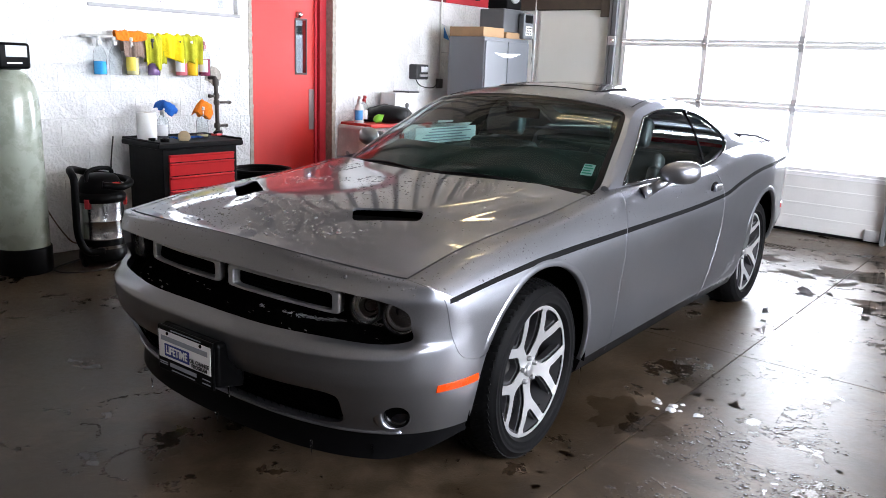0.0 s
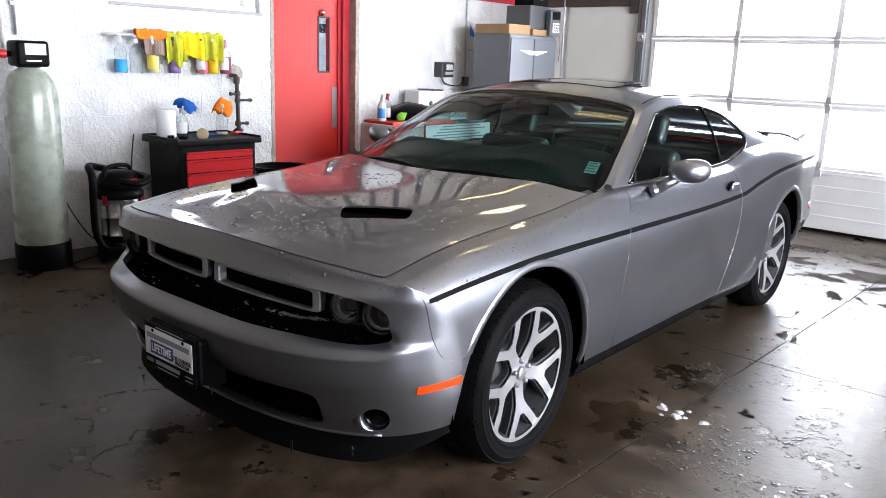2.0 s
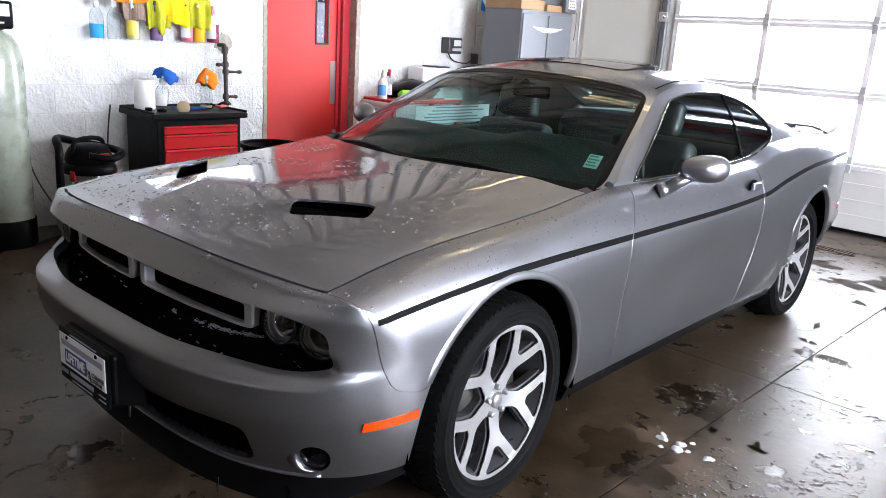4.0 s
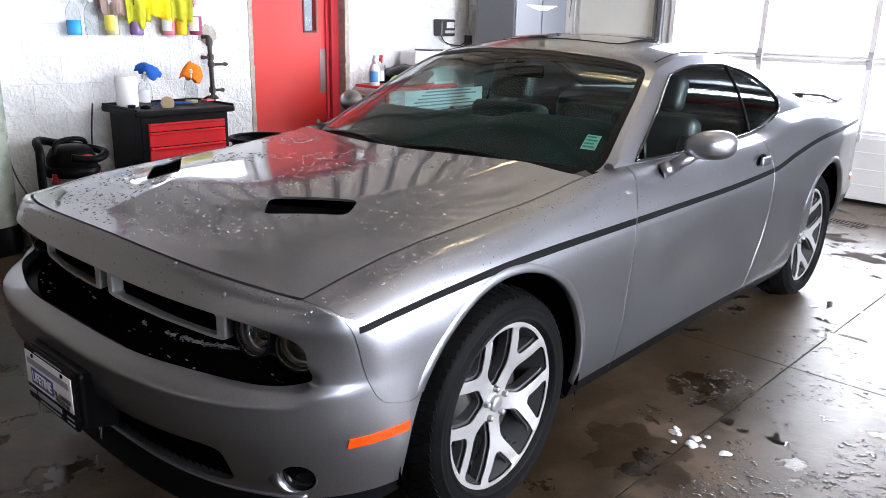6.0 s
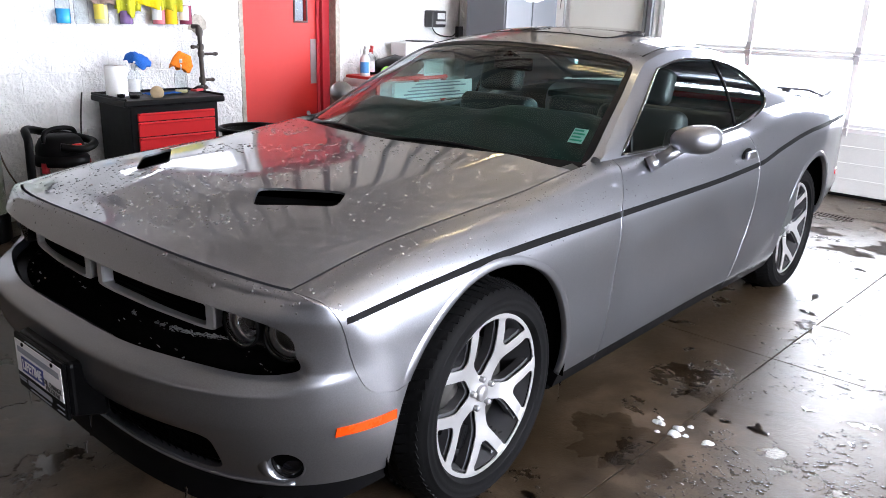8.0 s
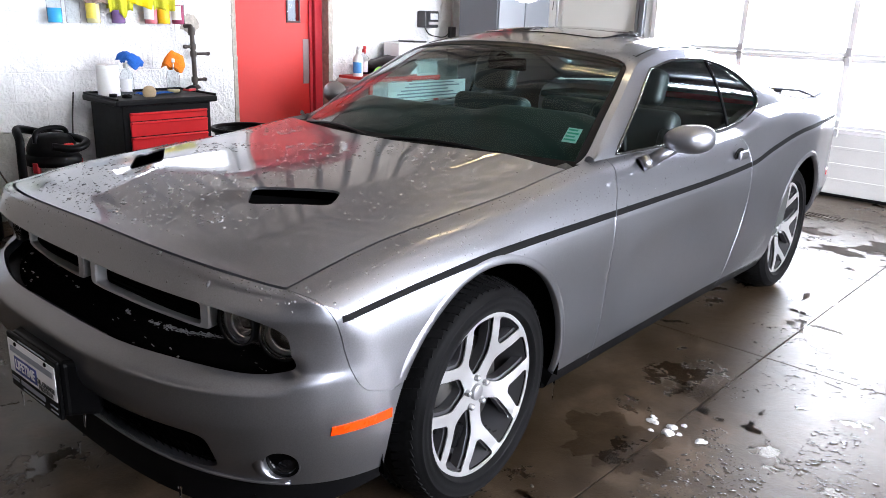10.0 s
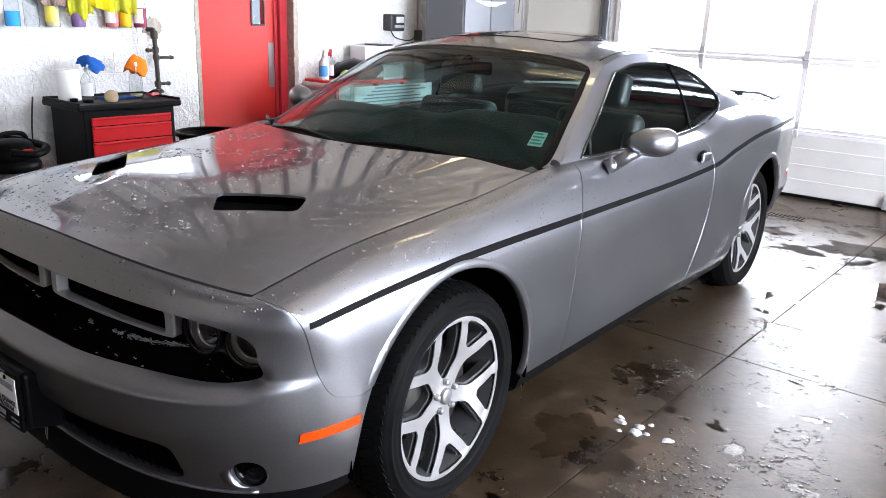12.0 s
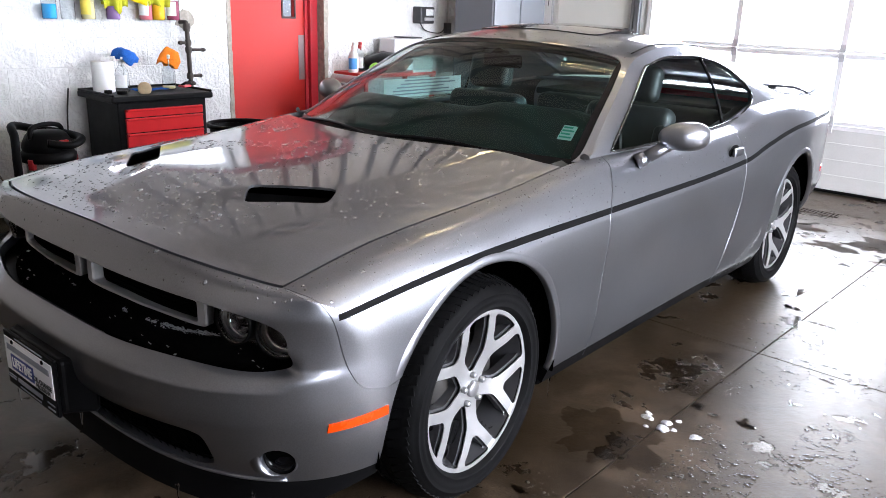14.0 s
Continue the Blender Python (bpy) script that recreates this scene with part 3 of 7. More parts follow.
def spoke_sdf(x, y):
    """Negative inside the metal of the wheel's face."""
    rho = math.hypot(x, y)
    d = rho - 0.060
    for k in range(5):
        a = math.radians(90 + 72 * k)
        c, s = math.cos(a), math.sin(a)
        u, w = x * c + y * s, -x * s + y * c
        t = min(1, max(0, (u - 0.03) / 0.115))
        q = math.hypot(u - (0.03 + 0.115 * t), w) - (0.0285 - 0.003 * t)
        d = blend(d, q)
        for sg in (1, -1):
            ax, ay, bx, by = 0.132, 0.006 * sg, 0.258 * math.cos(radians(20.5)), 0.258 * math.sin(radians(20.5)) * sg
            t = min(1, max(0, ((u - ax) * (bx - ax) + (w - ay) * (by - ay)) / ((bx - ax) ** 2 + (by - ay) ** 2)))
            q = math.hypot(u - ax - (bx - ax) * t, w - ay - (by - ay) * t) - (0.0195 - 0.0020 * t)
            d = blend(d, q)
    return blend(d, abs(rho - 0.2615) - 0.0066)


def wheel_face(rho, th):
    dish = 0.100 - 0.026 * (1 - smoothstep(0.06, 0.24, rho)) + 0.005 * smoothstep(0.238, 0.256, rho) - 0.10 * max(0.0, spoke_sdf(rho * math.cos(th), rho * math.sin(th)) + 0.0045)
    return Vector((dish, rho * math.cos(th), rho * math.sin(th)))


def face_dark(rho, th):
    return wheel_face(rho, th) - Vector((0.014, 0, 0))


def build_wheel():
    """A wheel about its own axle, its outer face towards +x, under a car part."""
    face = trimmed(wheel_face, steps(0.012, 0.269, 46), steps(0, 2 * math.pi, 240), [lambda u, v, p: -spoke_sdf(p.y, p.z)], 0.004, (-0.5, 0, 0))
    pocket = trimmed(face_dark, steps(0.012, 0.268, 40), steps(0, 2 * math.pi, 200), [lambda u, v, p: 0.006 - spoke_sdf(p.y, p.z)], 0.035, (-0.5, 0, 0))
    turn = Matrix.Rotation(radians(90), 4, "Y")
    tyre = turned(ring_profile(), turn, 96)
    bmesh.ops.recalc_face_normals(tyre, faces=tyre.faces)
    # tread: grooves round the tyre and slanted sipes over its shoulder
    tread = bmesh.new()
    for i in range(72):
        a = 2 * math.pi * i / 72
        for sg in (1, -1):
            m = Matrix.Rotation(a, 4, "X") @ Matrix.Translation((sg * 0.072, 0, 0.3575)) @ Matrix.Rotation(radians(20) * sg, 4, "Z") @ Matrix.Rotation(radians(16) * sg, 4, "Y")
            box(tread, -0.036, 0.036, -0.0115, 0.0115, -0.008, 0.0038, m=m)
    for i in range(96):
        a = 2 * math.pi * i / 96
        for k in (-0.022, 0.022):
            m = Matrix.Rotation(a, 4, "X") @ Matrix.Translation((k, 0, 0.360))
            box(tread, -0.017, 0.017, -0.0112, 0.0112, -0.004, 0.004, m=m)
    barrel = turned([(0.250, 0.10), (0.245, 0.07), (0.232, 0.02), (0.228, -0.06), (0.25, -0.11)], turn, 64)
    disc = turned([(0.07, 0.030), (0.168, 0.030), (0.168, 0.006), (0.07, 0.006)], turn, 48)
    cal = bmesh.new()
    for i in range(8):
        a = radians(150 + i * 8)
        box(cal, -0.02, 0.055, -0.014, 0.014, -0.04, 0.04, 0.006, 1, Matrix.Rotation(a, 4, "X") @ Matrix.Translation((0, 0, 0.155)))
    cap = turned([(0.0, 0.089), (0.022, 0.088), (0.0265, 0.085), (0.027, 0.070)], turn, 32)
    nut = turned([(0.0, 0.020), (0.008, 0.019), (0.0105, 0.015), (0.011, 0.0)], turn, 6)
    return face, pocket, tyre, tread, barrel, disc, cal, cap, nut


CAP_M = mat("grey_cap", (0.30, 0.30, 0.31), 0.35, 0.7, var=0.05)
WHEEL_PARTS = build_wheel()
WM = []
for n, b, m in zip(("wheel", "spoke_backing", "tyre", "tread", "rim_barrel", "brake_disc", "brake_caliper", "centre_cap", "lug_nut"), WHEEL_PARTS,
                   (ALU_M, POCKET_M, RUBBER_M, RUBBER_M, POCKET_M, BRAKE_M, BLACKP_M, CAP_M, CAP_M)):
    me = bpy.data.meshes.new(n)
    b.to_mesh(me)
    b.free()
    me.materials.append(m)
    WM.append((n, me))

for ax, turn in ((0, -34), (1, -27)):
    for side in (1, -1):
        m = Matrix.Translation((side * (0.808 if ax == 0 else 0.782), AXLE[ax] + (0.014 if ax == 0 else -0.025), HUB_Z - (0.010 if ax == 0 else 0.003))) @ Matrix.Rotation(radians(2.5 if ax == 0 else 0), 4, "Z") @ Matrix.Rotation(0 if side > 0 else math.pi, 4, "Z") @ Matrix.Rotation(radians(turn), 4, "X")
        w = part("wheel", WM[0][1], None, car, "alloy wheel with five forked machined spokes")
        w.matrix_basis = m
        for n, me in WM[1:8]:
            part(n, me, None, w)
        for k in range(5):
            a = math.radians(90 + 36 + 72 * k)
            o = part("lug_nut", WM[8][1], None, w)
            o.matrix_basis = Matrix.Translation((0.072, 0.050 * math.cos(a), 0.050 * math.sin(a)))

# wheel housings and the dark underside
for ax in AXLE:
    for side in (1, -1):
        bm = bmesh.new()
        prev = None
        n = 28
        rows = []
        for i in range(n + 1):
            a = math.pi * ((-0.06 if ax < 1 else 0.04) + (1.12 if ax < 1 else 1.02) * i / n)
            rows.append([bm.verts.new((side * x, ax + (ARCH_R + 0.012) * math.cos(a), HUB_Z + (ARCH_R + 0.012) * math.sin(a))) for x in (0.925 if ax < 1 or math.cos(a) < 0 else 0.90, 0.60)])
        for a, b in zip(rows, rows[1:]):
            bm.faces.new((a[0], b[0], b[1], a[1]))
        hub = [r[1] for r in rows]
        bm.faces.new(hub)
        part("wheel_housing", bm, DARK_M, car, "black inner wheel housing")
bm = bmesh.new()
box(bm, -0.86, 0.86, 0.46, 2.48, 0.19, 0.26, 0.02)
box(bm, -0.58, 0.58, -0.62, 0.5, 0.22, 0.30, 0.02)
box(bm, -0.58, 0.58, 2.45, 3.9, 0.22, 0.34, 0.02)
part("underbody", bm, DARK_M, car, "dark underbody")
bm = bmesh.new()
box(bm, -0.58, 0.58, -0.55, 0.62, 0.28, 0.82, 0.02)
part("engine_bay", bm, DARK_M, car)

# ---- car details ----
def offset(f, d):
    """The sheet f, moved outwards by d."""
    def g(u, v):
        e = 1e-3
        p, a, b = f(u, v), f(u + e, v) - f(u - e, v), f(u, v + e) - f(u, v - e)
        n = a.cross(b).normalized()
        if n.dot(Vector((p.x, p.y - 1.5 if p.y < 0 else 0, 0.4))) < 0:
            n = -n
        return p + n * d
    return g


def chin_at(u, r):
    """The black lip: it runs on below the paint and juts out towards its foot."""
    r = 0.886 + (r - 0.886) * (1 - 0.62 * smoothstep(0.50, 0.98, abs(u)))
    p = front_skin(u, r)
    k = (r - 0.89) / 0.11
    return p + Vector((p.x, p.y + 0.25, 0)).normalized() * (0.034 * max(0.0, k) ** 1.5 - 0.004)


part("chin_spoiler", trimmed(chin_at, steps(-1.02, 1.02, 130), steps(0.886, 1.0, 10), [arch_test], 0.05), BLACKP_M, car, "black plastic chin lip")


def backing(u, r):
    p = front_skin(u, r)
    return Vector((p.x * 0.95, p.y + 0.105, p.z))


# plain sheet closing the mouth, the shade in there put into its near-black
part("grille_backing", trimmed(backing, steps(-0.85, 0.85, 60), steps(0.20, 0.66, 16), (), 0), DARK_M, car, "near-black sheet standing for the shaded grille mesh")
# shelf under the mouth, from the bumper's edge back to the grille
bm = bmesh.new()
rows = [[], []]
for u in steps(-0.78, 0.78, 50):
    a, b = front_skin(u, 0.535), backing(u, 0.56)
    rows[0].append(bm.verts.new((a.x, a.y + 0.012, a.z - 0.012)))
    rows[1].append(bm.verts.new((b.x, b.y + 0.03, b.z)))
for i in range(50):
    bm.faces.new((rows[0][i], rows[0][i + 1], rows[1][i + 1], rows[1][i]))
part("grille_shelf", bm, BLACKP_M, car)


def grille_y(x):
    return -0.788 + 0.19 * x * x


for sg in (1, -1):
    # open frame of the grille insert, a flat band that is wider at its ends
    bm = bmesh.new()
    rings = []
    for hw, hh, dy, e in ((0.264, 0.034, 0.028, 0.16), (0.266, 0.036, 0.004, 0.16), (0.262, 0.033, 0.0, 0.16), (0.236, 0.0270, 0.0, 0.12), (0.233, 0.0255, 0.006, 0.12), (0.233, 0.0255, 0.034, 0.12)):
        ring = []
        for k in range(72):
            a = 2 * math.pi * k / 72
            cx, cz = math.copysign(abs(math.cos(a)) ** e, math.cos(a)), math.copysign(abs(math.sin(a)) ** (e * 1.4), math.sin(a))
            x = 0.288 + hw * cx
            ring.append(bm.verts.new((sg * x, grille_y(x) + 0.028 + dy, 0.733 + 1.06 * hh * cz * (1.25 if cz > 0 else 1.0) - 0.012 * (x / 0.5))))
        rings.append(ring)
    for p, q in zip(rings, rings[1:]):
        for k in range(72):
            bm.faces.new((p[k], p[(k + 1) % 72], q[(k + 1) % 72], q[k]))
    bmesh.ops.recalc_face_normals(bm, faces=bm.faces)
    part("grille_insert", bm, SATIN_M, car, "satin silver grille insert frame")
    bm = bmesh.new()
    for z in (0.712, 0.725, 0.738):
        tube([(sg * x, grille_y(x) + 0.056, z - 0.012 * (x / 0.5)) for x in steps(0.080, 0.500, 16)], 0.0035, 6, bm=bm)
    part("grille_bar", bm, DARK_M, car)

HALO_M = mat("frosted_ring_plastic", (0.55, 0.56, 0.58), 0.3, var=0.05)
FOGLENS_M = mat("dark_fog_lens", (0.004, 0.004, 0.005), 0.06, var=0.1, spec=0.25)
# four round headlights
for sg in (1, -1):
    for x, y, z, r, yaw in ((0.662, -0.694, 0.730, 0.058, 10), (0.778, -0.640, 0.714, 0.064, 26)):
        m = Matrix.Translation((sg * x, y, z)) @ Matrix.Rotation(radians(sg * yaw), 4, "Z") @ Matrix.Rotation(radians(90), 4, "X")
        lamp = part("headlight", turned([(r * 0.55, -0.06), (r * 0.80, -0.03), (r * 0.93, 0.0), (r, 0.004), (r * 1.02, -0.01), (r * 1.0, -0.07)], m, 40), BLACKP_M, car, "round headlight with a bright bezel")
        part("bezel", turned([(r * 0.76, -0.040), (r * 0.84, -0.014), (r * 0.90, -0.003), (r * 0.955, 0.001), (r * 0.985, -0.004), (r * 0.99, -0.014)], m, 40), CHROME_M, lamp, "bright ring")
        part("reflector", turned([(r * 0.30, -0.056), (r * 0.45, -0.053), (r * 0.60, -0.044), (r * 0.70, -0.032), (r * 0.745, -0.024), (r * 0.77, -0.026)], m, 40), CHROME_M, lamp, "chrome reflector bowl")
        part("halo", turned([(r * 0.76, -0.030), (r * 0.79, -0.016), (r * 0.85, -0.013), (r * 0.88, -0.020)], m, 40), HALO_M, lamp, "pale ring light, switched off")
        part("projector", turned([(0.0, -0.020), (r * 0.18, -0.023), (r * 0.30, -0.032), (r * 0.36, -0.05), (r * 0.38, -0.06)], m, 32), GLOSSBLACK_M, lamp, "dark projector lens")
        part("lens", turned([(0.0, 0.012), (r * 0.5, 0.010), (r * 0.85, 0.002), (r * 0.95, -0.003)], m, 32), LENS_M, lamp, "clear cover")
    # fog lamp in its bright cup
    n = Vector((sg * 0.50, -0.86, -0.04)).normalized()
    m = Matrix.Translation(Vector((sg * FOG.x, FOG.y, FOG.z)) - n * 0.012) @ n.to_track_quat("Z", "Y").to_matrix().to_4x4()
    fog = part("fog_lamp", turned([(0.039, -0.012), (0.042, -0.005), (0.045, 0.0), (0.047, -0.002)], m, 36), BLACKP_M, car, "fog lamp in a round cup")
    bm = bmesh.new()
    rings = []
    for rr, zz in ((0.0455, -0.010), (0.047, 0.0005), (0.050, 0.003), (0.056, 0.0015), (0.066, -0.006), (0.078, -0.018)):
        ring = []
        for k in range(48):
            a = 2 * math.pi * k / 48
            d = m.to_3x3() @ Vector((math.cos(a), math.sin(a), 0))
            inner = max(0.0, -sg * d.x)
            out = 0.0455 + (rr - 0.0455) * (0.30 + 1.7 * inner ** 1.5)
            ring.append(bm.verts.new(m @ Vector((out * math.cos(a), out * math.sin(a), zz + 0.026 * inner * (1 if rr < 0.07 else 0.3)))))
        rings.append(ring)
    for p, q in zip(rings, rings[1:]):
        for k in range(48):
            bm.faces.new((p[k], p[(k + 1) % 48], q[(k + 1) % 48], q[k]))
    bmesh.ops.recalc_face_normals(bm, faces=bm.faces)
    part("fairing", bm, PAINT, fog, "silver fairing", smooth=True)
    part("fog_lens", turned([(0.0, -0.010), (0.022, -0.013), (0.034, -0.017), (0.040, -0.009)], m, 32), FOGLENS_M, fog, "dark glossy lens")

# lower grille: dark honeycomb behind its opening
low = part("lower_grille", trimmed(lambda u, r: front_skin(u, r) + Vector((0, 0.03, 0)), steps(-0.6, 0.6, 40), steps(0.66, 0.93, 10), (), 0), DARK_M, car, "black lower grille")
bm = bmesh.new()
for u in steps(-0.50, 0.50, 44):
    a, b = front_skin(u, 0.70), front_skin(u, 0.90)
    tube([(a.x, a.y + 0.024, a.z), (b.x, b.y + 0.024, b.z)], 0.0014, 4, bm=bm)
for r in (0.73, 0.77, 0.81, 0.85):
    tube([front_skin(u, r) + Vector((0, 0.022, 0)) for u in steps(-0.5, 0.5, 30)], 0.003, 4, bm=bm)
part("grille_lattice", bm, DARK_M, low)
part("lower_lip", tube([front_skin(u, 0.880) + Vector((0, -0.003, 0)) for u in steps(-0.60, 0.60, 40)], 0.005, 8), PAINT, car, "body-coloured lip under the lower grille")

# number plate holder with the dealer's show plate
PLATE_Y, PLATE_DZ = -0.955, -0.024
bm = boxed(-0.154, 0.190, PLATE_Y + 0.012, -0.85, 0.376, 0.548, 0.016, 3)
for v in bm.verts:
    if v.co.y > -0.90:
        v.co.x += 0.042 if v.co.x > 0 else -0.042
part("plate_bracket", bm, BLACKP_M, car, "black plastic plate bracket")
plate = part("show_plate", boxed(-0.166, 0.166, PLATE_Y, PLATE_Y + 0.012, 0.396, 0.574, 0.005, 2), BLACKP_M, car, "black plate frame with a white printed show plate")
PRINT_W = mat("white_print", (0.88, 0.88, 0.90), 0.4, var=0.04)
PRINT_B = mat("blue_print", (0.02, 0.04, 0.25), 0.4, var=0.05)
PRINT_G = mat("grey_print", (0.30, 0.32, 0.38), 0.4, var=0.05)
PRINT_K = mat("black_print", (0.015, 0.015, 0.018), 0.4, var=0.05)
part("white_panel", boxed(-0.156, 0.156, PLATE_Y - 0.002, PLATE_Y + 0.001, 0.450, 0.556), PRINT_W, plate)
part("blue_panel", boxed(-0.118, 0.032, PLATE_Y - 0.0035, PLATE_Y, 0.460, 0.508), PRINT_B, plate)


def lettering(words, size, m, material, parent, name="lettering", bold=0.0):
    data = bpy.data.curves.new(name, "FONT")
    data.body, data.size, data.align_x, data.align_y, data.extrude, data.offset = words, size, "CENTER", "CENTER", 0.0004, bold
    tmp = bpy.data.objects.new(name, data)
    me = bpy.data.meshes.new_from_object(tmp)
    me.transform(m)
    me.materials.clear()
    me.materials.append(material)
    bpy.data.objects.remove(tmp)
    return part(name, me, None, parent)


FACE = Matrix.Rotation(radians(90), 4, "X")
lettering("LIFETIME", 0.043, Matrix.Translation((-0.043, PLATE_Y - 0.0045, 0.484)) @ FACE @ Matrix.Diagonal((0.80, 1, 1, 1)), PRINT_W, plate, bold=0.0012)
lettering("OIL CHANGE", 0.021, Matrix.Translation((0.093, PLATE_Y - 0.0045, 0.480)) @ FACE @ Matrix.Diagonal((0.92, 1, 1, 1)), PRINT_K, plate, bold=0.0006)
lettering("PROGRAM", 0.021, Matrix.Translation((0.093, PLATE_Y - 0.0045, 0.462)) @ FACE @ Matrix.Diagonal((0.92, 1, 1, 1)), PRINT_K, plate, bold=0.0006)
# names become plain bars
part("printed_bar", boxed(-0.140, 0.140, PLATE_Y - 0.003, PLATE_Y, 0.518, 0.537), PRINT_G, plate)
part("printed_bar", boxed(-0.090, 0.070, PLATE_Y - 0.002, PLATE_Y + 0.001, 0.422, 0.436), PRINT_G, plate)
for x0, x1, z in ((-0.08, 0.06, 0.409), (-0.155, -0.105, 0.432), (-0.155, -0.105, 0.424), (0.105, 0.15, 0.428), (0.105, 0.15, 0.412), (-0.08, 0.10, 0.565)):
    part("printed_bar", boxed(x0, x1, PLATE_Y - 0.002, PLATE_Y + 0.001, z - 0.0018, z + 0.0018), PRINT_G, plate)
for x in (-0.10, 0.10):
    part("screw", turned([(0.0, 0.004), (0.006, 0.003), (0.007, 0.0)], Matrix.Translation((x, PLATE_Y - 0.002, 0.549)) @ FACE, 12), BLACKP_M, plate)
for ob in (plate, *plate.children):
    ob.data.transform(Matrix.Translation((0.018, 0, PLATE_DZ)))

# side marker lamps
for g in (False, True):
    part("side_marker", trimmed(offset(skin(g), 0.004), steps(0.6, 1.02, 60), steps(0.6, 0.8, 40), [
        lambda u, v, p: 0.085 - abs(p.y + 0.497), lambda u, v, p: 0.0135 - abs(p.z - (0.475 + 0.06 * (p.y + 0.497)))], 0.006), ORANGE_M, car, "orange side marker lamp")
    part("rear_marker", trimmed(offset(skin(g), 0.004), steps(1.86, 1.96, 24), steps(0.45, 0.8, 40), [
        lambda u, v, p: 0.055 - abs(p.y - 3.70), lambda u, v, p: 0.016 - abs(p.z - 0.60)], 0.006), REDLENS_M, car, "red rear side marker lamp")

# raised lips round the wheel arches
def flank_x(y, z):
    lo, hi = 0.0, 1.0
    for _ in range(22):
        mid = (lo + hi) / 2
        if side_at(y, mid)[1] > z:
            lo = mid
        else:
            hi = mid
    return side_at(y, lo)[0] + flare(y, z)


for a in AXLE:
    for sg in (1, -1):
        bm = bmesh.new()
        rows = []
        for th in steps(-0.16, math.pi - 0.47, 72):
            row = []
            for dr, dx in ((-0.004, -0.02), (-0.004, 0.002), (0.0, 0.0035), (0.010, 0.0045), (0.022, 0.0035), (0.027, -0.001)):
                y, z = a + (ARCH_R + dr) * math.cos(th), HUB_Z + (ARCH_R + dr) * math.sin(th)
                x = flank_x(y, z)
                end = smoothstep(-0.16, -0.05, th) * smoothstep(math.pi - 0.47, math.pi - 0.62, th)
                row.append(bm.verts.new((sg * (x + (dx if dx < 0 else dx * end)), y, z)))
            rows.append(row)
        for p, q in zip(rows, rows[1:]):
            for i in range(5):
                bm.faces.new((p[i], p[i + 1], q[i + 1], q[i])).smooth = True
        bmesh.ops.recalc_face_normals(bm, faces=bm.faces)
        part("arch_lip", bm, PAINT, car)

# thin tubes added along the door gaps, like rolled edges, to catch a highlight
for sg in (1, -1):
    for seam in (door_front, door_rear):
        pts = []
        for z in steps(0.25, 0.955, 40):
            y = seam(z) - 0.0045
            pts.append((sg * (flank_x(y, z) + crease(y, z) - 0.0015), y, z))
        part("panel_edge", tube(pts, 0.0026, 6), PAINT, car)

# charcoal stripe along the flank, one strip on each panel
for g in (False, True):
    for name, y0, y1 in (("fender", None, None), ("door", None, None), ("quarter", None, None)):
        tests = [lambda u, v, p: 0.0085 + 0.003 * smoothstep(-0.5, 0.4, p.y) - abs(p.z - stripe_z(p.y))]
        if name == "fender":
            tests += [lambda u, v, p: p.y + 0.568, lambda u, v, p: door_front(p.z) - p.y - 0.004]
            ss = steps(0.6, s_of(1.0), 80)
        elif name == "door":
            tests += [lambda u, v, p: p.y - door_front(p.z) - 0.004, lambda u, v, p: door_rear(p.z) - p.y - 0.004]
            ss = steps(s_of(0.6), s_of(2.3), 60)
        else:
            tests += [lambda u, v, p: p.y - door_rear(p.z) - 0.004, lambda u, v, p: 3.75 - p.y]
            ss = steps(s_of(1.9), s_of(3.8), 60)
        part("stripe", trimmed(offset(skin(g), 0.0015), ss, steps(0.14, 0.42, 56), tests, 0), STRIPE_M, car, "charcoal tape stripe")

# door mirrors on stalks
for sg in (1, -1):
    bm = bmesh.new()
    bmesh.ops.create_uvsphere(bm, u_segments=40, v_segments=24, radius=1)
    for v in bm.verts:
        x, y, z = v.co
        y2 = y * (0.085 if y < 0 else 0.045)
        v.co = Vector((sg * (1.012 + 0.088 * math.copysign(abs(x) ** 0.85, x)), 1.150 + y2 + 0.03 * x, 1.070 + 0.056 * math.copysign(abs(z) ** 0.85, z) * (1 + 0.12 * x) + 0.006 * x))
    for f in bm.faces:
        f.smooth = True
    bmesh.ops.recalc_face_normals(bm, faces=bm.faces)
    mir = part("door_mirror", bm, PAINT, car, "rounded body-coloured door mirror on a stalk")
    part("stalk", tube([(sg * 0.895, 1.060, 0.975), (sg * 0.93, 1.09, 1.005), (sg * 0.975, 1.13, 1.045)], [0.027, 0.024, 0.027], 14), PAINT, mir)
    part("stalk_base", tube([(sg * 0.872, 1.04, 0.962), (sg * 0.898, 1.063, 0.979)], [0.031, 0.029], 14), PAINT, mir)
    part("mirror_glass", boxed(sg * 1.012 - 0.066, sg * 1.012 + 0.066, 1.190, 1.194, 1.035, 1.105, 0.002, 1), CHROME_M, mir)

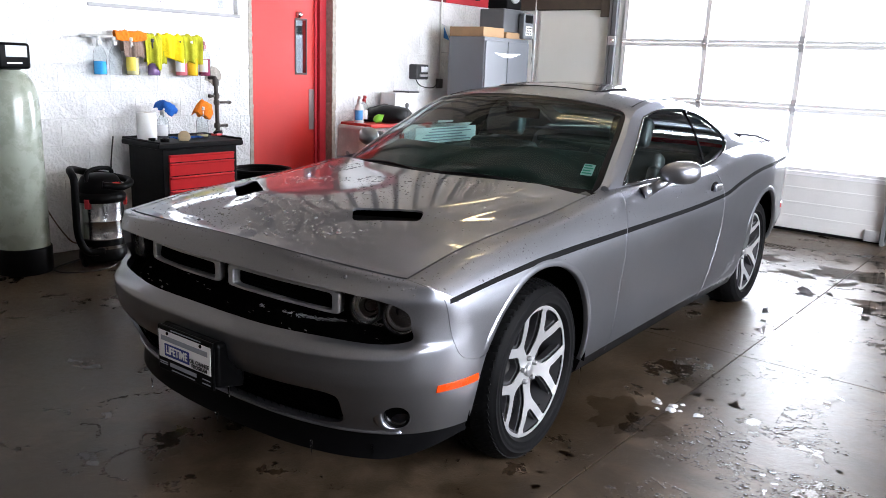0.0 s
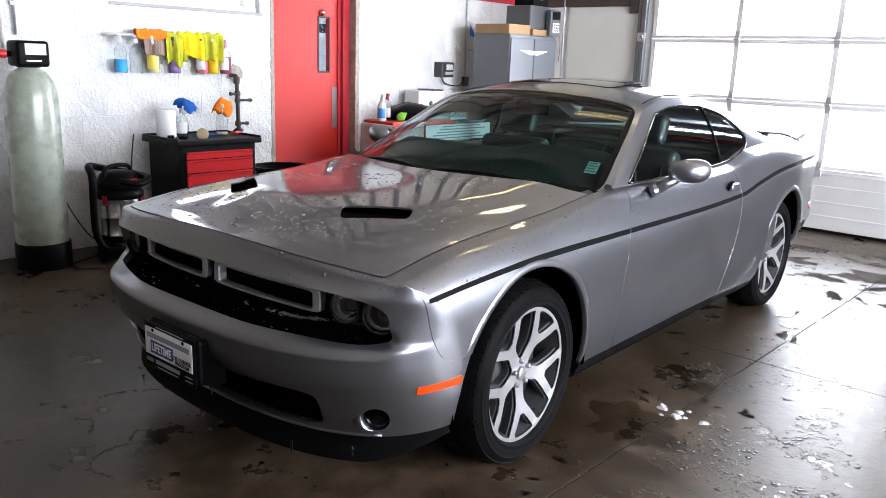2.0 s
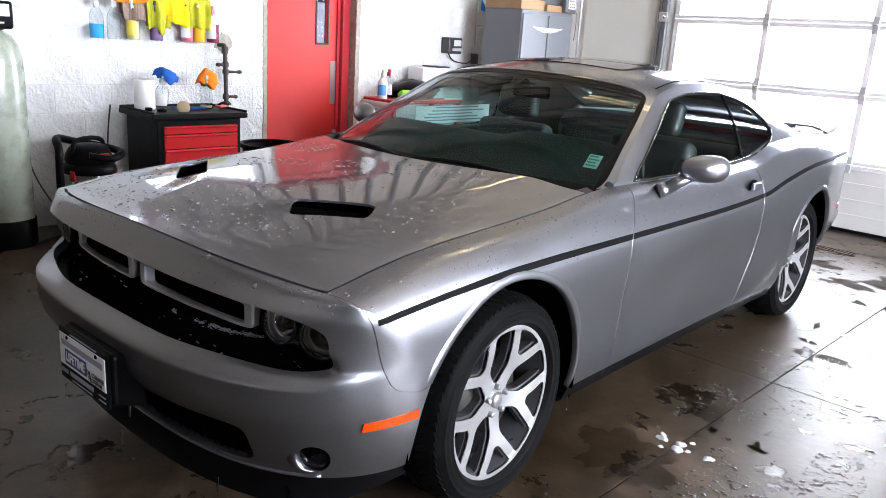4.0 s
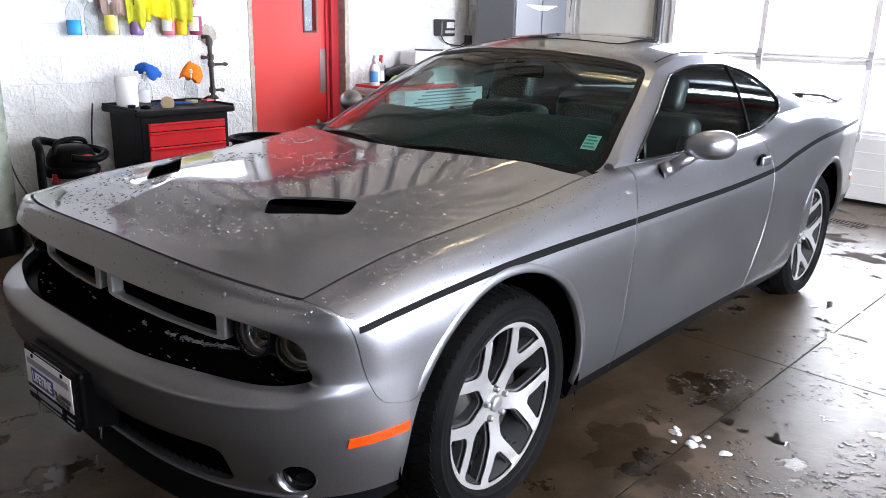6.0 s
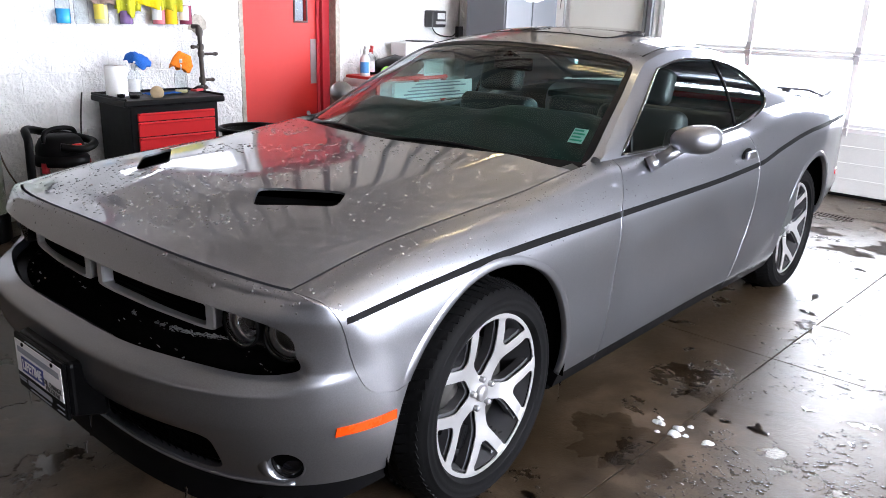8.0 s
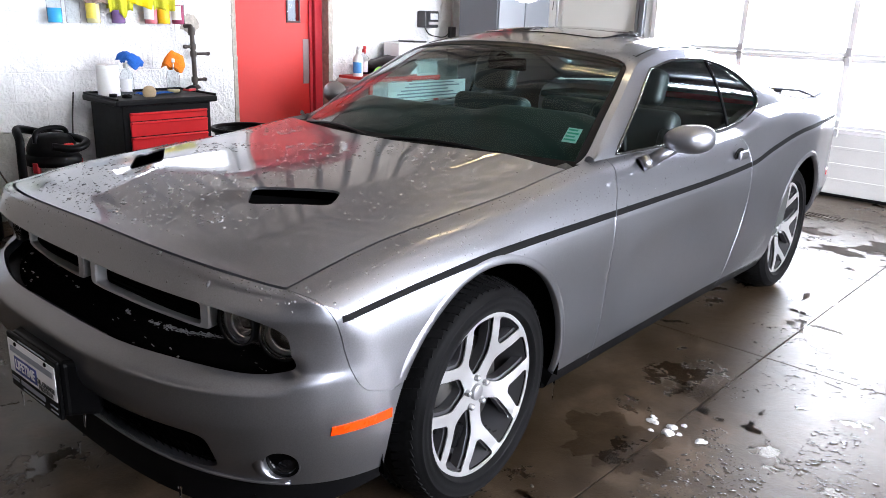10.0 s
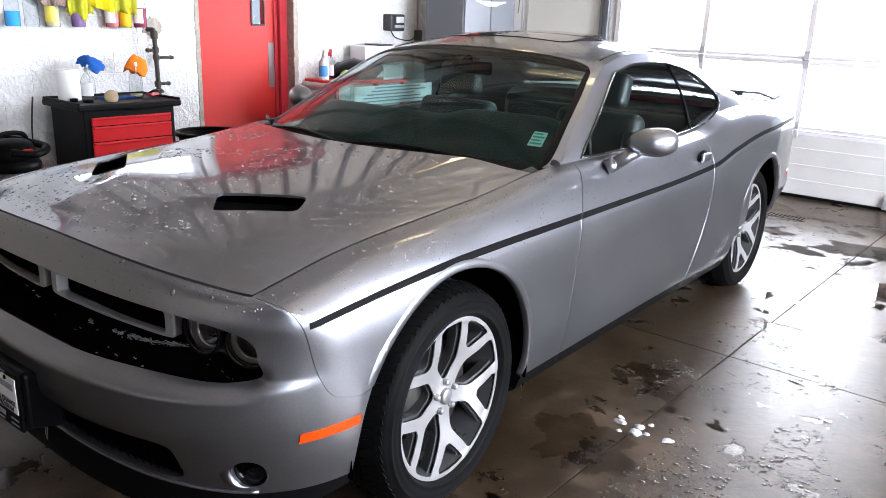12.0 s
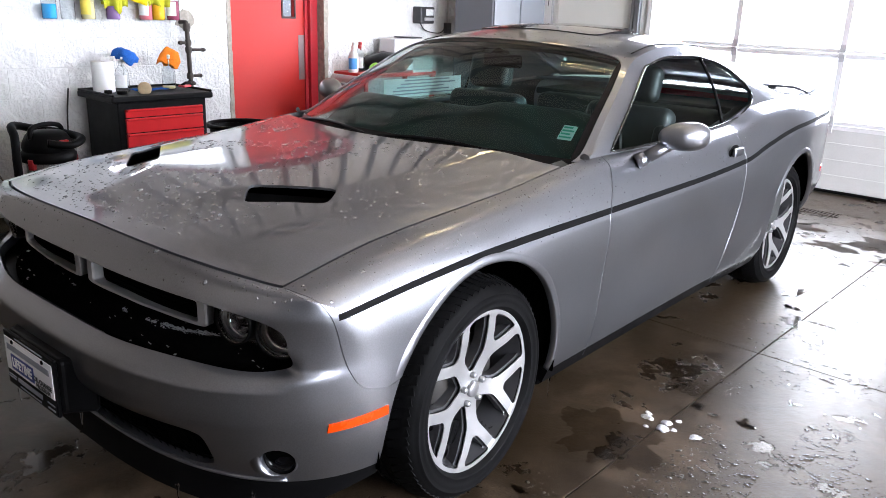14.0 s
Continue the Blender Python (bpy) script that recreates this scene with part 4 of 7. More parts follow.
# door handles in their cups
for g, dr in ((False, near_door), (True, far_door)):
    sg = -1 if g else 1
    x, z = side_at(1.90, 0.22)
    hx = x + 0.002
    m = Matrix.Translation((sg * hx, 1.925, z + 0.012)) @ Matrix.Rotation(radians(90 * sg), 4, "Y")
    cup = part("handle_cup", turned([(0.0, -0.002), (0.03, -0.001), (0.046, 0.002), (0.050, 0.0)], m @ Matrix.Diagonal((0.62, 1.25, 1, 1)), 28), BLACKP_M, dr)
    part("handle", boxed(sg * hx - 0.010, sg * hx + 0.010, 1.880, 1.985, z - 0.010, z + 0.030, 0.009, 3, m=Matrix.Translation((sg * 0.016, 0, 0))), PAINT, dr, "body-coloured pull handle", smooth=True)

# bright trim round the side glass
for g in (False, True):
    sg = -1 if g else 1
    loop = []
    for y in steps(0.93, 2.02, 20):
        loop.append(Vector((house_side(y, 0.05).x, y, side_at(y, 0)[1] + 0.010)))
    for z in steps(1.035, 1.125, 6):
        y = win_rear(z)
        v = min(0.9, max(0.02, (z - side_at(y, 0)[1]) / max(0.05, rail_z(y) - side_at(y, 0)[1])))
        loop.append(Vector((house_side(y, v).x, y, z)))
    for z in steps(1.15, 1.30, 8):
        y = win_rear(z)
        v = min(0.97, (z - side_at(y, 0)[1]) / max(0.05, rail_z(y) - side_at(y, 0)[1]))
        loop.append(Vector((house_side(y, v).x, y, z)))
    for y in steps(2.02, 1.50, 14):
        v = 1 - 0.045 / (rail_z(y) - side_at(y, 0)[1])
        loop.append(house_side(y, v))
    for z in steps(1.30, 1.03, 12):
        y = win_front(z)
        v = min(0.97, (z - side_at(y, 0)[1]) / max(0.05, rail_z(y) - side_at(y, 0)[1]))
        loop.append(house_side(y, v))
    part("window_trim", tube([(sg * (p.x + 0.003), p.y, p.z) for p in loop], 0.0055, 6, closed=True), GLOSSBLACK_M, car, "dark trim line round the side glass")
    part("window_post", tube([(sg * (house_side(2.04, v).x - 0.004), 2.04 + 0.012 * v, house_side(2.04, v).z) for v in steps(0.02, 0.85, 8)], 0.008, 6), BLACKP_M, car)

# drip rail lines where the roof meets its sides
for sg in (1, -1):
    part("roof_moulding", tube([(sg * (rail_x(y) - 0.035), y - roof_bow(y) * 0.1, rail_z(y) + roof_crown(y) * 0.12 + 0.001) for y in steps(1.44, 2.7, 30)], 0.003, 6), BLACKP_M, car)

# black edge and wipers at the foot of the windshield
bm = bmesh.new()
for y0, y1, d in ((0.716, 0.775, -0.004), (1.350, 1.386, -0.004)):
    rows = [[bm.verts.new(roof_at(u * pillar_w(y), y) + Vector((0, 0, d))) for u in steps(-0.985, 0.985, 40)] for y in (y0, y1)]
    for i in range(40):
        bm.faces.new((rows[0][i], rows[0][i + 1], rows[1][i + 1], rows[1][i]))
for sg in (1, -1):
    rows = [[bm.verts.new(roof_at(sg * (pillar_w(y) - w), y) + Vector((0, 0, -0.004))) for y in steps(0.725, 1.38, 24)] for w in (0.004, 0.035)]
    for i in range(24):
        bm.faces.new((rows[0][i], rows[0][i + 1], rows[1][i + 1], rows[1][i]))
part("glass_border", bm, BLACKP_M, windshield, "black ceramic border")


def cowl_at(u, v):
    k = 1 - abs(u) ** 2.2
    a = hood_at(u, 1.0) - Vector((0, 0.02, 0.016))
    b = roof_at(u, 0.725) - Vector((0, 0, 0.012))
    return a.lerp(b, v) - Vector((0, 0, 0.012 * math.sin(math.pi * v)))


part("cowl", trimmed(cowl_at, steps(-0.98, 0.98, 40), steps(0, 1, 6), (), 0, (0, 0.7, 0.5)), BLACKP_M, car, "black cowl under the wipers")
for x0, x1, yy in ((-0.66, -0.02, 0.0), (-0.02, 0.60, 0.0)):
    pts = []
    for i in range(13):
        x = x0 + (x1 - x0) * i / 12
        u = x / rail_x(0.8)
        y = 0.735 + 0.030 * math.sin(math.pi * i / 12)
        pts.append(roof_at(u, y) + Vector((0, 0, 0.008)))
    w = part("wiper", tube(pts, 0.008, 6), BLACKP_M, car, "black wiper arm")
    part("blade", tube([p + Vector((0, 0.02, -0.006)) for p in pts], 0.005, 5), RUBBER_M, w)

# inspection sticker on the windshield, and papers on the far window
PAPER_M = mat("printed_paper", (0.70, 0.72, 0.71), 0.6, var=0.08, scale=40)
THIN_M, tnt, tp = nodes_of("thin_backlit_paper")
tp.inputs["Base Color"].default_value, tp.inputs["Roughness"].default_value = (0.92, 0.94, 0.93, 1), 0.7
through_light, paper_mix = tnt.nodes.new("ShaderNodeBsdfTranslucent"), tnt.nodes.new("ShaderNodeMixShader")
through_light.inputs[0].default_value, paper_mix.inputs[0].default_value = (0.98, 0.99, 0.99, 1), 0.75
tnt.links.new(tp.outputs[0], paper_mix.inputs[1])
tnt.links.new(through_light.outputs[0], paper_mix.inputs[2])
tnt.links.new(paper_mix.outputs[0], tnt.nodes["Material Output"].inputs[0])
TEAL_M = mat("green_print", (0.10, 0.40, 0.28), 0.6, var=0.1)


def on_glass(u0, u1, y0, y1, d):
    bm = bmesh.new()
    rows = [[bm.verts.new(roof_at(u, y) + Vector((0, 0, d))) for u in steps(u0, u1, 4)] for y in steps(y0, y1, 4)]
    for a, b in zip(rows, rows[1:]):
        for i in range(4):
            bm.faces.new((a[i], a[i + 1], b[i + 1], b[i]))
    return bm


stick = part("sticker", on_glass(0.842, 0.902, 0.866, 0.938, -0.0095), PAPER_M, windshield, "white sticker with green print inside the glass")
for k in range(4):
    part("printed_bar", on_glass(0.847, 0.896 - 0.01 * (k % 2), 0.874 + 0.016 * k, 0.882 + 0.016 * k, -0.0080), TEAL_M, stick)


def far_paper(y0, y1, z0, z1, d=0.0):
    x = -(house_side((y0 + y1) / 2, 0.35).x) + 0.030 + d
    return boxed(x, x + 0.0015, y0, y1, z0, z1)


label = part("window_label", far_paper(1.27, 1.92, 1.035, 1.135), THIN_M, car, "printed price sheet inside the far window")
for k in range(5):
    part("printed_bar", far_paper(1.31 + 0.03 * k, 1.86 - 0.05 * (k % 3), 1.048 + 0.018 * k, 1.055 + 0.018 * k, 0.002), PRINT_G, label)

part("paper_slip", far_paper(1.50, 1.66, 1.165, 1.245), THIN_M, car, "paper slip inside the far window")

# ---- cabin ----
part("headliner", trimmed(lift(roof_at, -0.03), steps(-0.96, 0.96, 24), steps(1.36, 2.5, 20), [lambda u, v, p: -in_sunroof(u, v, p)], 0, (0, 1.7, 0.6)), SEAT_M, car, "dark headliner")


def dash_at(u, v):
    z = spline([0, 0.25, 0.6, 0.8, 1.0], [0.965, 1.020, 1.062, 1.082, 0.66])(v)
    return Vector((u * 0.74, 0.70 + 0.52 * v ** 0.8 - 0.12 * (1 - u * u) * (1 - v), z + 0.040 * smoothstep(-0.05, 0.25, u) * smoothstep(0.98, 0.72, u) * smoothstep(0.3, 0.75, v)))


part("dashboard", trimmed(dash_at, steps(-1, 1, 40), steps(0, 1, 20), (), 0.02, (0, 0.9, 0.5)), DASH_M, car, "black dashboard")
sw = part("steering_wheel", tube([Vector((0.37, 1.24, 0.900)) + Matrix.Rotation(radians(65), 3, "X") @ Vector((0.185 * math.cos(a), 0.185 * math.sin(a), 0)) for a in steps(0, 2 * math.pi, 40)[:-1]], 0.016, 8, closed=True), SEAT_M, car, "black steering wheel")
bm = bmesh.new()
for a in (10, 170, 270):
    tube([Vector((0.37, 1.24, 0.900)), Vector((0.37, 1.24, 0.900)) + Matrix.Rotation(radians(65), 3, "X") @ Vector((0.18 * math.cos(radians(a)), 0.18 * math.sin(radians(a)), 0))], 0.02, 6, bm=bm)
part("spoke", bm, SEAT_M, sw)


def seat(x, y, lean):
    s = part("seat", boxed(x - 0.25, x + 0.25, y - 0.25, y + 0.28, 0.32, 0.56, 0.06, 4), SEAT_M, car, "dark leather seat", smooth=True)
    m = Matrix.Translation((x, y + 0.27, 0.50)) @ Matrix.Rotation(radians(-lean), 4, "X")
    part("backrest", boxed(-0.24, 0.24, -0.06, 0.07, 0, 0.60, 0.05, 4, m=m), SEAT_M, s, smooth=True)
    for sg in (1, -1):
        part("bolster", boxed(sg * 0.225 - 0.035, sg * 0.225 + 0.035, -0.11, 0.03, 0.03, 0.50, 0.03, 3, m=m), SEAT_M, s, smooth=True)
    part("headrest", boxed(-0.13, 0.13, -0.05, 0.05, 0.62, 0.80, 0.04, 4, m=m), SEAT_M, s, smooth=True)


seat(0.37, 1.50, 17)
seat(-0.37, 1.32, 11)
part("rear_bench", boxed(-0.6, 0.6, 2.15, 2.55, 0.35, 0.62, 0.06, 3), SEAT_M, car, "dark rear bench", smooth=True)
part("rear_backrest", boxed(-0.6, 0.6, 2.50, 2.66, 0.55, 1.02, 0.05, 3), SEAT_M, car, smooth=True)
part("parcel_shelf", boxed(-0.66, 0.66, 2.60, 3.0, 1.00, 1.04, 0.01), DASH_M, car)
part("console", boxed(-0.11, 0.11, 1.05, 1.95, 0.28, 0.58, 0.04, 3), DASH_M, car, smooth=True)
part("rear_view_mirror", boxed(-0.11, 0.11, 1.30, 1.325, 1.255, 1.315, 0.012, 3), BLACKP_M, car, smooth=True)
for g in (False, True):
    sg = -1 if g else 1
    part("door_lining", trimmed(lambda s, r, sg=sg: (lambda p: Vector((sg * (p.x - 0.075), p.y, p.z - 0.008)))(body(s, r)), steps(s_of(0.75), s_of(2.95), 30), steps(0.0, 0.9, 14), (), 0, (0, 1.5, 0.5)), DASH_M, car)

# rear spoiler
bm = bmesh.new()
rows = []
for x in steps(-0.70, 0.70, 28):
    k = abs(x) / 0.7
    drop = 0.03 * smoothstep(0.86, 1.0, k)
    rows.append([bm.verts.new((x, y, z - drop)) for y, z in ((3.77, 1.094), (3.90, 1.114), (3.985, 1.132), (3.995, 1.108), (3.90, 1.086), (3.77, 1.080))])
for a, b in zip(rows, rows[1:]):
    for i in range(6):
        bm.faces.new((a[i], a[(i + 1) % 6], b[(i + 1) % 6], b[i]))
bm.faces.new(rows[0])
bm.faces.new(rows[-1][::-1])
bmesh.ops.recalc_face_normals(bm, faces=bm.faces)
sp = part("rear_spoiler", bm, PAINT, car, "body-coloured rear spoiler blade")
for sg in (1, -1):
    part("spoiler_foot", boxed(sg * 0.45 - 0.03, sg * 0.45 + 0.03, 3.80, 3.93, 1.02, 1.08, 0.01), PAINT, sp)
part("tail_lamp", boxed(-0.70, 0.70, 4.055, 4.10, 0.86, 0.98, 0.02, 2), REDLENS_M, car, "wide red tail lamp")

# ---- water and slush on the car ----
WATER_M, wnt, wp = nodes_of("water")
wp.inputs["Base Color"].default_value, wp.inputs["Roughness"].default_value = (0.95, 0.97, 1, 1), 0.02
wp.inputs["Transmission Weight"].default_value, wp.inputs["IOR"].default_value = 1.0, 1.33
BEAD_M = mat("water_bead", (0.21, 0.212, 0.228), 0.22, 0.5, var=0.2, scale=200, spec=0.35)
SLUSH_M = mat("grey_slush", (0.14, 0.143, 0.148), 0.5, var=0.4, scale=60)
ICE_M = mat("slush", (0.50, 0.51, 0.53), 0.5, var=0.25, scale=60, bump=0.4, spec=0.6)
rng = random.Random(4)


def drops(spots):
    """Small domes of water, one for each (point, normal, radius)."""
    verts, faces = [], []
    for p, n, r in spots:
        n = n.normalized()
        a = n.cross(Vector((0.3, 0.8, 0.1))).normalized()
        b = n.cross(a)
        st, ph = rng.uniform(0.8, 1.5), rng.uniform(0, 3.14)
        a, b = a * math.cos(ph) + b * math.sin(ph), b * math.cos(ph) - a * math.sin(ph)
        i0 = len(verts)
        for rr, h in ((1.0, 0.0), (0.86, 0.19), (0.5, 0.34)):
            for k in range(8):
                t = math.pi * k / 4
                verts.append(p + (a * math.cos(t) * st + b * math.sin(t)) * (r * rr) + n * (r * h))
        verts.append(p + n * (r * 0.38))
        for q in range(2):
            for k in range(8):
                faces.append((i0 + q * 8 + k, i0 + q * 8 + (k + 1) % 8, i0 + q * 8 + 8 + (k + 1) % 8, i0 + q * 8 + 8 + k))
        for k in range(8):
            faces.append((i0 + 16 + k, i0 + 16 + (k + 1) % 8, i0 + 24))
    return verts, faces


def sheet_spot(f, u, v):
    e = 2e-3
    p = f(u, v)
    n = (f(u + e, v) - f(u - e, v)).cross(f(u, v + e) - f(u, v - e))
    return p, n


spots = []
while len(spots) < 1750:
    u, v = rng.triangular(-0.97, 0.97, -0.45), rng.uniform(0.03, 0.98)
    p, n = sheet_spot(hood_at, u, v)
    if scoop_test(0, 0, p) < 0.015 or noise.noise(p * 3.1) < -0.12:
        continue
    spots.append((p, n if n.z > 0 else -n, min(0.0085, 0.0019 * math.exp(rng.gauss(0.15, 0.6)))))
while len(spots) < 2200:
    s, r = rng.uniform(0.95, 1.28), rng.uniform(0.01, 0.30)
    p, n = sheet_spot(body, s, r)
    spots.append((p, n if n.x > 0 else -n, min(0.0045, 0.0013 * math.exp(rng.gauss(0.1, 0.45)))))
while len(spots) < 2750:
    s, r = rng.uniform(1.2, 1.62), rng.uniform(0.01, 0.27)
    p, n = sheet_spot(body, s, r)
    spots.append((p, n if n.x > 0 else -n, 0.0011 * math.exp(rng.gauss(0.1, 0.4))))
while len(spots) < 3550:
    u, y = rng.uniform(-0.95, 0.95), rng.uniform(0.80, 2.2)
    p, n = sheet_spot(roof_at, u, y)
    glassy = in_windshield(u, y, p) > 0
    if glassy and rng.random() > 0.35 or in_sunroof(u, y, p) > -0.02:
        continue
    spots.append((p - Vector((0, 0, 0.006 if glassy else 0)), n if n.z > 0 else -n, (0.0009 if glassy else 0.0018) * math.exp(rng.gauss(0, 0.4))))
while len(spots) < 3720:
    u, r = rng.uniform(-0.8, 0.8), rng.uniform(0.02, 0.24)
    p, n = sheet_spot(front_skin, u, r)
    spots.append((p, n if n.y < 0 else -n, 0.0018 * math.exp(rng.gauss(0, 0.45))))
vs, fs = drops(spots)
wd = part("water_drops", mesh_of("water_drops", vs, fs, BEAD_M))
tagged(wd, "beads of water standing on the hood, fenders and roof", "water", kind="stuff")


spots = []
for k in range(420):
    y = 2.43 - abs(rng.gauss(0, 0.2))
    p, n = sheet_spot(body, s_of(y), min(0.96, max(0.62, 0.93 - 0.6 * max(0, y - 2.15) + rng.gauss(0, 0.03))))
    if arch_test(0, 0, p) > 0.006:
        spots.append((p, n if n.x > 0 else -n, 0.0012 * math.exp(rng.gauss(0, 0.5))))
vs, fs = drops(spots)
sr = part("slush_residue", mesh_of("slush_residue", vs, fs, SLUSH_M))
tagged(sr, "thin spatter of frozen slush ahead of the rear wheel", "slush", kind="stuff")


def lump(p, r, flat=0.6):
    bm = bmesh.new()
    bmesh.ops.create_icosphere(bm, subdivisions=2, radius=r)
    sx, sy = rng.uniform(0.7, 1.5), rng.uniform(0.7, 1.3)
    o = Vector((rng.uniform(0, 50), rng.uniform(0, 50), 0))
    for v in bm.verts:
        k = 1 + 0.35 * noise.noise(v.co / r * 1.3 + o)
        v.co = Vector((v.co.x * sx * k, v.co.y * sy * k, v.co.z * flat * k)) + Vector(p)
    return bm


verts, faces = [], []


def add_lump(p, r, flat=0.6):
    b = lump(p, r, flat)
    i0 = len(verts)
    b.verts.ensure_lookup_table()
    verts.extend([v.co.copy() for v in b.verts])
    faces.extend([[v.index + i0 for v in f.verts] for f in b.faces])
    b.free()


for u in steps(0.06, 0.44, 240):
    w = noise.noise(Vector((u * 17, 3.3, 0))) + 0.4 * noise.noise(Vector((u * 60, 1.1, 5)))
    if w > -0.12:
        for q in range(3):
            a = backing(u, 0.470 + 0.006 * noise.noise(Vector((u * 11, 0, 7))) + rng.gauss(0, 0.0035))
            add_lump((a.x, a.y - 0.002, a.z), 0.0022 + 0.0036 * max(0, w + 0.1) * rng.random(), 0.35)
for k in range(60):
    a = backing(rng.uniform(-0.55, 0.55), rng.uniform(0.40, 0.56))
    for q in range(rng.randint(1, 4)):
        add_lump((a.x + 0.004 * q, a.y - 0.004, a.z - 0.0006 * q), 0.0014 * math.exp(rng.gauss(0.2, 0.5)), 0.5)
sl = part("slush_in_grille", mesh_of("slush_in_grille", verts, faces, SLUSH_M))
tagged(sl, "bits of slush caught in the black grille", "slush", kind="stuff")
# icicles under the bumper and sill
for x, y, z, h in ((0.20, -0.90, 0.375, 0.05), (0.52, -0.80, 0.235, 0.05), (0.70, -0.68, 0.235, 0.04), (0.885, 0.50, 0.225, 0.08), (0.10, -0.88, 0.236, 0.04), (-0.35, -0.86, 0.236, 0.05)):
    ic = part("icicle", turned([(0.0, -h), (0.0025, -h * 0.6), (0.004, -h * 0.2), (0.006, 0.004)], Matrix.Translation((x, y, z)), 8), WATER_M)
    tagged(ic, "small icicle hanging under the car's edge", "icicle", group="icicles under the car")

# ---- the room ----
def rp(u, v, z=0.0, turn=0.0):
    return ROOM @ pose(u, v, z, 0, 0, turn)


def room_part(name, bm, material, label="", category="", kind="structure", parent=None):
    ob = part(name, bm, material, parent)
    if parent is None:
        ob.matrix_basis = ROOM
        tagged(ob, label, category, kind=kind)
    elif label:
        tagged(ob, label)
    return ob


JOINT_U, JOINT_V = 1.156, 1.861
bm = boxed(WALL_U - 0.4, RIGHT_U + 0.4, FRONT_V - 0.4, BACK_V + 0.4, -0.20, -0.012)
floor = room_part("floor", bm, DARK_M, "wet brown-grey concrete floor in slabs with sawn joints", "floor")
for u0, u1 in ((WALL_U - 0.3, JOINT_U), (JOINT_U, RIGHT_U + 0.3)):
    for v0, v1 in ((FRONT_V - 0.3, JOINT_V), (JOINT_V, BACK_V + 0.3)):
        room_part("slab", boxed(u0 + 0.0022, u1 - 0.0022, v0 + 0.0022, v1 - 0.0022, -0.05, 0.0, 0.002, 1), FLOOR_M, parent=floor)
bm = bmesh.new()
box(bm, WALL_U - 0.4, RIGHT_U + 0.4, FRONT_V - 0.4, BACK_V + 0.4, CEIL, CEIL + 0.2)
room_part("ceiling", bm, CEIL_M, "grey sheet ceiling between dark beams", "ceiling")
for k in range(33):
    v = FRONT_V + 0.4 + k * 0.37
    b = room_part("beam", boxed(WALL_U, RIGHT_U, v - 0.03, v + 0.03, CEIL - 0.075, CEIL - 0.001, 0.006, 1), BEAM_M, "dark steel ceiling rib", "beam")
DOOR_V0, DOOR_V1, DOOR_Z = 2.06, 3.09, 2.25
WIN_V0, WIN_V1, WIN_Z0, WIN_Z1 = 0.60, 1.94, 1.875, 2.20
WHITE_END_V = -0.9
wall_l = bmesh.new()
for v0, v1, z0, z1 in ((WHITE_END_V, WIN_V0, 0, CEIL), (WIN_V0, WIN_V1, 0, WIN_Z0), (WIN_V0, WIN_V1, WIN_Z1, CEIL), (WIN_V1, DOOR_V0, 0, CEIL), (DOOR_V0, DOOR_V1, DOOR_Z, CEIL), (DOOR_V1, BACK_V + 0.3, 0, CEIL)):
    box(wall_l, WALL_U - 0.30, WALL_U - 0.0045, v0, v1, z0, z1)
wall_west = room_part("wall_west", wall_l, BLOCK_M, "white painted split-face concrete block wall", "wall")

# unseen stretch, toned to shape reflections on hood, nose and floor
room_part("wall_southwest", boxed(WALL_U - 0.30, WALL_U - 0.0045, FRONT_V, WHITE_END_V - 0.001, 0, CEIL), REFLECTED_TONE_M, "unseen wall past the softener, toned brown-grey for the car's reflections", "wall")
GD_U0, GD_U1, GD_Z = -1.83, 1.09, 3.05
bm = bmesh.new()
box(bm, WALL_U - 0.3, GD_U0, BACK_V + 0.02, BACK_V + 0.30, 0, CEIL)
room_part("wall_north", bm, WHITE_M, "white back wall round the overhead door", "wall")
bm = bmesh.new()
box(bm, GD_U0, GD_U1, BACK_V + 0.02, BACK_V + 0.30, GD_Z, CEIL)
box(bm, GD_U1, RIGHT_U + 0.3, BACK_V + 0.02, BACK_V + 0.30, 0, CEIL)
room_part("wall_north_grey", bm, DARKENED_WALL_M, "wall beside and over the overhead door, darkened for the car's reflections", "wall")
# the wall above is darkened to dim what the C-pillar reflects
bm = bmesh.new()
edges = [FRONT_V] + [q for v in ADDED_EAST_DOORS for q in (v - 1.46, v + 1.46)] + [BACK_V + 0.3]
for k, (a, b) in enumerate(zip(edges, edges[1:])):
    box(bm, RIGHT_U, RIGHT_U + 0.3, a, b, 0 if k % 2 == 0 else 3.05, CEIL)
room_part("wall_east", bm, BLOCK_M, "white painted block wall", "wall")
# unseen wall, its dark tone added to dim bumper and floor
room_part("wall_south", boxed(WALL_U - 0.3, RIGHT_U + 0.3, FRONT_V - 0.3, FRONT_V, 0, 2.359), DARKENED_WALL_M, "unseen south wall, darkened to keep the car's front dim", "wall")
# unseen lighter upper half, added as a reflector for nose and ledge
room_part("wall_south_upper", boxed(WALL_U - 0.3, RIGHT_U + 0.3, FRONT_V - 0.3, FRONT_V - 0.003, 2.36, CEIL), CEIL_M, "unseen upper south wall, toned lighter to brighten the car's nose", "wall")
ground = bmesh.new()
bmesh.ops.create_grid(ground, x_segments=4, y_segments=4, size=400)
SNOW_M = mat("trodden_snow", (0.78, 0.79, 0.80), 0.8, var=0.1, scale=0.5)
g = part("ground", ground, SNOW_M)
g.location.z = -0.21
tagged(g, "snow-covered yard outside the building", "ground", kind="structure")

# added glowing boards whiten the panes and stand in for overcast daylight
GLOW_BOARD_M = glow("glowing_white_backdrop", (0.95, 0.97, 1.0), 2.2)
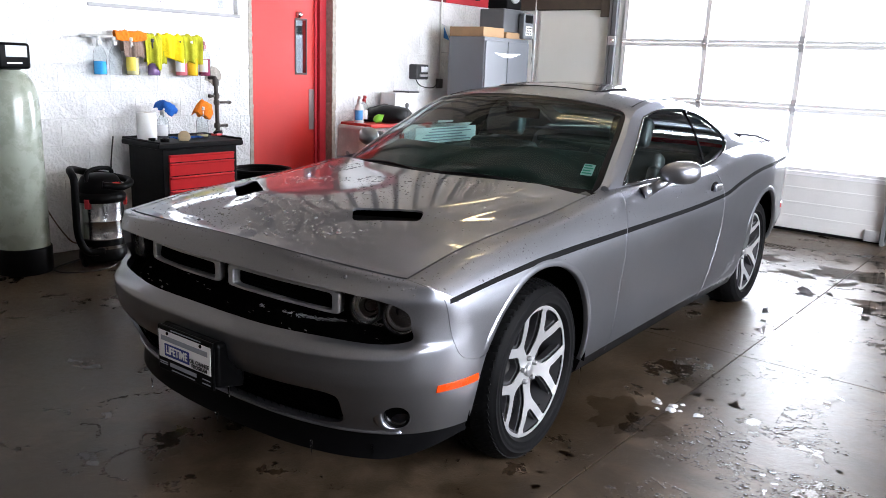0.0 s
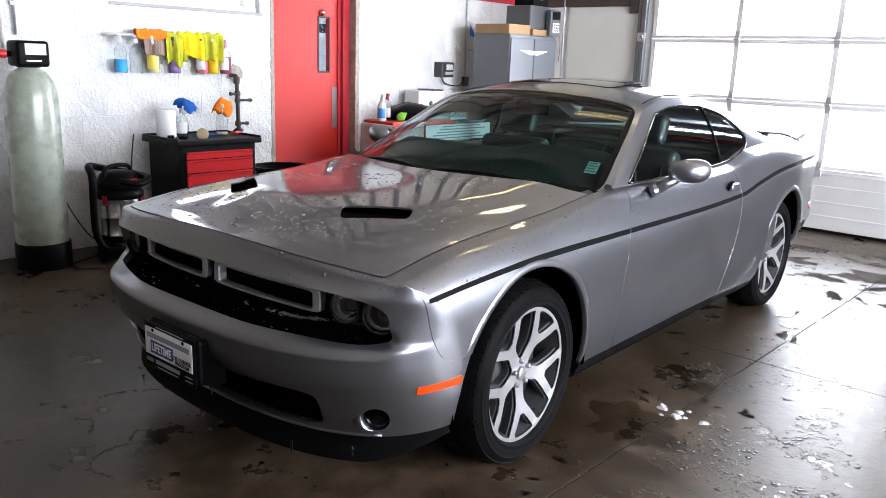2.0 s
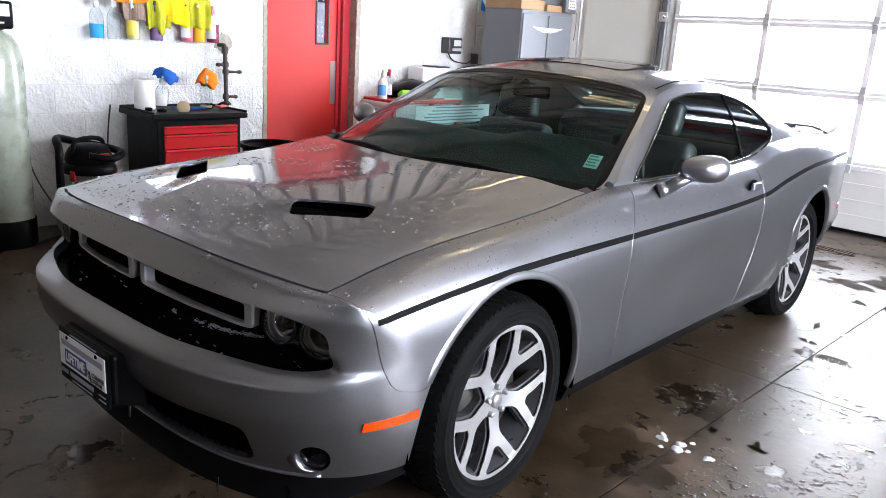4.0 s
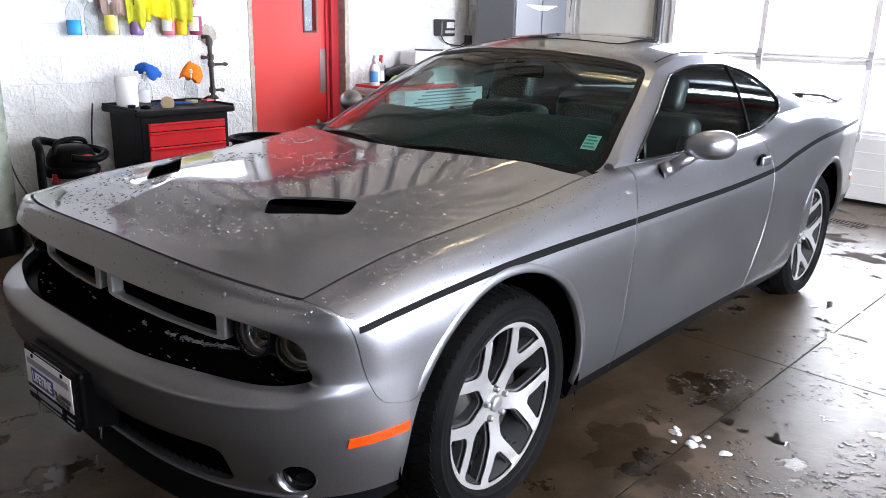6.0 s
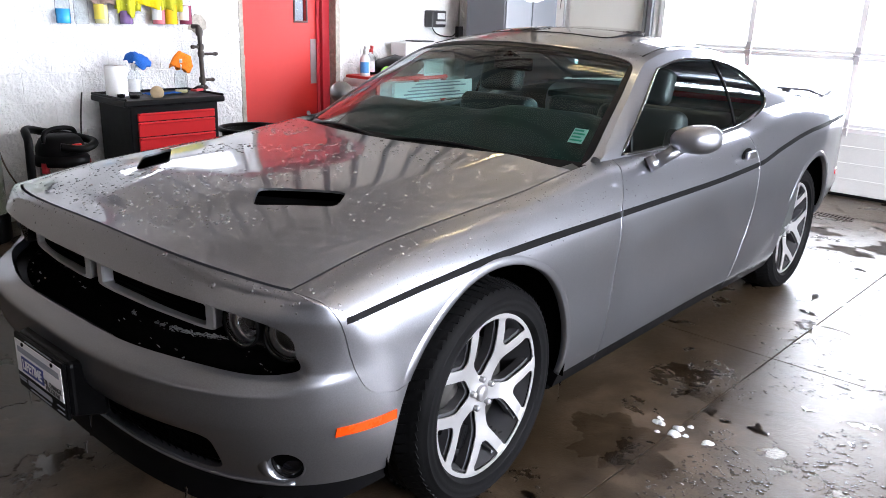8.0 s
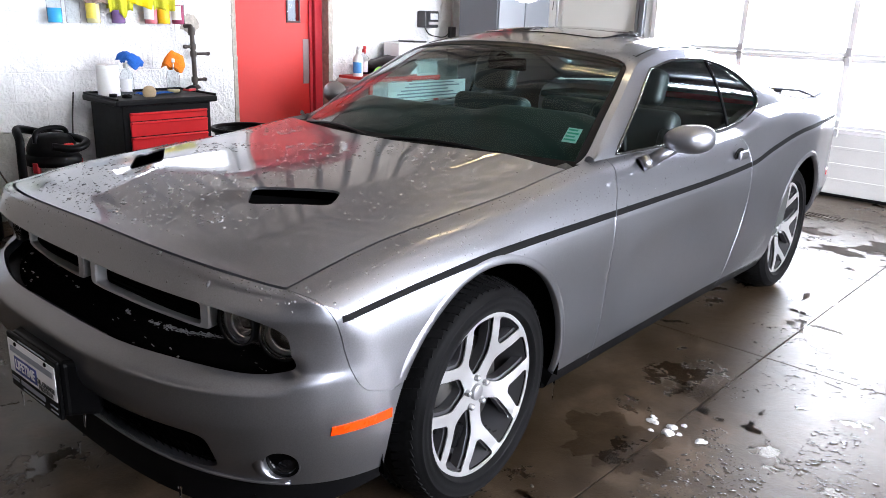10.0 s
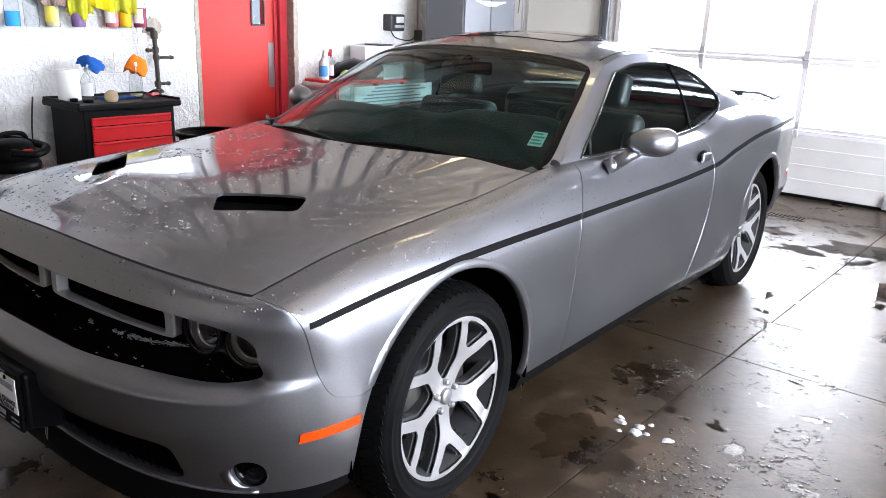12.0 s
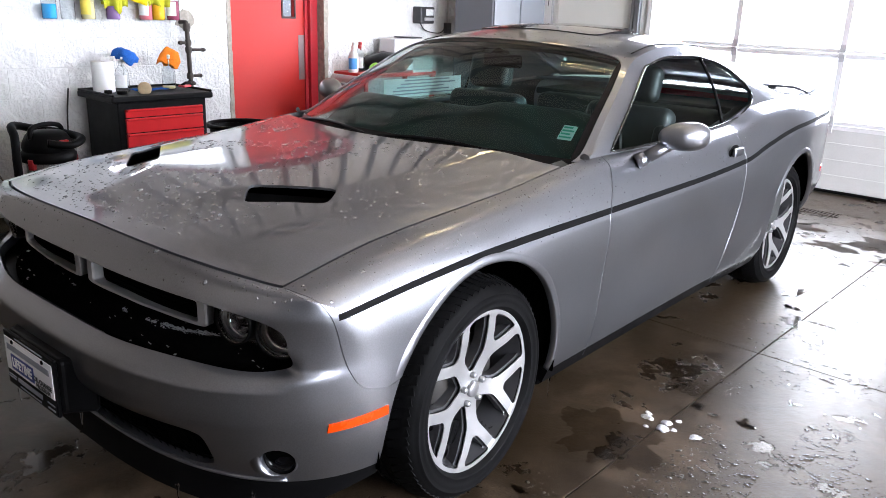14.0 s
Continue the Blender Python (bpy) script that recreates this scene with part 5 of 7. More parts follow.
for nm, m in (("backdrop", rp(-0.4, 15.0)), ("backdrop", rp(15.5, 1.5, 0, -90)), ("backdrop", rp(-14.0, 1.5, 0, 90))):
    ob = part(nm, boxed(-18, 18, 0, 0.1, -0.2, 14), GLOW_BOARD_M)
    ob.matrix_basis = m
    tagged(ob, "plain white glowing board standing for the overcast distance outside", "backdrop", kind="structure")

# upper wall lining of ribbed sheet, which the hood mirrors
LINING_M = mat("brown_grey_sheet", (0.27, 0.233, 0.197), 0.5, var=0.1, scale=2)
lining = room_part("wall_lining", boxed(WALL_U, WALL_U + 0.02, FRONT_V, BACK_V - 0.06, 2.277, CEIL - 0.002, 0.003, 1), LINING_M, "brown-grey ribbed sheet lining high on the wall", "wall lining")
for k in range(33):
    v = FRONT_V + 0.4 + k * 0.37
    room_part("rib", boxed(WALL_U + 0.019, WALL_U + 0.06, v - 0.025, v + 0.025, 2.277, CEIL - 0.08, 0.004, 1), BEAM_M, parent=lining)

# overhead door: aluminium frame, clear panes, an insulated bottom panel
gate = new("overhead_door")
gate.matrix_basis = ROOM
tagged(gate, "white sectional overhead door with rows of clear panes", "garage door", kind="structure")
BARS_U, ROWS_Z = (GD_U0, -0.857, 0.117, GD_U1), (0.62, 1.245, 1.855, 2.46, 3.05)
DV = BACK_V
PANEL_M = mat("white_door_panel", (0.44, 0.44, 0.435), 0.45, var=0.07, scale=3, bump=0.15)
bp = part("bottom_panel", boxed(GD_U0, GD_U1, DV - 0.01, DV + 0.04, 0.03, 0.615, 0.004, 1), PANEL_M, gate, "white ribbed insulated panel")
for z in (0.16, 0.30, 0.45):
    part("rib", boxed(GD_U0 + 0.02, GD_U1 - 0.02, DV - 0.014, DV - 0.008, z - 0.012, z + 0.012, 0.002, 1), PANEL_M, bp)
part("rubber_seal", boxed(GD_U0, GD_U1, DV - 0.005, DV + 0.035, 0.0, 0.032, 0.006, 2), RUBBER_M, gate, "black rubber seal")
for i, z in enumerate(ROWS_Z):
    part("rail", boxed(GD_U0, GD_U1, DV - 0.012, DV + 0.03, z - 0.045, z - 0.003, 0.004, 1), ALUFRAME_M, gate)
    part("rail", boxed(GD_U0, GD_U1, DV - 0.012, DV + 0.03, z + 0.001, z + 0.035, 0.004, 1), ALUFRAME_M, gate)
    for u in BARS_U[1:3]:
        h = part("hinge", boxed(u - 0.028, u + 0.028, DV - 0.022, DV - 0.013, z - 0.075, z + 0.075, 0.004, 1), GALV_M, gate)
        part("hinge_pin", tube([(u - 0.032, DV - 0.026, z), (u + 0.032, DV - 0.026, z)], 0.009, 8), GALV_M, h)
for z0, z1 in zip(ROWS_Z, ROWS_Z[1:]):
    for u in BARS_U:
        uu = min(max(u, GD_U0 + 0.03), GD_U1 - 0.03)
        part("stile", boxed(uu - 0.027, uu + 0.027, DV - 0.008, DV + 0.028, z0 + 0.035, z1 - 0.045, 0.003, 1), ALUFRAME_M, gate)
    for a, b in zip(BARS_U, BARS_U[1:]):
        pane = part("pane", boxed(a + 0.02, b - 0.02, DV + 0.008, DV + 0.012, z0 + 0.03, z1 - 0.04), PANE_M, gate)
        pane.visible_shadow = False
for u in (GD_U0 + 0.05, GD_U1 - 0.10):
    br = part("bottom_bracket", boxed(u - 0.05, u + 0.09, DV - 0.045, DV - 0.011, 0.02, 0.13, 0.006, 1), GALV_M, gate)
for sg, u in ((-1, GD_U0), (1, GD_U1)):
    tr = thing("door_track", "grey steel guide track beside the overhead door", "door track", rp(u + sg * 0.075, DV - 0.06), group="door tracks")
    part("channel", boxed(-0.03, 0.03, -0.03, 0.02, 0.05, 3.4, 0.006, 1), mat("dull_track_steel", (0.13, 0.135, 0.145), 0.45, 0.6), tr)
    part("angle", boxed(-0.075, -0.04, -0.02, 0.075, 0.0, 3.4, 0.002, 1), mat("dark_steel_angle", (0.14, 0.145, 0.15), 0.5, 0.5), tr)
    for z in (0.6, 1.24, 1.86, 2.5):
        part("bracket", boxed(-0.055, 0.045, -0.045, -0.028, z - 0.05, z + 0.05, 0.01, 2), GALV_M, tr)
        part("roller", turned([(0.0, 0.012), (0.02, 0.012), (0.02, -0.012), (0.0, -0.012)], Matrix.Translation((-sg * 0.01, -0.05, z)) @ FACE, 16), CHROME_M, tr)

# unseen copies of the door, added to fill the east openings
for v in ADDED_EAST_DOORS:
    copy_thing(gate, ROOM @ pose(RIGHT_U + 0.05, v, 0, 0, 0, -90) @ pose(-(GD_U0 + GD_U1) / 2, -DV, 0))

# back corner: sheet panel, timber header, thin pipe
TIMBER_M = mat("dark_timber", (0.045, 0.033, 0.024), 0.7, var=0.35, scale=8, bump=0.3)
SHEET_M = mat("off_white_sheet", (0.56, 0.56, 0.53), 0.45, var=0.05, scale=2)
room_part("wall_sheet", boxed(-2.93, -1.985, BACK_V - 0.02, BACK_V + 0.019, 0.0, 2.20, 0.004, 1), SHEET_M, "off-white sheet panel on the back wall", "wall panel")
room_part("header_board", boxed(WALL_U, -1.985, BACK_V - 0.05, BACK_V + 0.019, 2.205, 2.34, 0.006, 1), TIMBER_M, "dark timber header board", "trim")
room_part("header_board", boxed(-2.1, -1.985, BACK_V - 0.065, BACK_V - 0.051, 2.12, 2.30, 0.006, 1), TIMBER_M, "dark timber bracket end", "trim")
room_part("pipe_run", tube([(-2.985, BACK_V - 0.04, 0.0), (-2.985, BACK_V - 0.04, CEIL)], 0.014, 10), GALV_M, "thin grey pipe up the back wall", "pipe")
# the red band's run with less light on it, dimmed by a darker red
DIM_RED_M = mat("dimmed_red_paint", (0.13, 0.014, 0.016), 0.5, var=0.15, scale=5)
room_part("red_band", boxed(WALL_U - 0.002, WALL_U + 0.024, WHITE_END_V, 4.799, 2.215, 2.275, 0.004, 1), DIM_RED_M, "red painted strip along the top of the white wall, darkened as less lit", "trim")
room_part("red_band", boxed(WALL_U - 0.002, WALL_U + 0.022, 4.80, BACK_V + 0.01, 2.215, 2.62, 0.004, 1), REDDARK_M, "red painted band high on the wall", "trim")

# west window
FRAME_M = mat("white_window_frame", (0.75, 0.75, 0.75), 0.4, var=0.05)
win = new("window_1")
win.matrix_basis = ROOM
tagged(win, "white-framed window letting in daylight above the bottle rack", "window", kind="structure")
for a in ((WIN_V0, WIN_V1, WIN_Z0, WIN_Z0 + 0.05), (WIN_V0, WIN_V1, WIN_Z1 - 0.05, WIN_Z1), (WIN_V0, WIN_V0 + 0.05, WIN_Z0 + 0.05, WIN_Z1 - 0.05), (WIN_V1 - 0.05, WIN_V1, WIN_Z0 + 0.05, WIN_Z1 - 0.05)):
    part("window_frame", boxed(WALL_U - 0.14, WALL_U - 0.06, a[0], a[1], a[2], a[3], 0.004, 1), FRAME_M, win)
p = part("pane", boxed(WALL_U - 0.105, WALL_U - 0.101, WIN_V0 + 0.03, WIN_V1 - 0.03, WIN_Z0 + 0.03, WIN_Z1 - 0.03), PANE_M, win)
p.visible_shadow = False
part("window_sill", boxed(WALL_U - 0.06, WALL_U + 0.012, WIN_V0 - 0.02, WIN_V1 + 0.02, WIN_Z0 - 0.02, WIN_Z0 + 0.006, 0.004, 1), mat("grey_sill", (0.30, 0.30, 0.31), 0.5), win)

# red steel door, set back in its opening
door_1 = new("door_1")
door_1.matrix_basis = ROOM
tagged(door_1, "red painted steel door with a narrow vision panel, shut", "door", kind="structure")
DU = WALL_U - 0.14
TRIM_M = mat("dark_brown_bead", (0.035, 0.012, 0.012), 0.45, var=0.1)
SMOKE_M = glass("wired_glass", (0.66, 0.71, 0.74), ior=1.45)
GLASS_V0, GLASS_V1, GLASS_Z0, GLASS_Z1 = 2.715, 2.835, 1.39, 1.89
for v0, v1, z0, z1 in ((DOOR_V0 + 0.06, GLASS_V0, 0.01, 2.14), (GLASS_V1, DOOR_V1 - 0.12, 0.01, 2.14), (GLASS_V0, GLASS_V1, 0.01, GLASS_Z0), (GLASS_V0, GLASS_V1, GLASS_Z1, 2.14)):
    part("leaf", boxed(DU - 0.045, DU, v0, v1, z0, z1), RED_M, door_1)
for a in ((GLASS_V0 - 0.018, GLASS_V1 + 0.018, GLASS_Z1, GLASS_Z1 + 0.018), (GLASS_V0 - 0.018, GLASS_V1 + 0.018, GLASS_Z0 - 0.018, GLASS_Z0), (GLASS_V0 - 0.018, GLASS_V0, GLASS_Z0, GLASS_Z1), (GLASS_V1, GLASS_V1 + 0.018, GLASS_Z0, GLASS_Z1)):
    part("glazing_bead", boxed(DU - 0.005, DU + 0.008, a[0], a[1], a[2], a[3], 0.003, 1), TRIM_M, door_1, "dark glazing bead")
part("vision_pane", boxed(DU - 0.03, DU - 0.026, GLASS_V0 - 0.01, GLASS_V1 + 0.01, GLASS_Z0 - 0.01, GLASS_Z1 + 0.01), SMOKE_M, door_1)
part("push_plate", boxed(DU + 0.0, DU + 0.004, 2.875, 2.965, 0.83, 1.23, 0.001, 1), mat("worn_push_plate", (0.24, 0.18, 0.18), 0.4, 0.6, var=0.15), door_1, "dull metal push plate")
for a in ((DOOR_V0, DOOR_V0 + 0.055), (DOOR_V1 - 0.115, DOOR_V1 - 0.03)):
    part("door_frame", boxed(DU - 0.06, DU + 0.055, a[0], a[1], 0, 2.2, 0.004, 1), REDDARK_M, door_1)
part("door_frame", boxed(DU - 0.06, DU + 0.05, DOOR_V0, DOOR_V1 - 0.03, 2.145, DOOR_Z, 0.004, 1), REDDARK_M, door_1)
part("door_stop", boxed(DU + 0.001, DU + 0.018, DOOR_V1 - 0.15, DOOR_V1 - 0.116, 0, 2.14, 0.003, 1), REDDARK_M, door_1)
part("vision_knob", turned([(0.0, 0.032), (0.018, 0.027), (0.028, 0.014), (0.030, 0.0), (0.034, -0.004)], Matrix.Translation((DU + 0.012, 2.745, 1.940)) @ pose(0, 0, 0, 0, 90, 0), 24), CHROME_M, door_1, "round chrome knob")
# dim corridor behind the vision panel
room_part("corridor_wall", boxed(WALL_U - 1.6, WALL_U - 1.5, 1.5, 4.0, 0, 2.6), mat("corridor_paint", (0.75, 0.76, 0.77), 0.6), "plain wall beyond the door", "wall")

area_lamp("corridor_light", ROOM @ look((WALL_U - 0.85, 2.9, 2.5), (WALL_U - 1.2, 2.9, 0)), 0.3, 1.2, 14)
room_part("corridor_rail", boxed(WALL_U - 1.499, WALL_U - 1.46, 1.5, 4.0, 1.80, 1.90, 0.004, 1), BEAM_M, "dark rail along the wall beyond the door", "trim")
# rough mortar edges round the doorway
MORTAR_M = mat("bare_mortar", (0.30, 0.27, 0.235), 0.85, var=0.3, scale=25, bump=0.5, dist=0.004)
for side, vv in ((-1, DOOR_V0), (1, DOOR_V1)):
    bm = bmesh.new()
    n = 60
    rows = []
    for i in range(n + 1):
        z = 2.25 * i / n
        w = 0.012 + 0.026 * abs(noise.noise(Vector((3.7 * z + 9 * side, side * 2.0, 0.5)))) + 0.018 * abs(noise.noise(Vector((13 * z, side * 5.0, 2.5))))
        w *= 1.7 if side > 0 else 0.8
        rows.append([bm.verts.new(q) for q in ((WALL_U - 0.11, vv - side * 0.028, z), (WALL_U + 0.002, vv - side * 0.026 + side * 0.010 * noise.noise(Vector((20 * z, 1, 1))), z), (WALL_U + 0.0025, vv + side * w * 0.5, z), (WALL_U - 0.006, vv + side * w, z))])
    for a, b in zip(rows, rows[1:]):
        for k in range(3):
            bm.faces.new((a[k], a[k + 1], b[k + 1], b[k]))
    bmesh.ops.recalc_face_normals(bm, faces=bm.faces)
    room_part("mortar_edge", bm, MORTAR_M, "rough bare mortar edge of the doorway", "trim")
bm = bmesh.new()
rings = [[bm.verts.new((WALL_U + du, 1.665 + q * (0.085 + 0.028 * noise.noise(Vector((3 * math.cos(a), 3 * math.sin(a), 1)))) * math.cos(a), 1.355 + q * (0.075 + 0.035 * noise.noise(Vector((4 * math.cos(a), 4 * math.sin(a), 6)))) * math.sin(a))) for a in steps(0, 2 * math.pi, 40)[:-1]] for q, du in ((1.0, -0.01), (0.97, 0.004))]
for k in range(40):
    bm.faces.new((rings[0][k], rings[0][(k + 1) % 40], rings[1][(k + 1) % 40], rings[1][k]))
bm.faces.new(rings[1])
bmesh.ops.recalc_face_normals(bm, faces=bm.faces)
room_part("mortar_patch", bm, MORTAR_M, "bare mortar patch round the pipe", "trim")

# ---- things along the west wall ----
RESIN_M = mat("pale_green_fibreglass", (0.27, 0.30, 0.25), 0.28, var=0.10, scale=7, fine=140, bump=0.12, coat=0.6)
tank = thing("water_softener", "pale green fibreglass softener tank with a black base and control head", "water softener", rp(-3.17, -0.165))
part("tank", turned([(0.170, 0.17), (0.172, 0.25), (0.172, 1.12), (0.165, 1.22), (0.145, 1.30), (0.11, 1.355), (0.06, 1.385), (0.06, 1.40)], None, 48), RESIN_M, tank)
part("base", turned([(0.178, 0.0), (0.182, 0.01), (0.182, 0.175), (0.176, 0.185), (0.172, 0.18)], None, 48), BLACKP_M, tank, "black foot cup")
part("neck", turned([(0.075, 1.385), (0.08, 1.40), (0.075, 1.42)], None, 32), BLACKP_M, tank)
head = part("control_head", boxed(-0.09, 0.10, -0.10, 0.11, 1.390, 1.560, 0.022, 3), BLACKP_M, tank, "black control head", smooth=True)
part("display", boxed(0.098, 0.103, -0.050, 0.085, 1.468, 1.542, 0.002, 1), mat("grey_display", (0.30, 0.34, 0.36), 0.25), head)
part("label_strip", boxed(0.098, 0.102, -0.045, 0.05, 1.425, 1.434), PRINT_W, head)
part("inlet", tube([(-0.02, -0.09, 1.47), (-0.02, -0.20, 1.47), (-0.10, -0.24, 1.47)], 0.022, 10), BLACKP_M, tank)
part("red_collar", turned([(0.028, -0.02), (0.028, 0.02)], Matrix.Translation((-0.02, -0.15, 1.47)) @ FACE, 14), RED_M, tank)
PVC_M = mat("white_pvc", (0.70, 0.70, 0.69), 0.35, var=0.05)
for dv in (-0.03, 0.055):
    c = thing("conduit", "grey conduit running up the wall", "pipe", rp(WALL_U + 0.03, -0.17 + dv), group="pipes up the wall")
    part("tube", tube([(0, 0, 1.50 if dv < 0 else 1.60), (0, 0, 4.2)], 0.012, 10), PVC_M if dv < 0 else GALV_M, c)
    part("clip", boxed(-0.016, 0.012, -0.02, 0.02, 1.80, 1.82), GALV_M, c)
c = thing("water_pipe", "white plastic pipe into the softener head", "pipe", rp(0, 0))
part("tube", tube([(-3.26, -0.40, 1.52), (-3.40, -0.42, 1.53), (-3.49, -0.6, 1.54), (-3.49, -1.6, 1.54)], 0.016, 10), PVC_M, c)

CORD_M = mat("brown_cord", (0.10, 0.06, 0.045), 0.5)
ORC_M = mat("black_cord", (0.015, 0.015, 0.015), 0.5)
cords = ((CORD_M, [(-3.50, 0.06, 1.0), (-3.49, 0.08, 0.7), (-3.47, 0.13, 0.40), (-3.44, 0.26, 0.14), (-3.42, 0.34, 0.08), (-3.42, 0.42, 0.16), (-3.46, 0.46, 0.4)], "brown power cord down the wall"),
         (ORC_M, [(-3.18, 0.38, 0.03), (-3.15, 0.15, 0.012), (-3.05, -0.02, 0.008), (-2.9, 0.0, 0.008), (-2.82, 0.2, 0.008), (-2.9, 0.36, 0.008), (-3.0, 0.42, 0.02)], "black power cord looped on the floor"),
         (ORC_M, [(-3.44, 0.68, 0.88), (-3.45, 0.66, 0.7), (-3.46, 0.65, 0.5), (-3.4, 0.6, 0.2)], "thin cord behind the tool chest"))
for m_, pts, lab in cords:
    c = thing("power_cord", lab, "cord", ROOM, group="power cords")
    part("cord", tube(curve_pts(pts, 10), 0.006, 6), m_, c)

# shop vacuum
STEEL_M = mat("polished_steel", (0.62, 0.62, 0.63), 0.20, 1.0, var=0.06, scale=10)
vac = thing("shop_vacuum", "stainless steel shop vacuum with a black motor head and coiled hose", "vacuum cleaner", rp(-3.02, 0.335))
part("drum", turned([(0.145, 0.10), (0.150, 0.12), (0.152, 0.20), (0.155, 0.205), (0.152, 0.21), (0.152, 0.33), (0.155, 0.335), (0.152, 0.34), (0.155, 0.48)], None, 48), STEEL_M, vac)
part("base", turned([(0.0, 0.04), (0.165, 0.04), (0.172, 0.06), (0.165, 0.11), (0.15, 0.13)], None, 40), BLACKP_M, vac)
part("band", turned([(0.157, 0.155), (0.159, 0.18), (0.157, 0.20)], None, 40), BLACKP_M, vac)
part("lid", turned([(0.165, 0.47), (0.172, 0.48), (0.172, 0.515), (0.155, 0.535), (0.15, 0.54)], None, 40), BLACKP_M, vac)
mh = part("motor_head", turned([(0.15, 0.53), (0.155, 0.56), (0.15, 0.59), (0.125, 0.64), (0.10, 0.66), (0.0, 0.67)], None, 40), BLACKP_M, vac, "black plastic motor head")
part("carry_handle", tube(curve_pts([(0.05, -0.12, 0.62), (0.03, -0.10, 0.685), (0.0, 0.0, 0.705), (-0.03, 0.10, 0.685), (-0.05, 0.12, 0.62)], 6), 0.016, 8), BLACKP_M, mh)
part("red_badge", boxed(0.128, 0.150, 0.02, 0.08, 0.585, 0.615, 0.004, 1), RED_M, mh)
part("hose", tube(curve_pts([(0.13, -0.05, 0.60), (0.16, 0.08, 0.58), (0.06, 0.20, 0.60), (-0.10, 0.16, 0.62), (-0.16, -0.02, 0.66), (-0.06, -0.18, 0.70), (0.06, -0.215, 0.64), (0.08, -0.225, 0.45), (0.08, -0.22, 0.25), (0.10, -0.17, 0.13), (0.13, -0.06, 0.12)], 10), 0.026, 10), BLACKP_M, vac, "ribbed black hose")
for a in (40, 160, 280):
    part("caster", turned([(0.0, -0.015), (0.03, -0.015), (0.035, 0.0), (0.03, 0.015), (0.0, 0.015)], Matrix.Translation((0.16 * math.cos(radians(a)), 0.16 * math.sin(radians(a)), 0.035)) @ FACE, 14), BLACKP_M, vac)
for k in (70, -60):
    part("latch", boxed(0.150, 0.176, -0.02, 0.02, 0.43, 0.50, 0.005, 1, m=Matrix.Rotation(radians(k), 4, "Z")), REDDARK_M, vac)

# tool chest with red drawers
CHEST_BLACK = mat("black_powder_coat", (0.006, 0.006, 0.007), 0.5, var=0.2, bump=0.1, spec=0.1)
CHEST_RED = mat("red_drawer_paint", (0.58, 0.02, 0.025), 0.30, var=0.02, rvar=0.02, coat=0.3)
chest = thing("tool_chest", "black rolling tool chest with bright red drawers and a cluttered top", "tool chest", rp(0, 0))
CU0, CU1, CV0, CV1 = -3.36, -2.875, 0.76, 1.425
part("body", boxed(CU0, CU1, CV0, CV1, 0.10, 0.830, 0.008, 2), CHEST_BLACK, chest)
tray = part("top_tray", boxed(CU0 - 0.02, CU1 + 0.035, CV0 - 0.05, CV1 + 0.045, 0.827, 0.870, 0.012, 2), CHEST_BLACK, chest, "moulded black plastic top")
for q in ((CU0 - 0.015, CU1 + 0.03, CV0 - 0.045, CV0 - 0.03), (CU0 - 0.015, CU1 + 0.03, CV1 + 0.025, CV1 + 0.04), (CU0 - 0.015, CU0 + 0.005, CV0 - 0.03, CV1 + 0.025)):
    part("tray_lip", boxed(q[0], q[1], q[2], q[3], 0.868, 0.886, 0.005, 1), CHEST_BLACK, tray)
z = 0.780
for h in (0.062, 0.105, 0.105, 0.13, 0.13, 0.13):
    d = part("drawer", boxed(CU1 - 0.002, CU1 + 0.014, CV0 + 0.045, CV1 - 0.035, z - h + 0.006, z, 0.004, 1), CHEST_RED, chest)
    part("pull_rail", boxed(CU1 + 0.012, CU1 + 0.028, CV0 + 0.05, CV1 - 0.04, z - 0.016, z - 0.002, 0.004, 1), CHEST_RED, d)
    z -= h
for u in (CU0 + 0.07, CU1 - 0.07):
    for v in (CV0 + 0.07, CV1 - 0.07):
        part("caster", turned([(0.0, -0.018), (0.045, -0.018), (0.05, 0.0), (0.045, 0.018), (0.0, 0.018)], Matrix.Translation((u, v, 0.05)) @ FACE, 16), BLACKP_M, chest)

PAPERROLL_M = mat("white_paper_roll", (0.80, 0.80, 0.80), 0.8, var=0.04, bump=0.3)
roll = thing("paper_towel_roll", "white paper towel roll standing on the tool chest", "paper towel", rp(-3.19, 0.825, 0.870))
part("paper", turned([(0.020, 0.0), (0.072, 0.0), (0.074, 0.004), (0.074, 0.205), (0.072, 0.21), (0.020, 0.21), (0.019, 0.205)], None, 36), PAPERROLL_M, roll)
part("core", turned([(0.0195, 0.002), (0.018, 0.002), (0.018, 0.209), (0.0195, 0.209)], None, 20), mat("cardboard", (0.27, 0.165, 0.085), 0.8, var=0.15), roll)
CARD_M = bpy.data.materials["cardboard"]

CLEARP_M = glass("clear_plastic", (0.90, 0.92, 0.93), 0.12, 1.05)
TRIG_W = mat("white_trigger_plastic", (0.62, 0.62, 0.62), 0.4)
TRIG_K = mat("dark_trigger_plastic", (0.05, 0.05, 0.055), 0.4)
TRIG_R = mat("red_trigger_plastic", (0.5, 0.03, 0.03), 0.4)


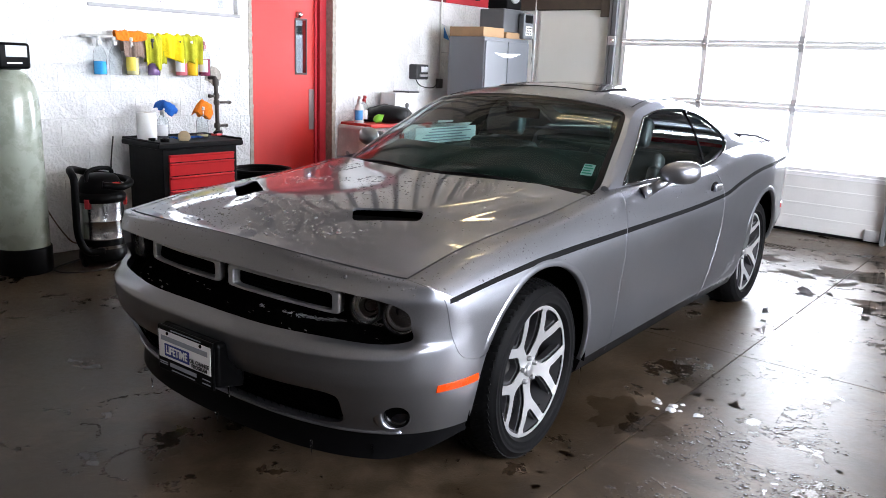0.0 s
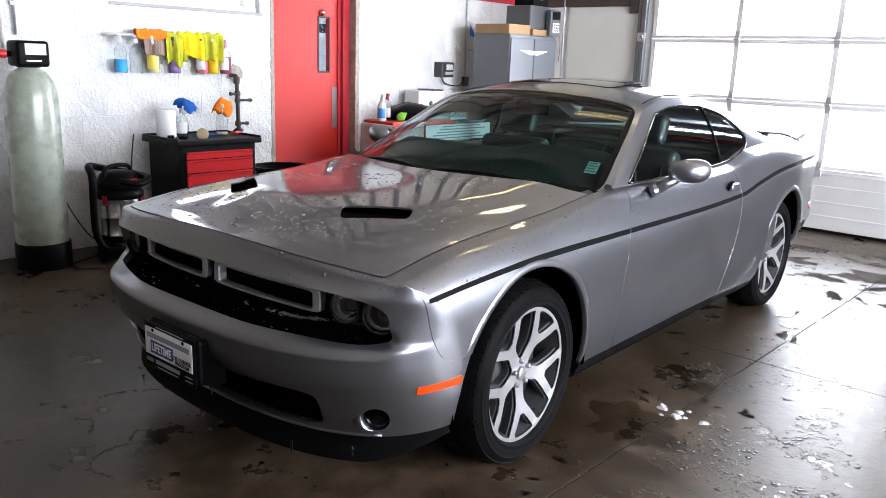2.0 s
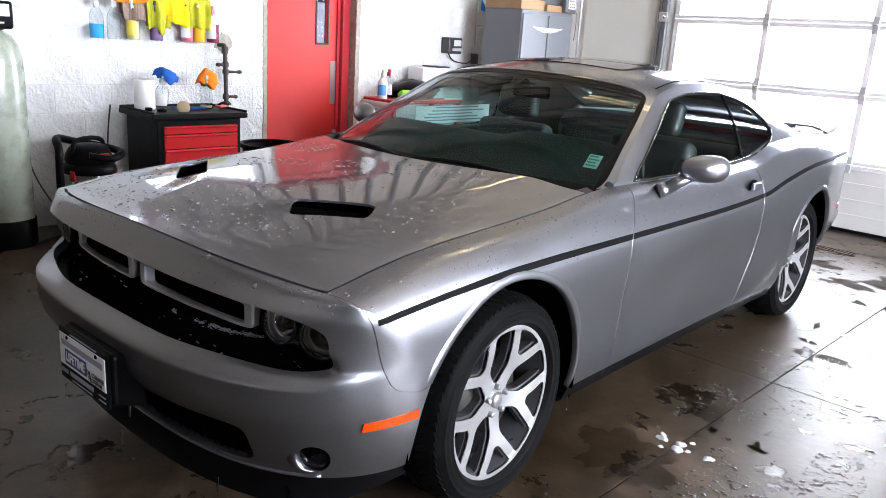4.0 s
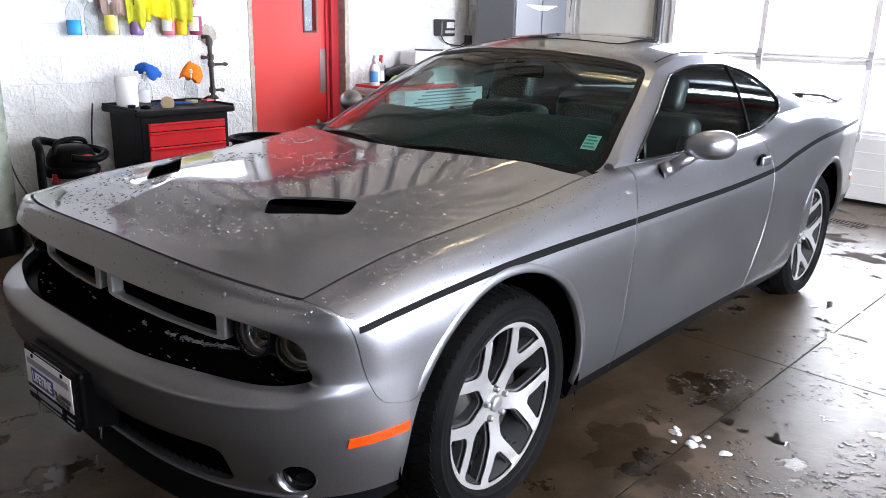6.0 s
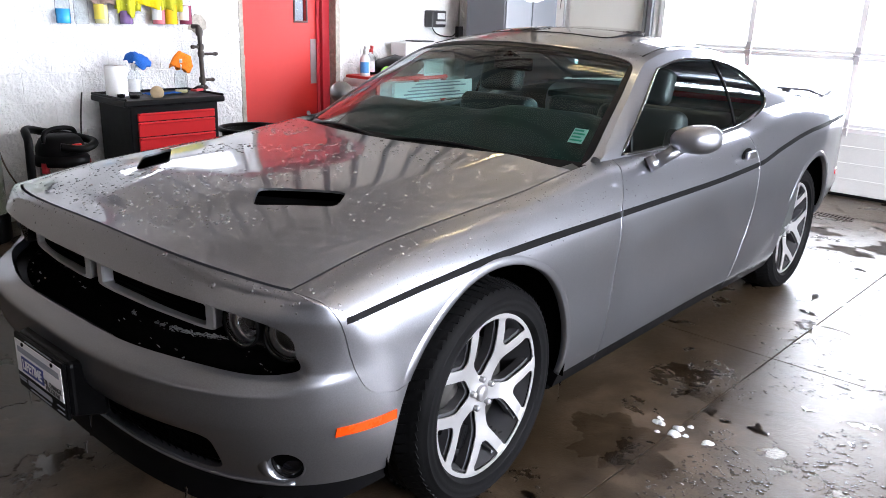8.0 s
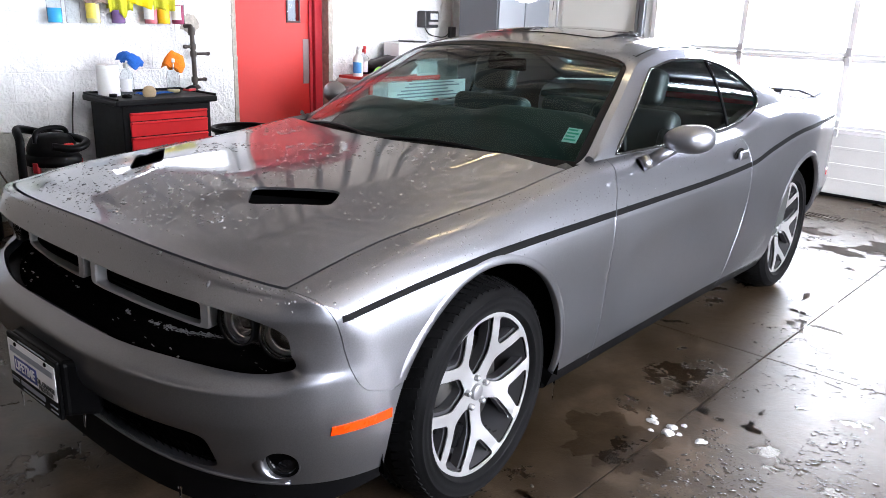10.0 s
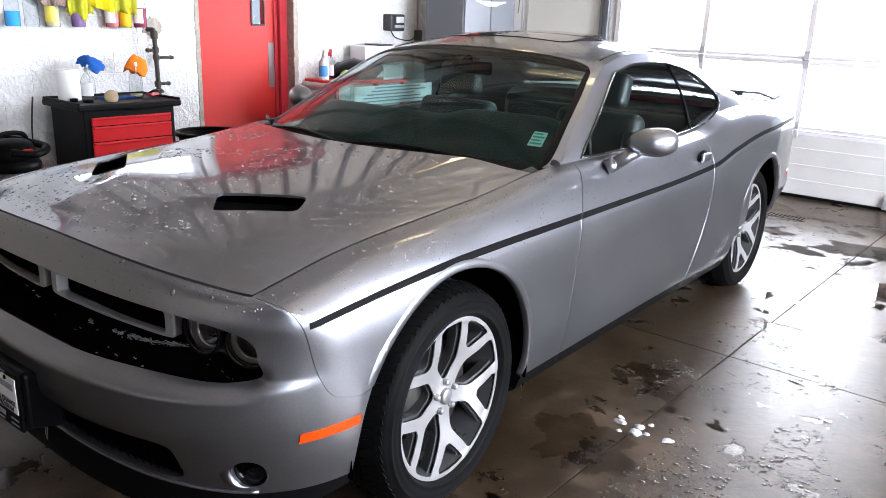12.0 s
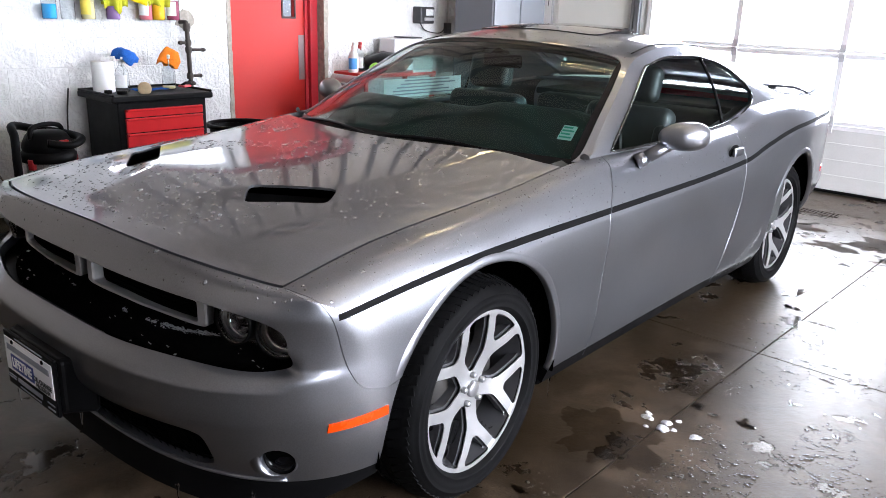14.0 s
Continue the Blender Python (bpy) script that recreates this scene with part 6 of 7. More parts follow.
def spray_bottle(label, m, liquid, level, sticker=None, trigger=TRIG_W, group="spray bottles on the rail", clear=True, h=0.20, body_m=None):
    """A trigger bottle, its foot at z = 0."""
    b = thing("spray_bottle", label, "spray bottle", m, group=group)
    part("bottle", turned([(0.0, 0.0), (0.043, 0.0), (0.047, 0.006), (0.047, h * 0.62), (0.040, h * 0.75), (0.020, h * 0.90), (0.015, h * 0.95), (0.015, h)], None, 24), body_m or (CLEARP_M if clear else TRIG_W), b)
    if level > 0:
        part("liquid", turned([(0.0, 0.003), (0.042, 0.003), (0.045, 0.008), (0.045, h * level), (0.0, h * level)], None, 20), liquid, b)
    if sticker:
        bm = bmesh.new()
        n, rows = 10, []
        for i in range(n + 1):
            a = radians(-75 + 110 * i / n)
            rows.append([bm.verts.new((0.0482 * math.cos(a), 0.0482 * math.sin(a), zz)) for zz in (h * 0.14, h * 0.58)])
        for p_, q_ in zip(rows, rows[1:]):
            bm.faces.new((p_[0], q_[0], q_[1], p_[1])).smooth = True
        part("sticker", bm, sticker, b, "printed sticker")
    t = part("trigger_head", boxed(-0.012, 0.05, -0.012, 0.012, h + 0.02, h + 0.05, 0.006, 2), trigger, b)
    part("collar", turned([(0.019, h - 0.012), (0.019, h + 0.016), (0.012, h + 0.024)], None, 18), trigger, t)
    part("trigger", tube([(0.035, 0, h + 0.025), (0.045, 0, h + 0.0), (0.036, 0, h - 0.025)], 0.005, 6), trigger, t)
    part("nozzle", tube([(0.048, 0, h + 0.036), (0.066, 0, h + 0.036)], 0.008, 8), trigger, t)
    return b


def liquid(name, c):
    return mat(name, c, 0.15, var=0.05)


BLUE_L, YEL_L, PUR_L, PINK_L, GOLD_L = liquid("blue_liquid", (0.05, 0.38, 0.75)), liquid("straw_liquid", (0.62, 0.55, 0.30)), liquid("purple_liquid", (0.24, 0.14, 0.32)), liquid("pink_liquid", (0.65, 0.18, 0.20)), liquid("yellow_liquid", (0.85, 0.50, 0.02))
BERRY_L = liquid("berry_liquid", (0.28, 0.05, 0.10))
LAB_Y, LAB_W, LAB_B = mat("yellow_label", (0.75, 0.6, 0.08), 0.5), mat("white_label", (0.7, 0.7, 0.72), 0.5), mat("blue_label", (0.05, 0.25, 0.6), 0.5)
rail = thing("bottle_rail", "white pipe rail on the wall holding spray bottles", "rail", rp(WALL_U + 0.085, 0))
part("pipe", tube([(0, 0.50, 1.635), (0, 1.53, 1.630)], 0.012, 12), PVC_M, rail)
for v in (0.515, 1.00, 1.515):
    part("bracket", tube([(-0.085, v, 1.633), (0.0, v, 1.633)], 0.010, 8), PVC_M, rail)
RACK = ((0.600, BLUE_L, 0.42, None, TRIG_W, "clear spray bottle half full of blue liquid"), (0.725, BLUE_L, 0.0, None, TRIG_W, "empty clear spray bottle"),
        (0.865, YEL_L, 0.55, LAB_Y, TRIG_W, "spray bottle of straw-coloured cleaner with a yellow label"), (1.045, PUR_L, 0.40, None, TRIG_K, "spray bottle of purple cleaner"),
        (1.295, PINK_L, 0.50, LAB_W, TRIG_K, "spray bottle of pink cleaner with a white label"), (1.395, GOLD_L, 0.60, None, TRIG_W, "spray bottle of yellow cleaner"))
for v, lq, lv, st, tr_, lab in RACK:
    spray_bottle(lab, rp(WALL_U + 0.10, v, 1.352, -35), lq, lv, st, tr_, h=0.235)
spray_bottle("pink-topped bottle of dark berry cleaner with a white label", rp(WALL_U + 0.10, 1.515, 1.352, -35), BERRY_L, 0.6, LAB_W, mat("pink_trigger", (0.45, 0.2, 0.24), 0.4), h=0.235)


def cloth(name, label, path_uv, width, drop_f, material, m, drop_b=0.10, folds=5, seed=1):
    """A towel hung over a rail that runs along y: it falls by drop_f in front and drop_b behind."""
    b = thing(name, label, "towel", m, group="towels")
    nv, nu = 30, 22
    vs_, fs_ = [], []
    total = drop_f + drop_b + 0.05
    for i in range(nv + 1):
        y = width * (i / nv - 0.5)
        fold = 0.016 * math.sin(folds * math.pi * i / nv + seed) + 0.016 * noise.noise(Vector((i * 0.4, seed * 3.1, 0)))
        hem = 0.22 * drop_f * noise.noise(Vector((i * 0.085, seed * 7.7, 4)))
        for j in range(nu + 1):
            s = j / nu * total - drop_b
            if s < 0:
                x, z = -0.016, s
            elif s < 0.05:
                a = math.pi * (1 - s / 0.05)
                x, z = 0.016 * math.cos(a), 0.016 * math.sin(a)
            else:
                x, z = 0.016, -(s - 0.05)
            f = min(1, abs(z) * 12)
            x += (fold * f * (1 if s > 0 else -0.3)) + 0.006 * noise.noise(Vector((i * 0.5, j * 0.5, seed)))
            pinch = 1 - 0.10 * f * abs(z) / max(0.05, drop_f)
            vs_.append(Vector((x, y * pinch, z + (hem * max(0, s) / drop_f if s > 0 else 0) + (0.022 * noise.noise(Vector((i * 0.3, 0.5, seed * 5))) if abs(z) < 0.03 else 0) + 0.003 * noise.noise(Vector((i * 0.3, j * 0.3, seed * 2))))))
    for i in range(nv):
        for j in range(nu):
            a = i * (nu + 1) + j
            fs_.append((a, a + nu + 1, a + nu + 2, a + 1))
    ob = part("fabric", mesh_of("fabric", vs_, fs_, material), None, b)
    sol = ob.modifiers.new("thickness", "SOLIDIFY")
    sol.thickness = 0.004
    return b


def terry(name, c):
    return mat(name, c, 0.95, var=0.18, scale=18, fine=300, bump=0.6, dist=0.004, spec=0.1)


T_YEL, T_LIME, T_OR, T_BLUE, T_BROWN = terry("yellow_terry", (0.80, 0.62, 0.015)), terry("lime_terry", (0.42, 0.42, 0.03)), terry("orange_terry", (0.78, 0.20, 0.02)), terry("blue_terry", (0.02, 0.10, 0.38)), terry("soiled_cloth", (0.28, 0.20, 0.17))
HANG = ((0.845, 0.26, 0.050, T_OR, "orange microfibre towel folded over the rail", 0.05, 2, 1), (0.885, 0.22, 0.17, T_BROWN, "soiled brown patterned cloth over the rail", 0.12, 3, 2),
        (1.055, 0.20, 0.225, T_LIME, "lime green towel hanging over the rail", 0.2, 3, 3), (1.20, 0.25, 0.185, T_YEL, "bright yellow towel hanging over the rail", 0.15, 4, 4), (1.37, 0.22, 0.205, T_LIME, "lime green towel bunched over the rail", 0.2, 5, 5))
for v, w, dfr, mm, lab, dbk, fo, sd in HANG:
    cloth("towel", lab, None, w, dfr, mm, rp(WALL_U + (0.118 if sd != 2 else 0.100), v, 1.655 + (0.012 if sd == 1 else 0)), dbk, fo, sd)

# iron pipe with taps
IRON_M = mat("rusty_iron", (0.05, 0.04, 0.035), 0.55, 0.5, var=0.4, scale=30, bump=0.3)
tap = thing("standpipe", "dark iron standpipe with side taps coming out of the wall", "pipe", rp(0, 0))
PU = WALL_U + 0.085
part("riser", tube(curve_pts([(WALL_U - 0.02, 1.625, 1.335), (PU - 0.02, 1.625, 1.338), (PU, 1.63, 1.31), (PU, 1.635, 1.1), (PU, 1.64, 0.84)], 6), 0.018, 12), IRON_M, tap)
part("elbow", turned([(0.026, -0.03), (0.028, 0.0), (0.026, 0.03)], Matrix.Translation((PU, 1.63, 1.30)), 16), IRON_M, tap)
for z, dv in ((1.185, -0.085), (1.13, 0.14), (0.93, 0.10)):
    br = part("branch", tube([(PU, 1.635, z), (PU + 0.01, 1.635 + dv, z)], 0.011, 10), IRON_M, tap)
    part("fitting", turned([(0.024, -0.022), (0.027, 0.0), (0.024, 0.022)], Matrix.Translation((PU, 1.635, z)), 14), IRON_M, br)
    part("nut", turned([(0.017, -0.01), (0.018, 0.0), (0.017, 0.01)], Matrix.Translation((PU + 0.008, 1.635 + dv * 0.85, z)) @ FACE, 6), IRON_M, br)
part("foot", turned([(0.0, 0.0), (0.04, 0.0), (0.04, 0.012), (0.022, 0.03)], Matrix.Translation((PU, 1.64, 0.862)), 18), IRON_M, tap)

# clutter on the tool chest
spray_bottle("white-capped clear spray bottle on the tool chest", rp(-3.16, 0.945, 0.870, -20), BLUE_L, 0.0, LAB_W, TRIG_W, "bottles on the tool chest")
spray_bottle("clear spray bottle under an orange cloth", rp(-3.16, 1.30, 0.870, -20), YEL_L, 0.12, None, TRIG_W, "bottles on the tool chest")


def draped(label, m, material, r, drop, seed):
    """A cloth thrown over a bottle's head."""
    b = thing("cleaning_cloth", label, "cloth", m, group="cloths on the bottles")
    vs_, fs_ = [], []
    na, nr = 28, 12
    for j in range(nr + 1):
        q = j / nr
        for i in range(na):
            a = 2 * math.pi * i / na
            out = 0.02 + r * min(1, q * 1.5) * (1 + 0.45 * math.cos(a - 1.4) + 0.25 * math.sin(3 * a + seed) + 0.2 * noise.noise(Vector((math.cos(a) * 2, math.sin(a) * 2, seed))))
            fall = max(0, q - 0.35) * drop * (1.2 + 0.9 * noise.noise(Vector((math.cos(a) * 1.3, math.sin(a) * 1.3, seed + 9))))
            vs_.append(Vector((out * math.cos(a) * 0.8, out * math.sin(a) * 1.15, -fall + 0.012 * noise.noise(Vector((i * 0.6, j * 0.6, seed))) + 0.012 * (1 - q))))
    for j in range(nr):
        for i in range(na):
            fs_.append((j * na + i, j * na + (i + 1) % na, (j + 1) * na + (i + 1) % na, (j + 1) * na + i))
    fs_.append(tuple(range(na))[::-1])
    ob = part("fabric", mesh_of("fabric", vs_, fs_, material), None, b)
    sol = ob.modifiers.new("thickness", "SOLIDIFY")
    sol.thickness = 0.004
    return b


draped("blue microfibre cloth thrown over a spray bottle", rp(-3.155, 0.975, 1.146) @ pose(0, 0, 0, -20, 8, 0), T_BLUE, 0.052, 0.08, 2.0)
draped("orange microfibre cloth thrown over a spray bottle", rp(-3.155, 1.320, 1.146) @ pose(0, 0, 0, -26, 10, 0), T_OR, 0.044, 0.13, 5.0)
pad = thing("polishing_pad", "round tan polishing pad lying on its edge", "pad", rp(-2.98, 1.015, 0.890))
part("foam", turned([(0.0, 0.016), (0.04, 0.014), (0.046, 0.008), (0.046, -0.012), (0.0, -0.014)], pose(0, 0, 0.012, 0, 75, -25), 28), mat("tan_foam", (0.42, 0.32, 0.20), 0.9, var=0.2, bump=0.4), pad)
rag = thing("rag", "blue rag lying on the tool chest", "cloth", rp(-3.10, 1.12, 0.872))
bm = bmesh.new()
bmesh.ops.create_grid(bm, x_segments=16, y_segments=22, size=1)
for v in bm.verts:
    x, y = v.co.x, v.co.y
    k = 1 + 0.3 * noise.noise(Vector((x * 2, y * 2, 3)))
    v.co = Vector((0.06 * x * k, 0.13 * y * k, 0.010 + 0.014 * abs(noise.noise(Vector((x * 2.5, y * 3.5, 8)))) - 0.004 * max(abs(x), abs(y)) ** 4))
for f in bm.faces:
    f.smooth = True
part("fabric", bm, T_BLUE, rag)
cp = thing("spring_clamp", "red-handled clamp beside the pipe foot", "clamp", rp(-3.08, 1.385, 0.886, 20))
part("jaw", boxed(-0.03, 0.03, -0.045, 0.035, 0.0, 0.018, 0.006, 2), mat("red_plastic", (0.5, 0.03, 0.03), 0.35), cp)
part("grip", tube([(0, -0.04, 0.018), (0.01, 0.0, 0.034), (0, 0.05, 0.026), (-0.01, 0.075, 0.03)], 0.009, 8), BLACKP_M, cp)
for u, v, r in ((-3.08, 0.80, 0.026), (-3.00, 0.86, 0.035)):
    t = thing("tape_ring", "black ring of tape on the tool chest", "tape", rp(u, v, 0.870), group="tape rings")
    part("ring", turned([(r * 0.6, 0.0), (r, 0.0), (r, 0.022), (r * 0.6, 0.022), (r * 0.6, 0.0)], None, 24), BLACKP_M, t)

# black bin beside the door
bin_ = thing("waste_bin", "black round waste bin with a flat rim", "bin", rp(-3.14, 1.88))
part("drum", turned([(0.0, 0.01), (0.20, 0.01), (0.205, 0.0), (0.235, 0.54), (0.24, 0.55)], None, 36), BLACKP_M, bin_)
part("rim", turned([(0.235, 0.545), (0.262, 0.545), (0.266, 0.560), (0.258, 0.575), (0.238, 0.575), (0.228, 0.56)], None, 40), BLACKP_M, bin_)

# ---- beyond the door ----
cart = thing("utility_cart", "red utility cart with a cluttered top against the wall", "cart", rp(0, 0))
part("top", boxed(-3.50, -3.06, 3.16, 4.10, 0.875, 0.915, 0.01, 2), RED_M, cart)
part("shelf", boxed(-3.48, -3.08, 3.18, 4.08, 0.22, 0.25, 0.01, 2), RED_M, cart)
for u in (-3.47, -3.09):
    for v in (3.19, 4.07):
        part("leg", boxed(u - 0.02, u + 0.02, v - 0.02, v + 0.02, 0.0, 0.874, 0.004, 1), RED_M, cart)
spray_bottle("white spray bottle with a blue label on the cart", rp(-3.28, 3.21, 0.915, -30), BLUE_L, 0.0, LAB_B, TRIG_W, "bottles on the cart", clear=False, h=0.22)
spray_bottle("clear spray bottle with a red trigger on the cart", rp(-3.34, 3.34, 0.915, -30), PINK_L, 0.0, LAB_W, TRIG_R, "bottles on the cart", h=0.22)
gl = thing("glove", "bright green work glove on the cart", "glove", rp(-3.17, 3.40, 0.918))
b = lump((0, 0, 0.05), 0.062, 0.8)
for v in b.verts:
    v.co += Vector((0.02, 0.03, 0.03)) * noise.noise(v.co * 22)
part("fabric", b, mat("green_fabric", (0.25, 0.70, 0.06), 0.7, var=0.1), gl, smooth=True)
bag = thing("tool_bag", "black soft tool bag on the cart", "bag", rp(-3.22, 3.58, 0.915))
b = lump((0, 0, 0.085), 0.225, 0.46)
for v in b.verts:
    v.co += Vector((0.03, 0.05, 0.050)) * noise.noise(v.co * 11) + Vector((0.012, 0.012, 0.022)) * noise.noise(v.co * 31)
for v in b.verts:
    v.co.z = max(0.0, v.co.z)
part("body", b, mat("black_nylon", (0.006, 0.006, 0.007), 0.45, bump=0.5, spec=0.2), bag, smooth=True)
part("strap", tube(curve_pts([(0.10, -0.14, 0.09), (0.15, -0.05, 0.13), (0.15, 0.06, 0.12), (0.10, 0.15, 0.08)], 8), 0.010, 8), BLACKP_M, bag)
disp = thing("towel_dispenser", "white box towel dispenser with a round badge", "dispenser", rp(-3.30, 3.86, 0.915))
part("box", boxed(-0.12, 0.10, -0.20, 0.16, 0.0, 0.30, 0.012, 2), mat("white_enamel", (0.62, 0.62, 0.63), 0.35, var=0.04), disp)
part("badge", turned([(0.0, 0.004), (0.028, 0.003), (0.03, 0.0)], Matrix.Translation((0.101, -0.02, 0.17)) @ pose(0, 0, 0, 0, 90, 0), 24), TRIG_K, disp)
part("lid", boxed(-0.125, 0.11, 0.0, 0.165, 0.302, 0.315, 0.004, 1), TRIG_K, disp)
bg = thing("plastic_sheet", "crumpled grey plastic sheet hanging down the cart's end", "plastic sheet", rp(-3.27, 3.128, 0.62, -90))
b = bmesh.new()
bmesh.ops.create_grid(b, x_segments=26, y_segments=34, size=1)
for v in b.verts:
    z, y = v.co.x * 0.27, v.co.y * 0.23
    v.co = Vector((0.018 * math.sin(19 * y + 2 * z) * (0.3 - z) + 0.045 * noise.noise(Vector((y * 7, z * 5, 2))) * (0.30 - z) / 0.5 + (0.0 if z < 0.25 else -0.03 * (z - 0.25) / 0.02), y, z + 0.03 * noise.noise(Vector((y * 6, 0, 4))) * (0.27 - z)))
part("film", b, mat("grey_film", (0.45, 0.44, 0.44), 0.25, var=0.2, bump=0.5), bg, smooth=True)

clock_box = thing("time_recorder", "dark grey wall-mounted time recorder with a lit window", "wall box", rp(WALL_U, 4.33, 1.350))
part("case", boxed(0.0, 0.12, -0.12, 0.085, 0.0, 0.165, 0.014, 2), mat("charcoal_plastic", (0.03, 0.03, 0.033), 0.4), clock_box)
part("window", boxed(0.118, 0.124, -0.045, 0.065, 0.08, 0.14, 0.004, 1), mat("pale_dial", (0.55, 0.56, 0.58), 0.3), clock_box)
part("slot", boxed(0.10, 0.135, -0.07, 0.075, 0.03, 0.06, 0.006, 1), mat("pale_shelf", (0.35, 0.35, 0.36), 0.4), clock_box)
part("cable", tube(curve_pts([(0.05, -0.05, 0.0), (0.04, 0.02, -0.06), (0.03, 0.15, -0.09), (0.03, 0.28, -0.09), (0.03, 0.36, -0.03)], 8), 0.006, 6), ORC_M, clock_box)
cd = thing("conduit", "thin white conduit with boxes beside the time recorder", "pipe", rp(WALL_U + 0.02, 4.72), group="pipes up the wall")
part("tube", tube([(0, 0, 1.30), (0, 0, CEIL - 0.2)], 0.012, 10), PVC_M, cd)
part("outlet_box", boxed(-0.02, 0.03, -0.04, 0.04, 1.25, 1.36, 0.006, 1), TRIG_K, cd)
part("branch", tube([(0, 0, 1.66), (0, 0.16, 1.66)], 0.007, 8), GALV_M, cd)
part("branch", tube([(0, 0, 1.98), (0, 0.10, 1.95)], 0.006, 8), GALV_M, cd)
pen = thing("pennant", "small blue triangular pennant taped to the wall", "pennant", rp(WALL_U + 0.012, 4.83, 1.86))
bm = bmesh.new()
q = [bm.verts.new(c) for c in ((0, -0.045, 0.085), (0, 0.06, -0.06), (0, -0.045, -0.04))]
f = bm.faces.new(q)
r_ = bmesh.ops.extrude_face_region(bm, geom=[f])
for v in r_["geom"]:
    if isinstance(v, bmesh.types.BMVert):
        v.co.x += 0.003
bmesh.ops.recalc_face_normals(bm, faces=bm.faces)
part("cloth", bm, mat("blue_vinyl", (0.01, 0.16, 0.55), 0.5), pen)

# steel cabinet and what stands on it
CAB_M = mat("grey_cabinet_paint", (0.10, 0.108, 0.122), 0.42, var=0.06, scale=3)
cab = thing("storage_cabinet", "grey two-door steel storage cabinet with a winged emblem", "cabinet", rp(0, 0))
KU0, KU1, KV0, KV1 = -3.15, -2.66, 4.44, 5.28
part("body", boxed(KU0, KU1, KV0, KV1, 0.0, 1.83, 0.006, 1), CAB_M, cab)
for v0, v1 in ((KV0 + 0.01, (KV0 + KV1) / 2 - 0.007), ((KV0 + KV1) / 2 + 0.007, KV1 - 0.01)):
    dd = part("door", boxed(KU1 + 0.001, KU1 + 0.018, v0, v1, 0.06, 1.79, 0.004, 1), CAB_M, cab)
part("handle", boxed(KU1 + 0.018, KU1 + 0.045, 4.83, 4.855, 0.95, 1.10, 0.006, 2), CHROME_M, cab)
WING_M = mat("white_emblem", (0.75, 0.75, 0.77), 0.35, var=0.04)
bm = bmesh.new()
zc, vc = 1.645, 4.855
for sg in (1, -1):
    for k, (l, t, dz) in enumerate(((0.25, 0.016, 0.012), (0.19, 0.014, -0.005), (0.12, 0.014, -0.020))):
        q = [(vc + sg * 0.03, zc + dz + t / 2), (vc + sg * l, zc + dz + t / 2 + 0.006), (vc + sg * (l - 0.02), zc + dz), (vc + sg * 0.03, zc + dz - t / 2)]
        lo = [bm.verts.new((KU1 + 0.019, a, b)) for a, b in q]
        hi = [bm.verts.new((KU1 + 0.022, a, b)) for a, b in q]
        bm.faces.new(hi)
        for i in range(4):
            bm.faces.new((lo[i], lo[(i + 1) % 4], hi[(i + 1) % 4], hi[i]))
box(bm, KU1 + 0.019, KU1 + 0.023, vc - 0.035, vc + 0.035, zc - 0.022, zc + 0.020)
bmesh.ops.recalc_face_normals(bm, faces=bm.faces)
part("emblem", bm, WING_M, cab, "white winged emblem")
cb = thing("cardboard_box", "flat brown cardboard box on the cabinet", "cardboard box", rp(-2.94, 4.72, 1.83))
part("carton", boxed(-0.20, 0.26, -0.28, 0.10, 0.0, 0.10, 0.003, 1), CARD_M, cb)
cb2 = thing("cardboard_box", "open cardboard tray on the cabinet", "cardboard box", rp(-2.86, 5.05, 1.83))
part("carton", boxed(-0.18, 0.19, -0.20, 0.18, 0.0, 0.065, 0.003, 1), CARD_M, cb2)
gb = thing("metal_case", "grey metal case on the cardboard tray", "case", rp(-2.88, 5.02, 1.896))
part("shell", boxed(-0.16, 0.17, -0.18, 0.20, 0.0, 0.25, 0.012, 2), mat("slate_paint", (0.06, 0.063, 0.07), 0.4), gb)
rd = thing("radio", "silver and black portable radio with a keypad", "radio", rp(-2.66, 5.19, 1.865))
part("case", boxed(-0.035, 0.045, -0.085, 0.105, -0.03, 0.25, 0.02, 3), mat("dark_silver_plastic", (0.10, 0.105, 0.115), 0.35, 0.4), rd)
part("dark_top", boxed(-0.03, 0.048, -0.07, 0.09, 0.14, 0.235, 0.012, 2), BLACKP_M, rd)
part("keypad", boxed(0.044, 0.050, -0.05, 0.07, 0.01, 0.11, 0.003, 1), PRINT_W, rd)
for i in range(3):
    for j in range(3):
        part("key", boxed(0.049, 0.054, -0.04 + 0.035 * i, -0.015 + 0.035 * i, 0.02 + 0.03 * j, 0.038 + 0.03 * j, 0.002, 1), TRIG_K, rd)
part("aerial_cable", tube(curve_pts([(0.05, 0.09, -0.02), (0.055, 0.10, -0.15), (0.05, 0.09, -0.30)], 6), 0.004, 6), ORC_M, rd)
spk = thing("loudspeaker", "black loudspeaker with a round cone on the metal case", "loudspeaker", rp(-2.86, 5.02, 2.147))
part("cabinet", boxed(-0.12, 0.14, -0.12, 0.16, 0.0, 0.36, 0.012, 2), BLACKP_M, spk)
part("cone", turned([(0.0, -0.012), (0.03, -0.006), (0.075, 0.012), (0.088, 0.014), (0.09, 0.0)], Matrix.Translation((0.142, 0.02, 0.15)) @ pose(0, 0, 0, 0, 90, 0), 32), mat("grey_cone", (0.16, 0.16, 0.17), 0.5), spk)

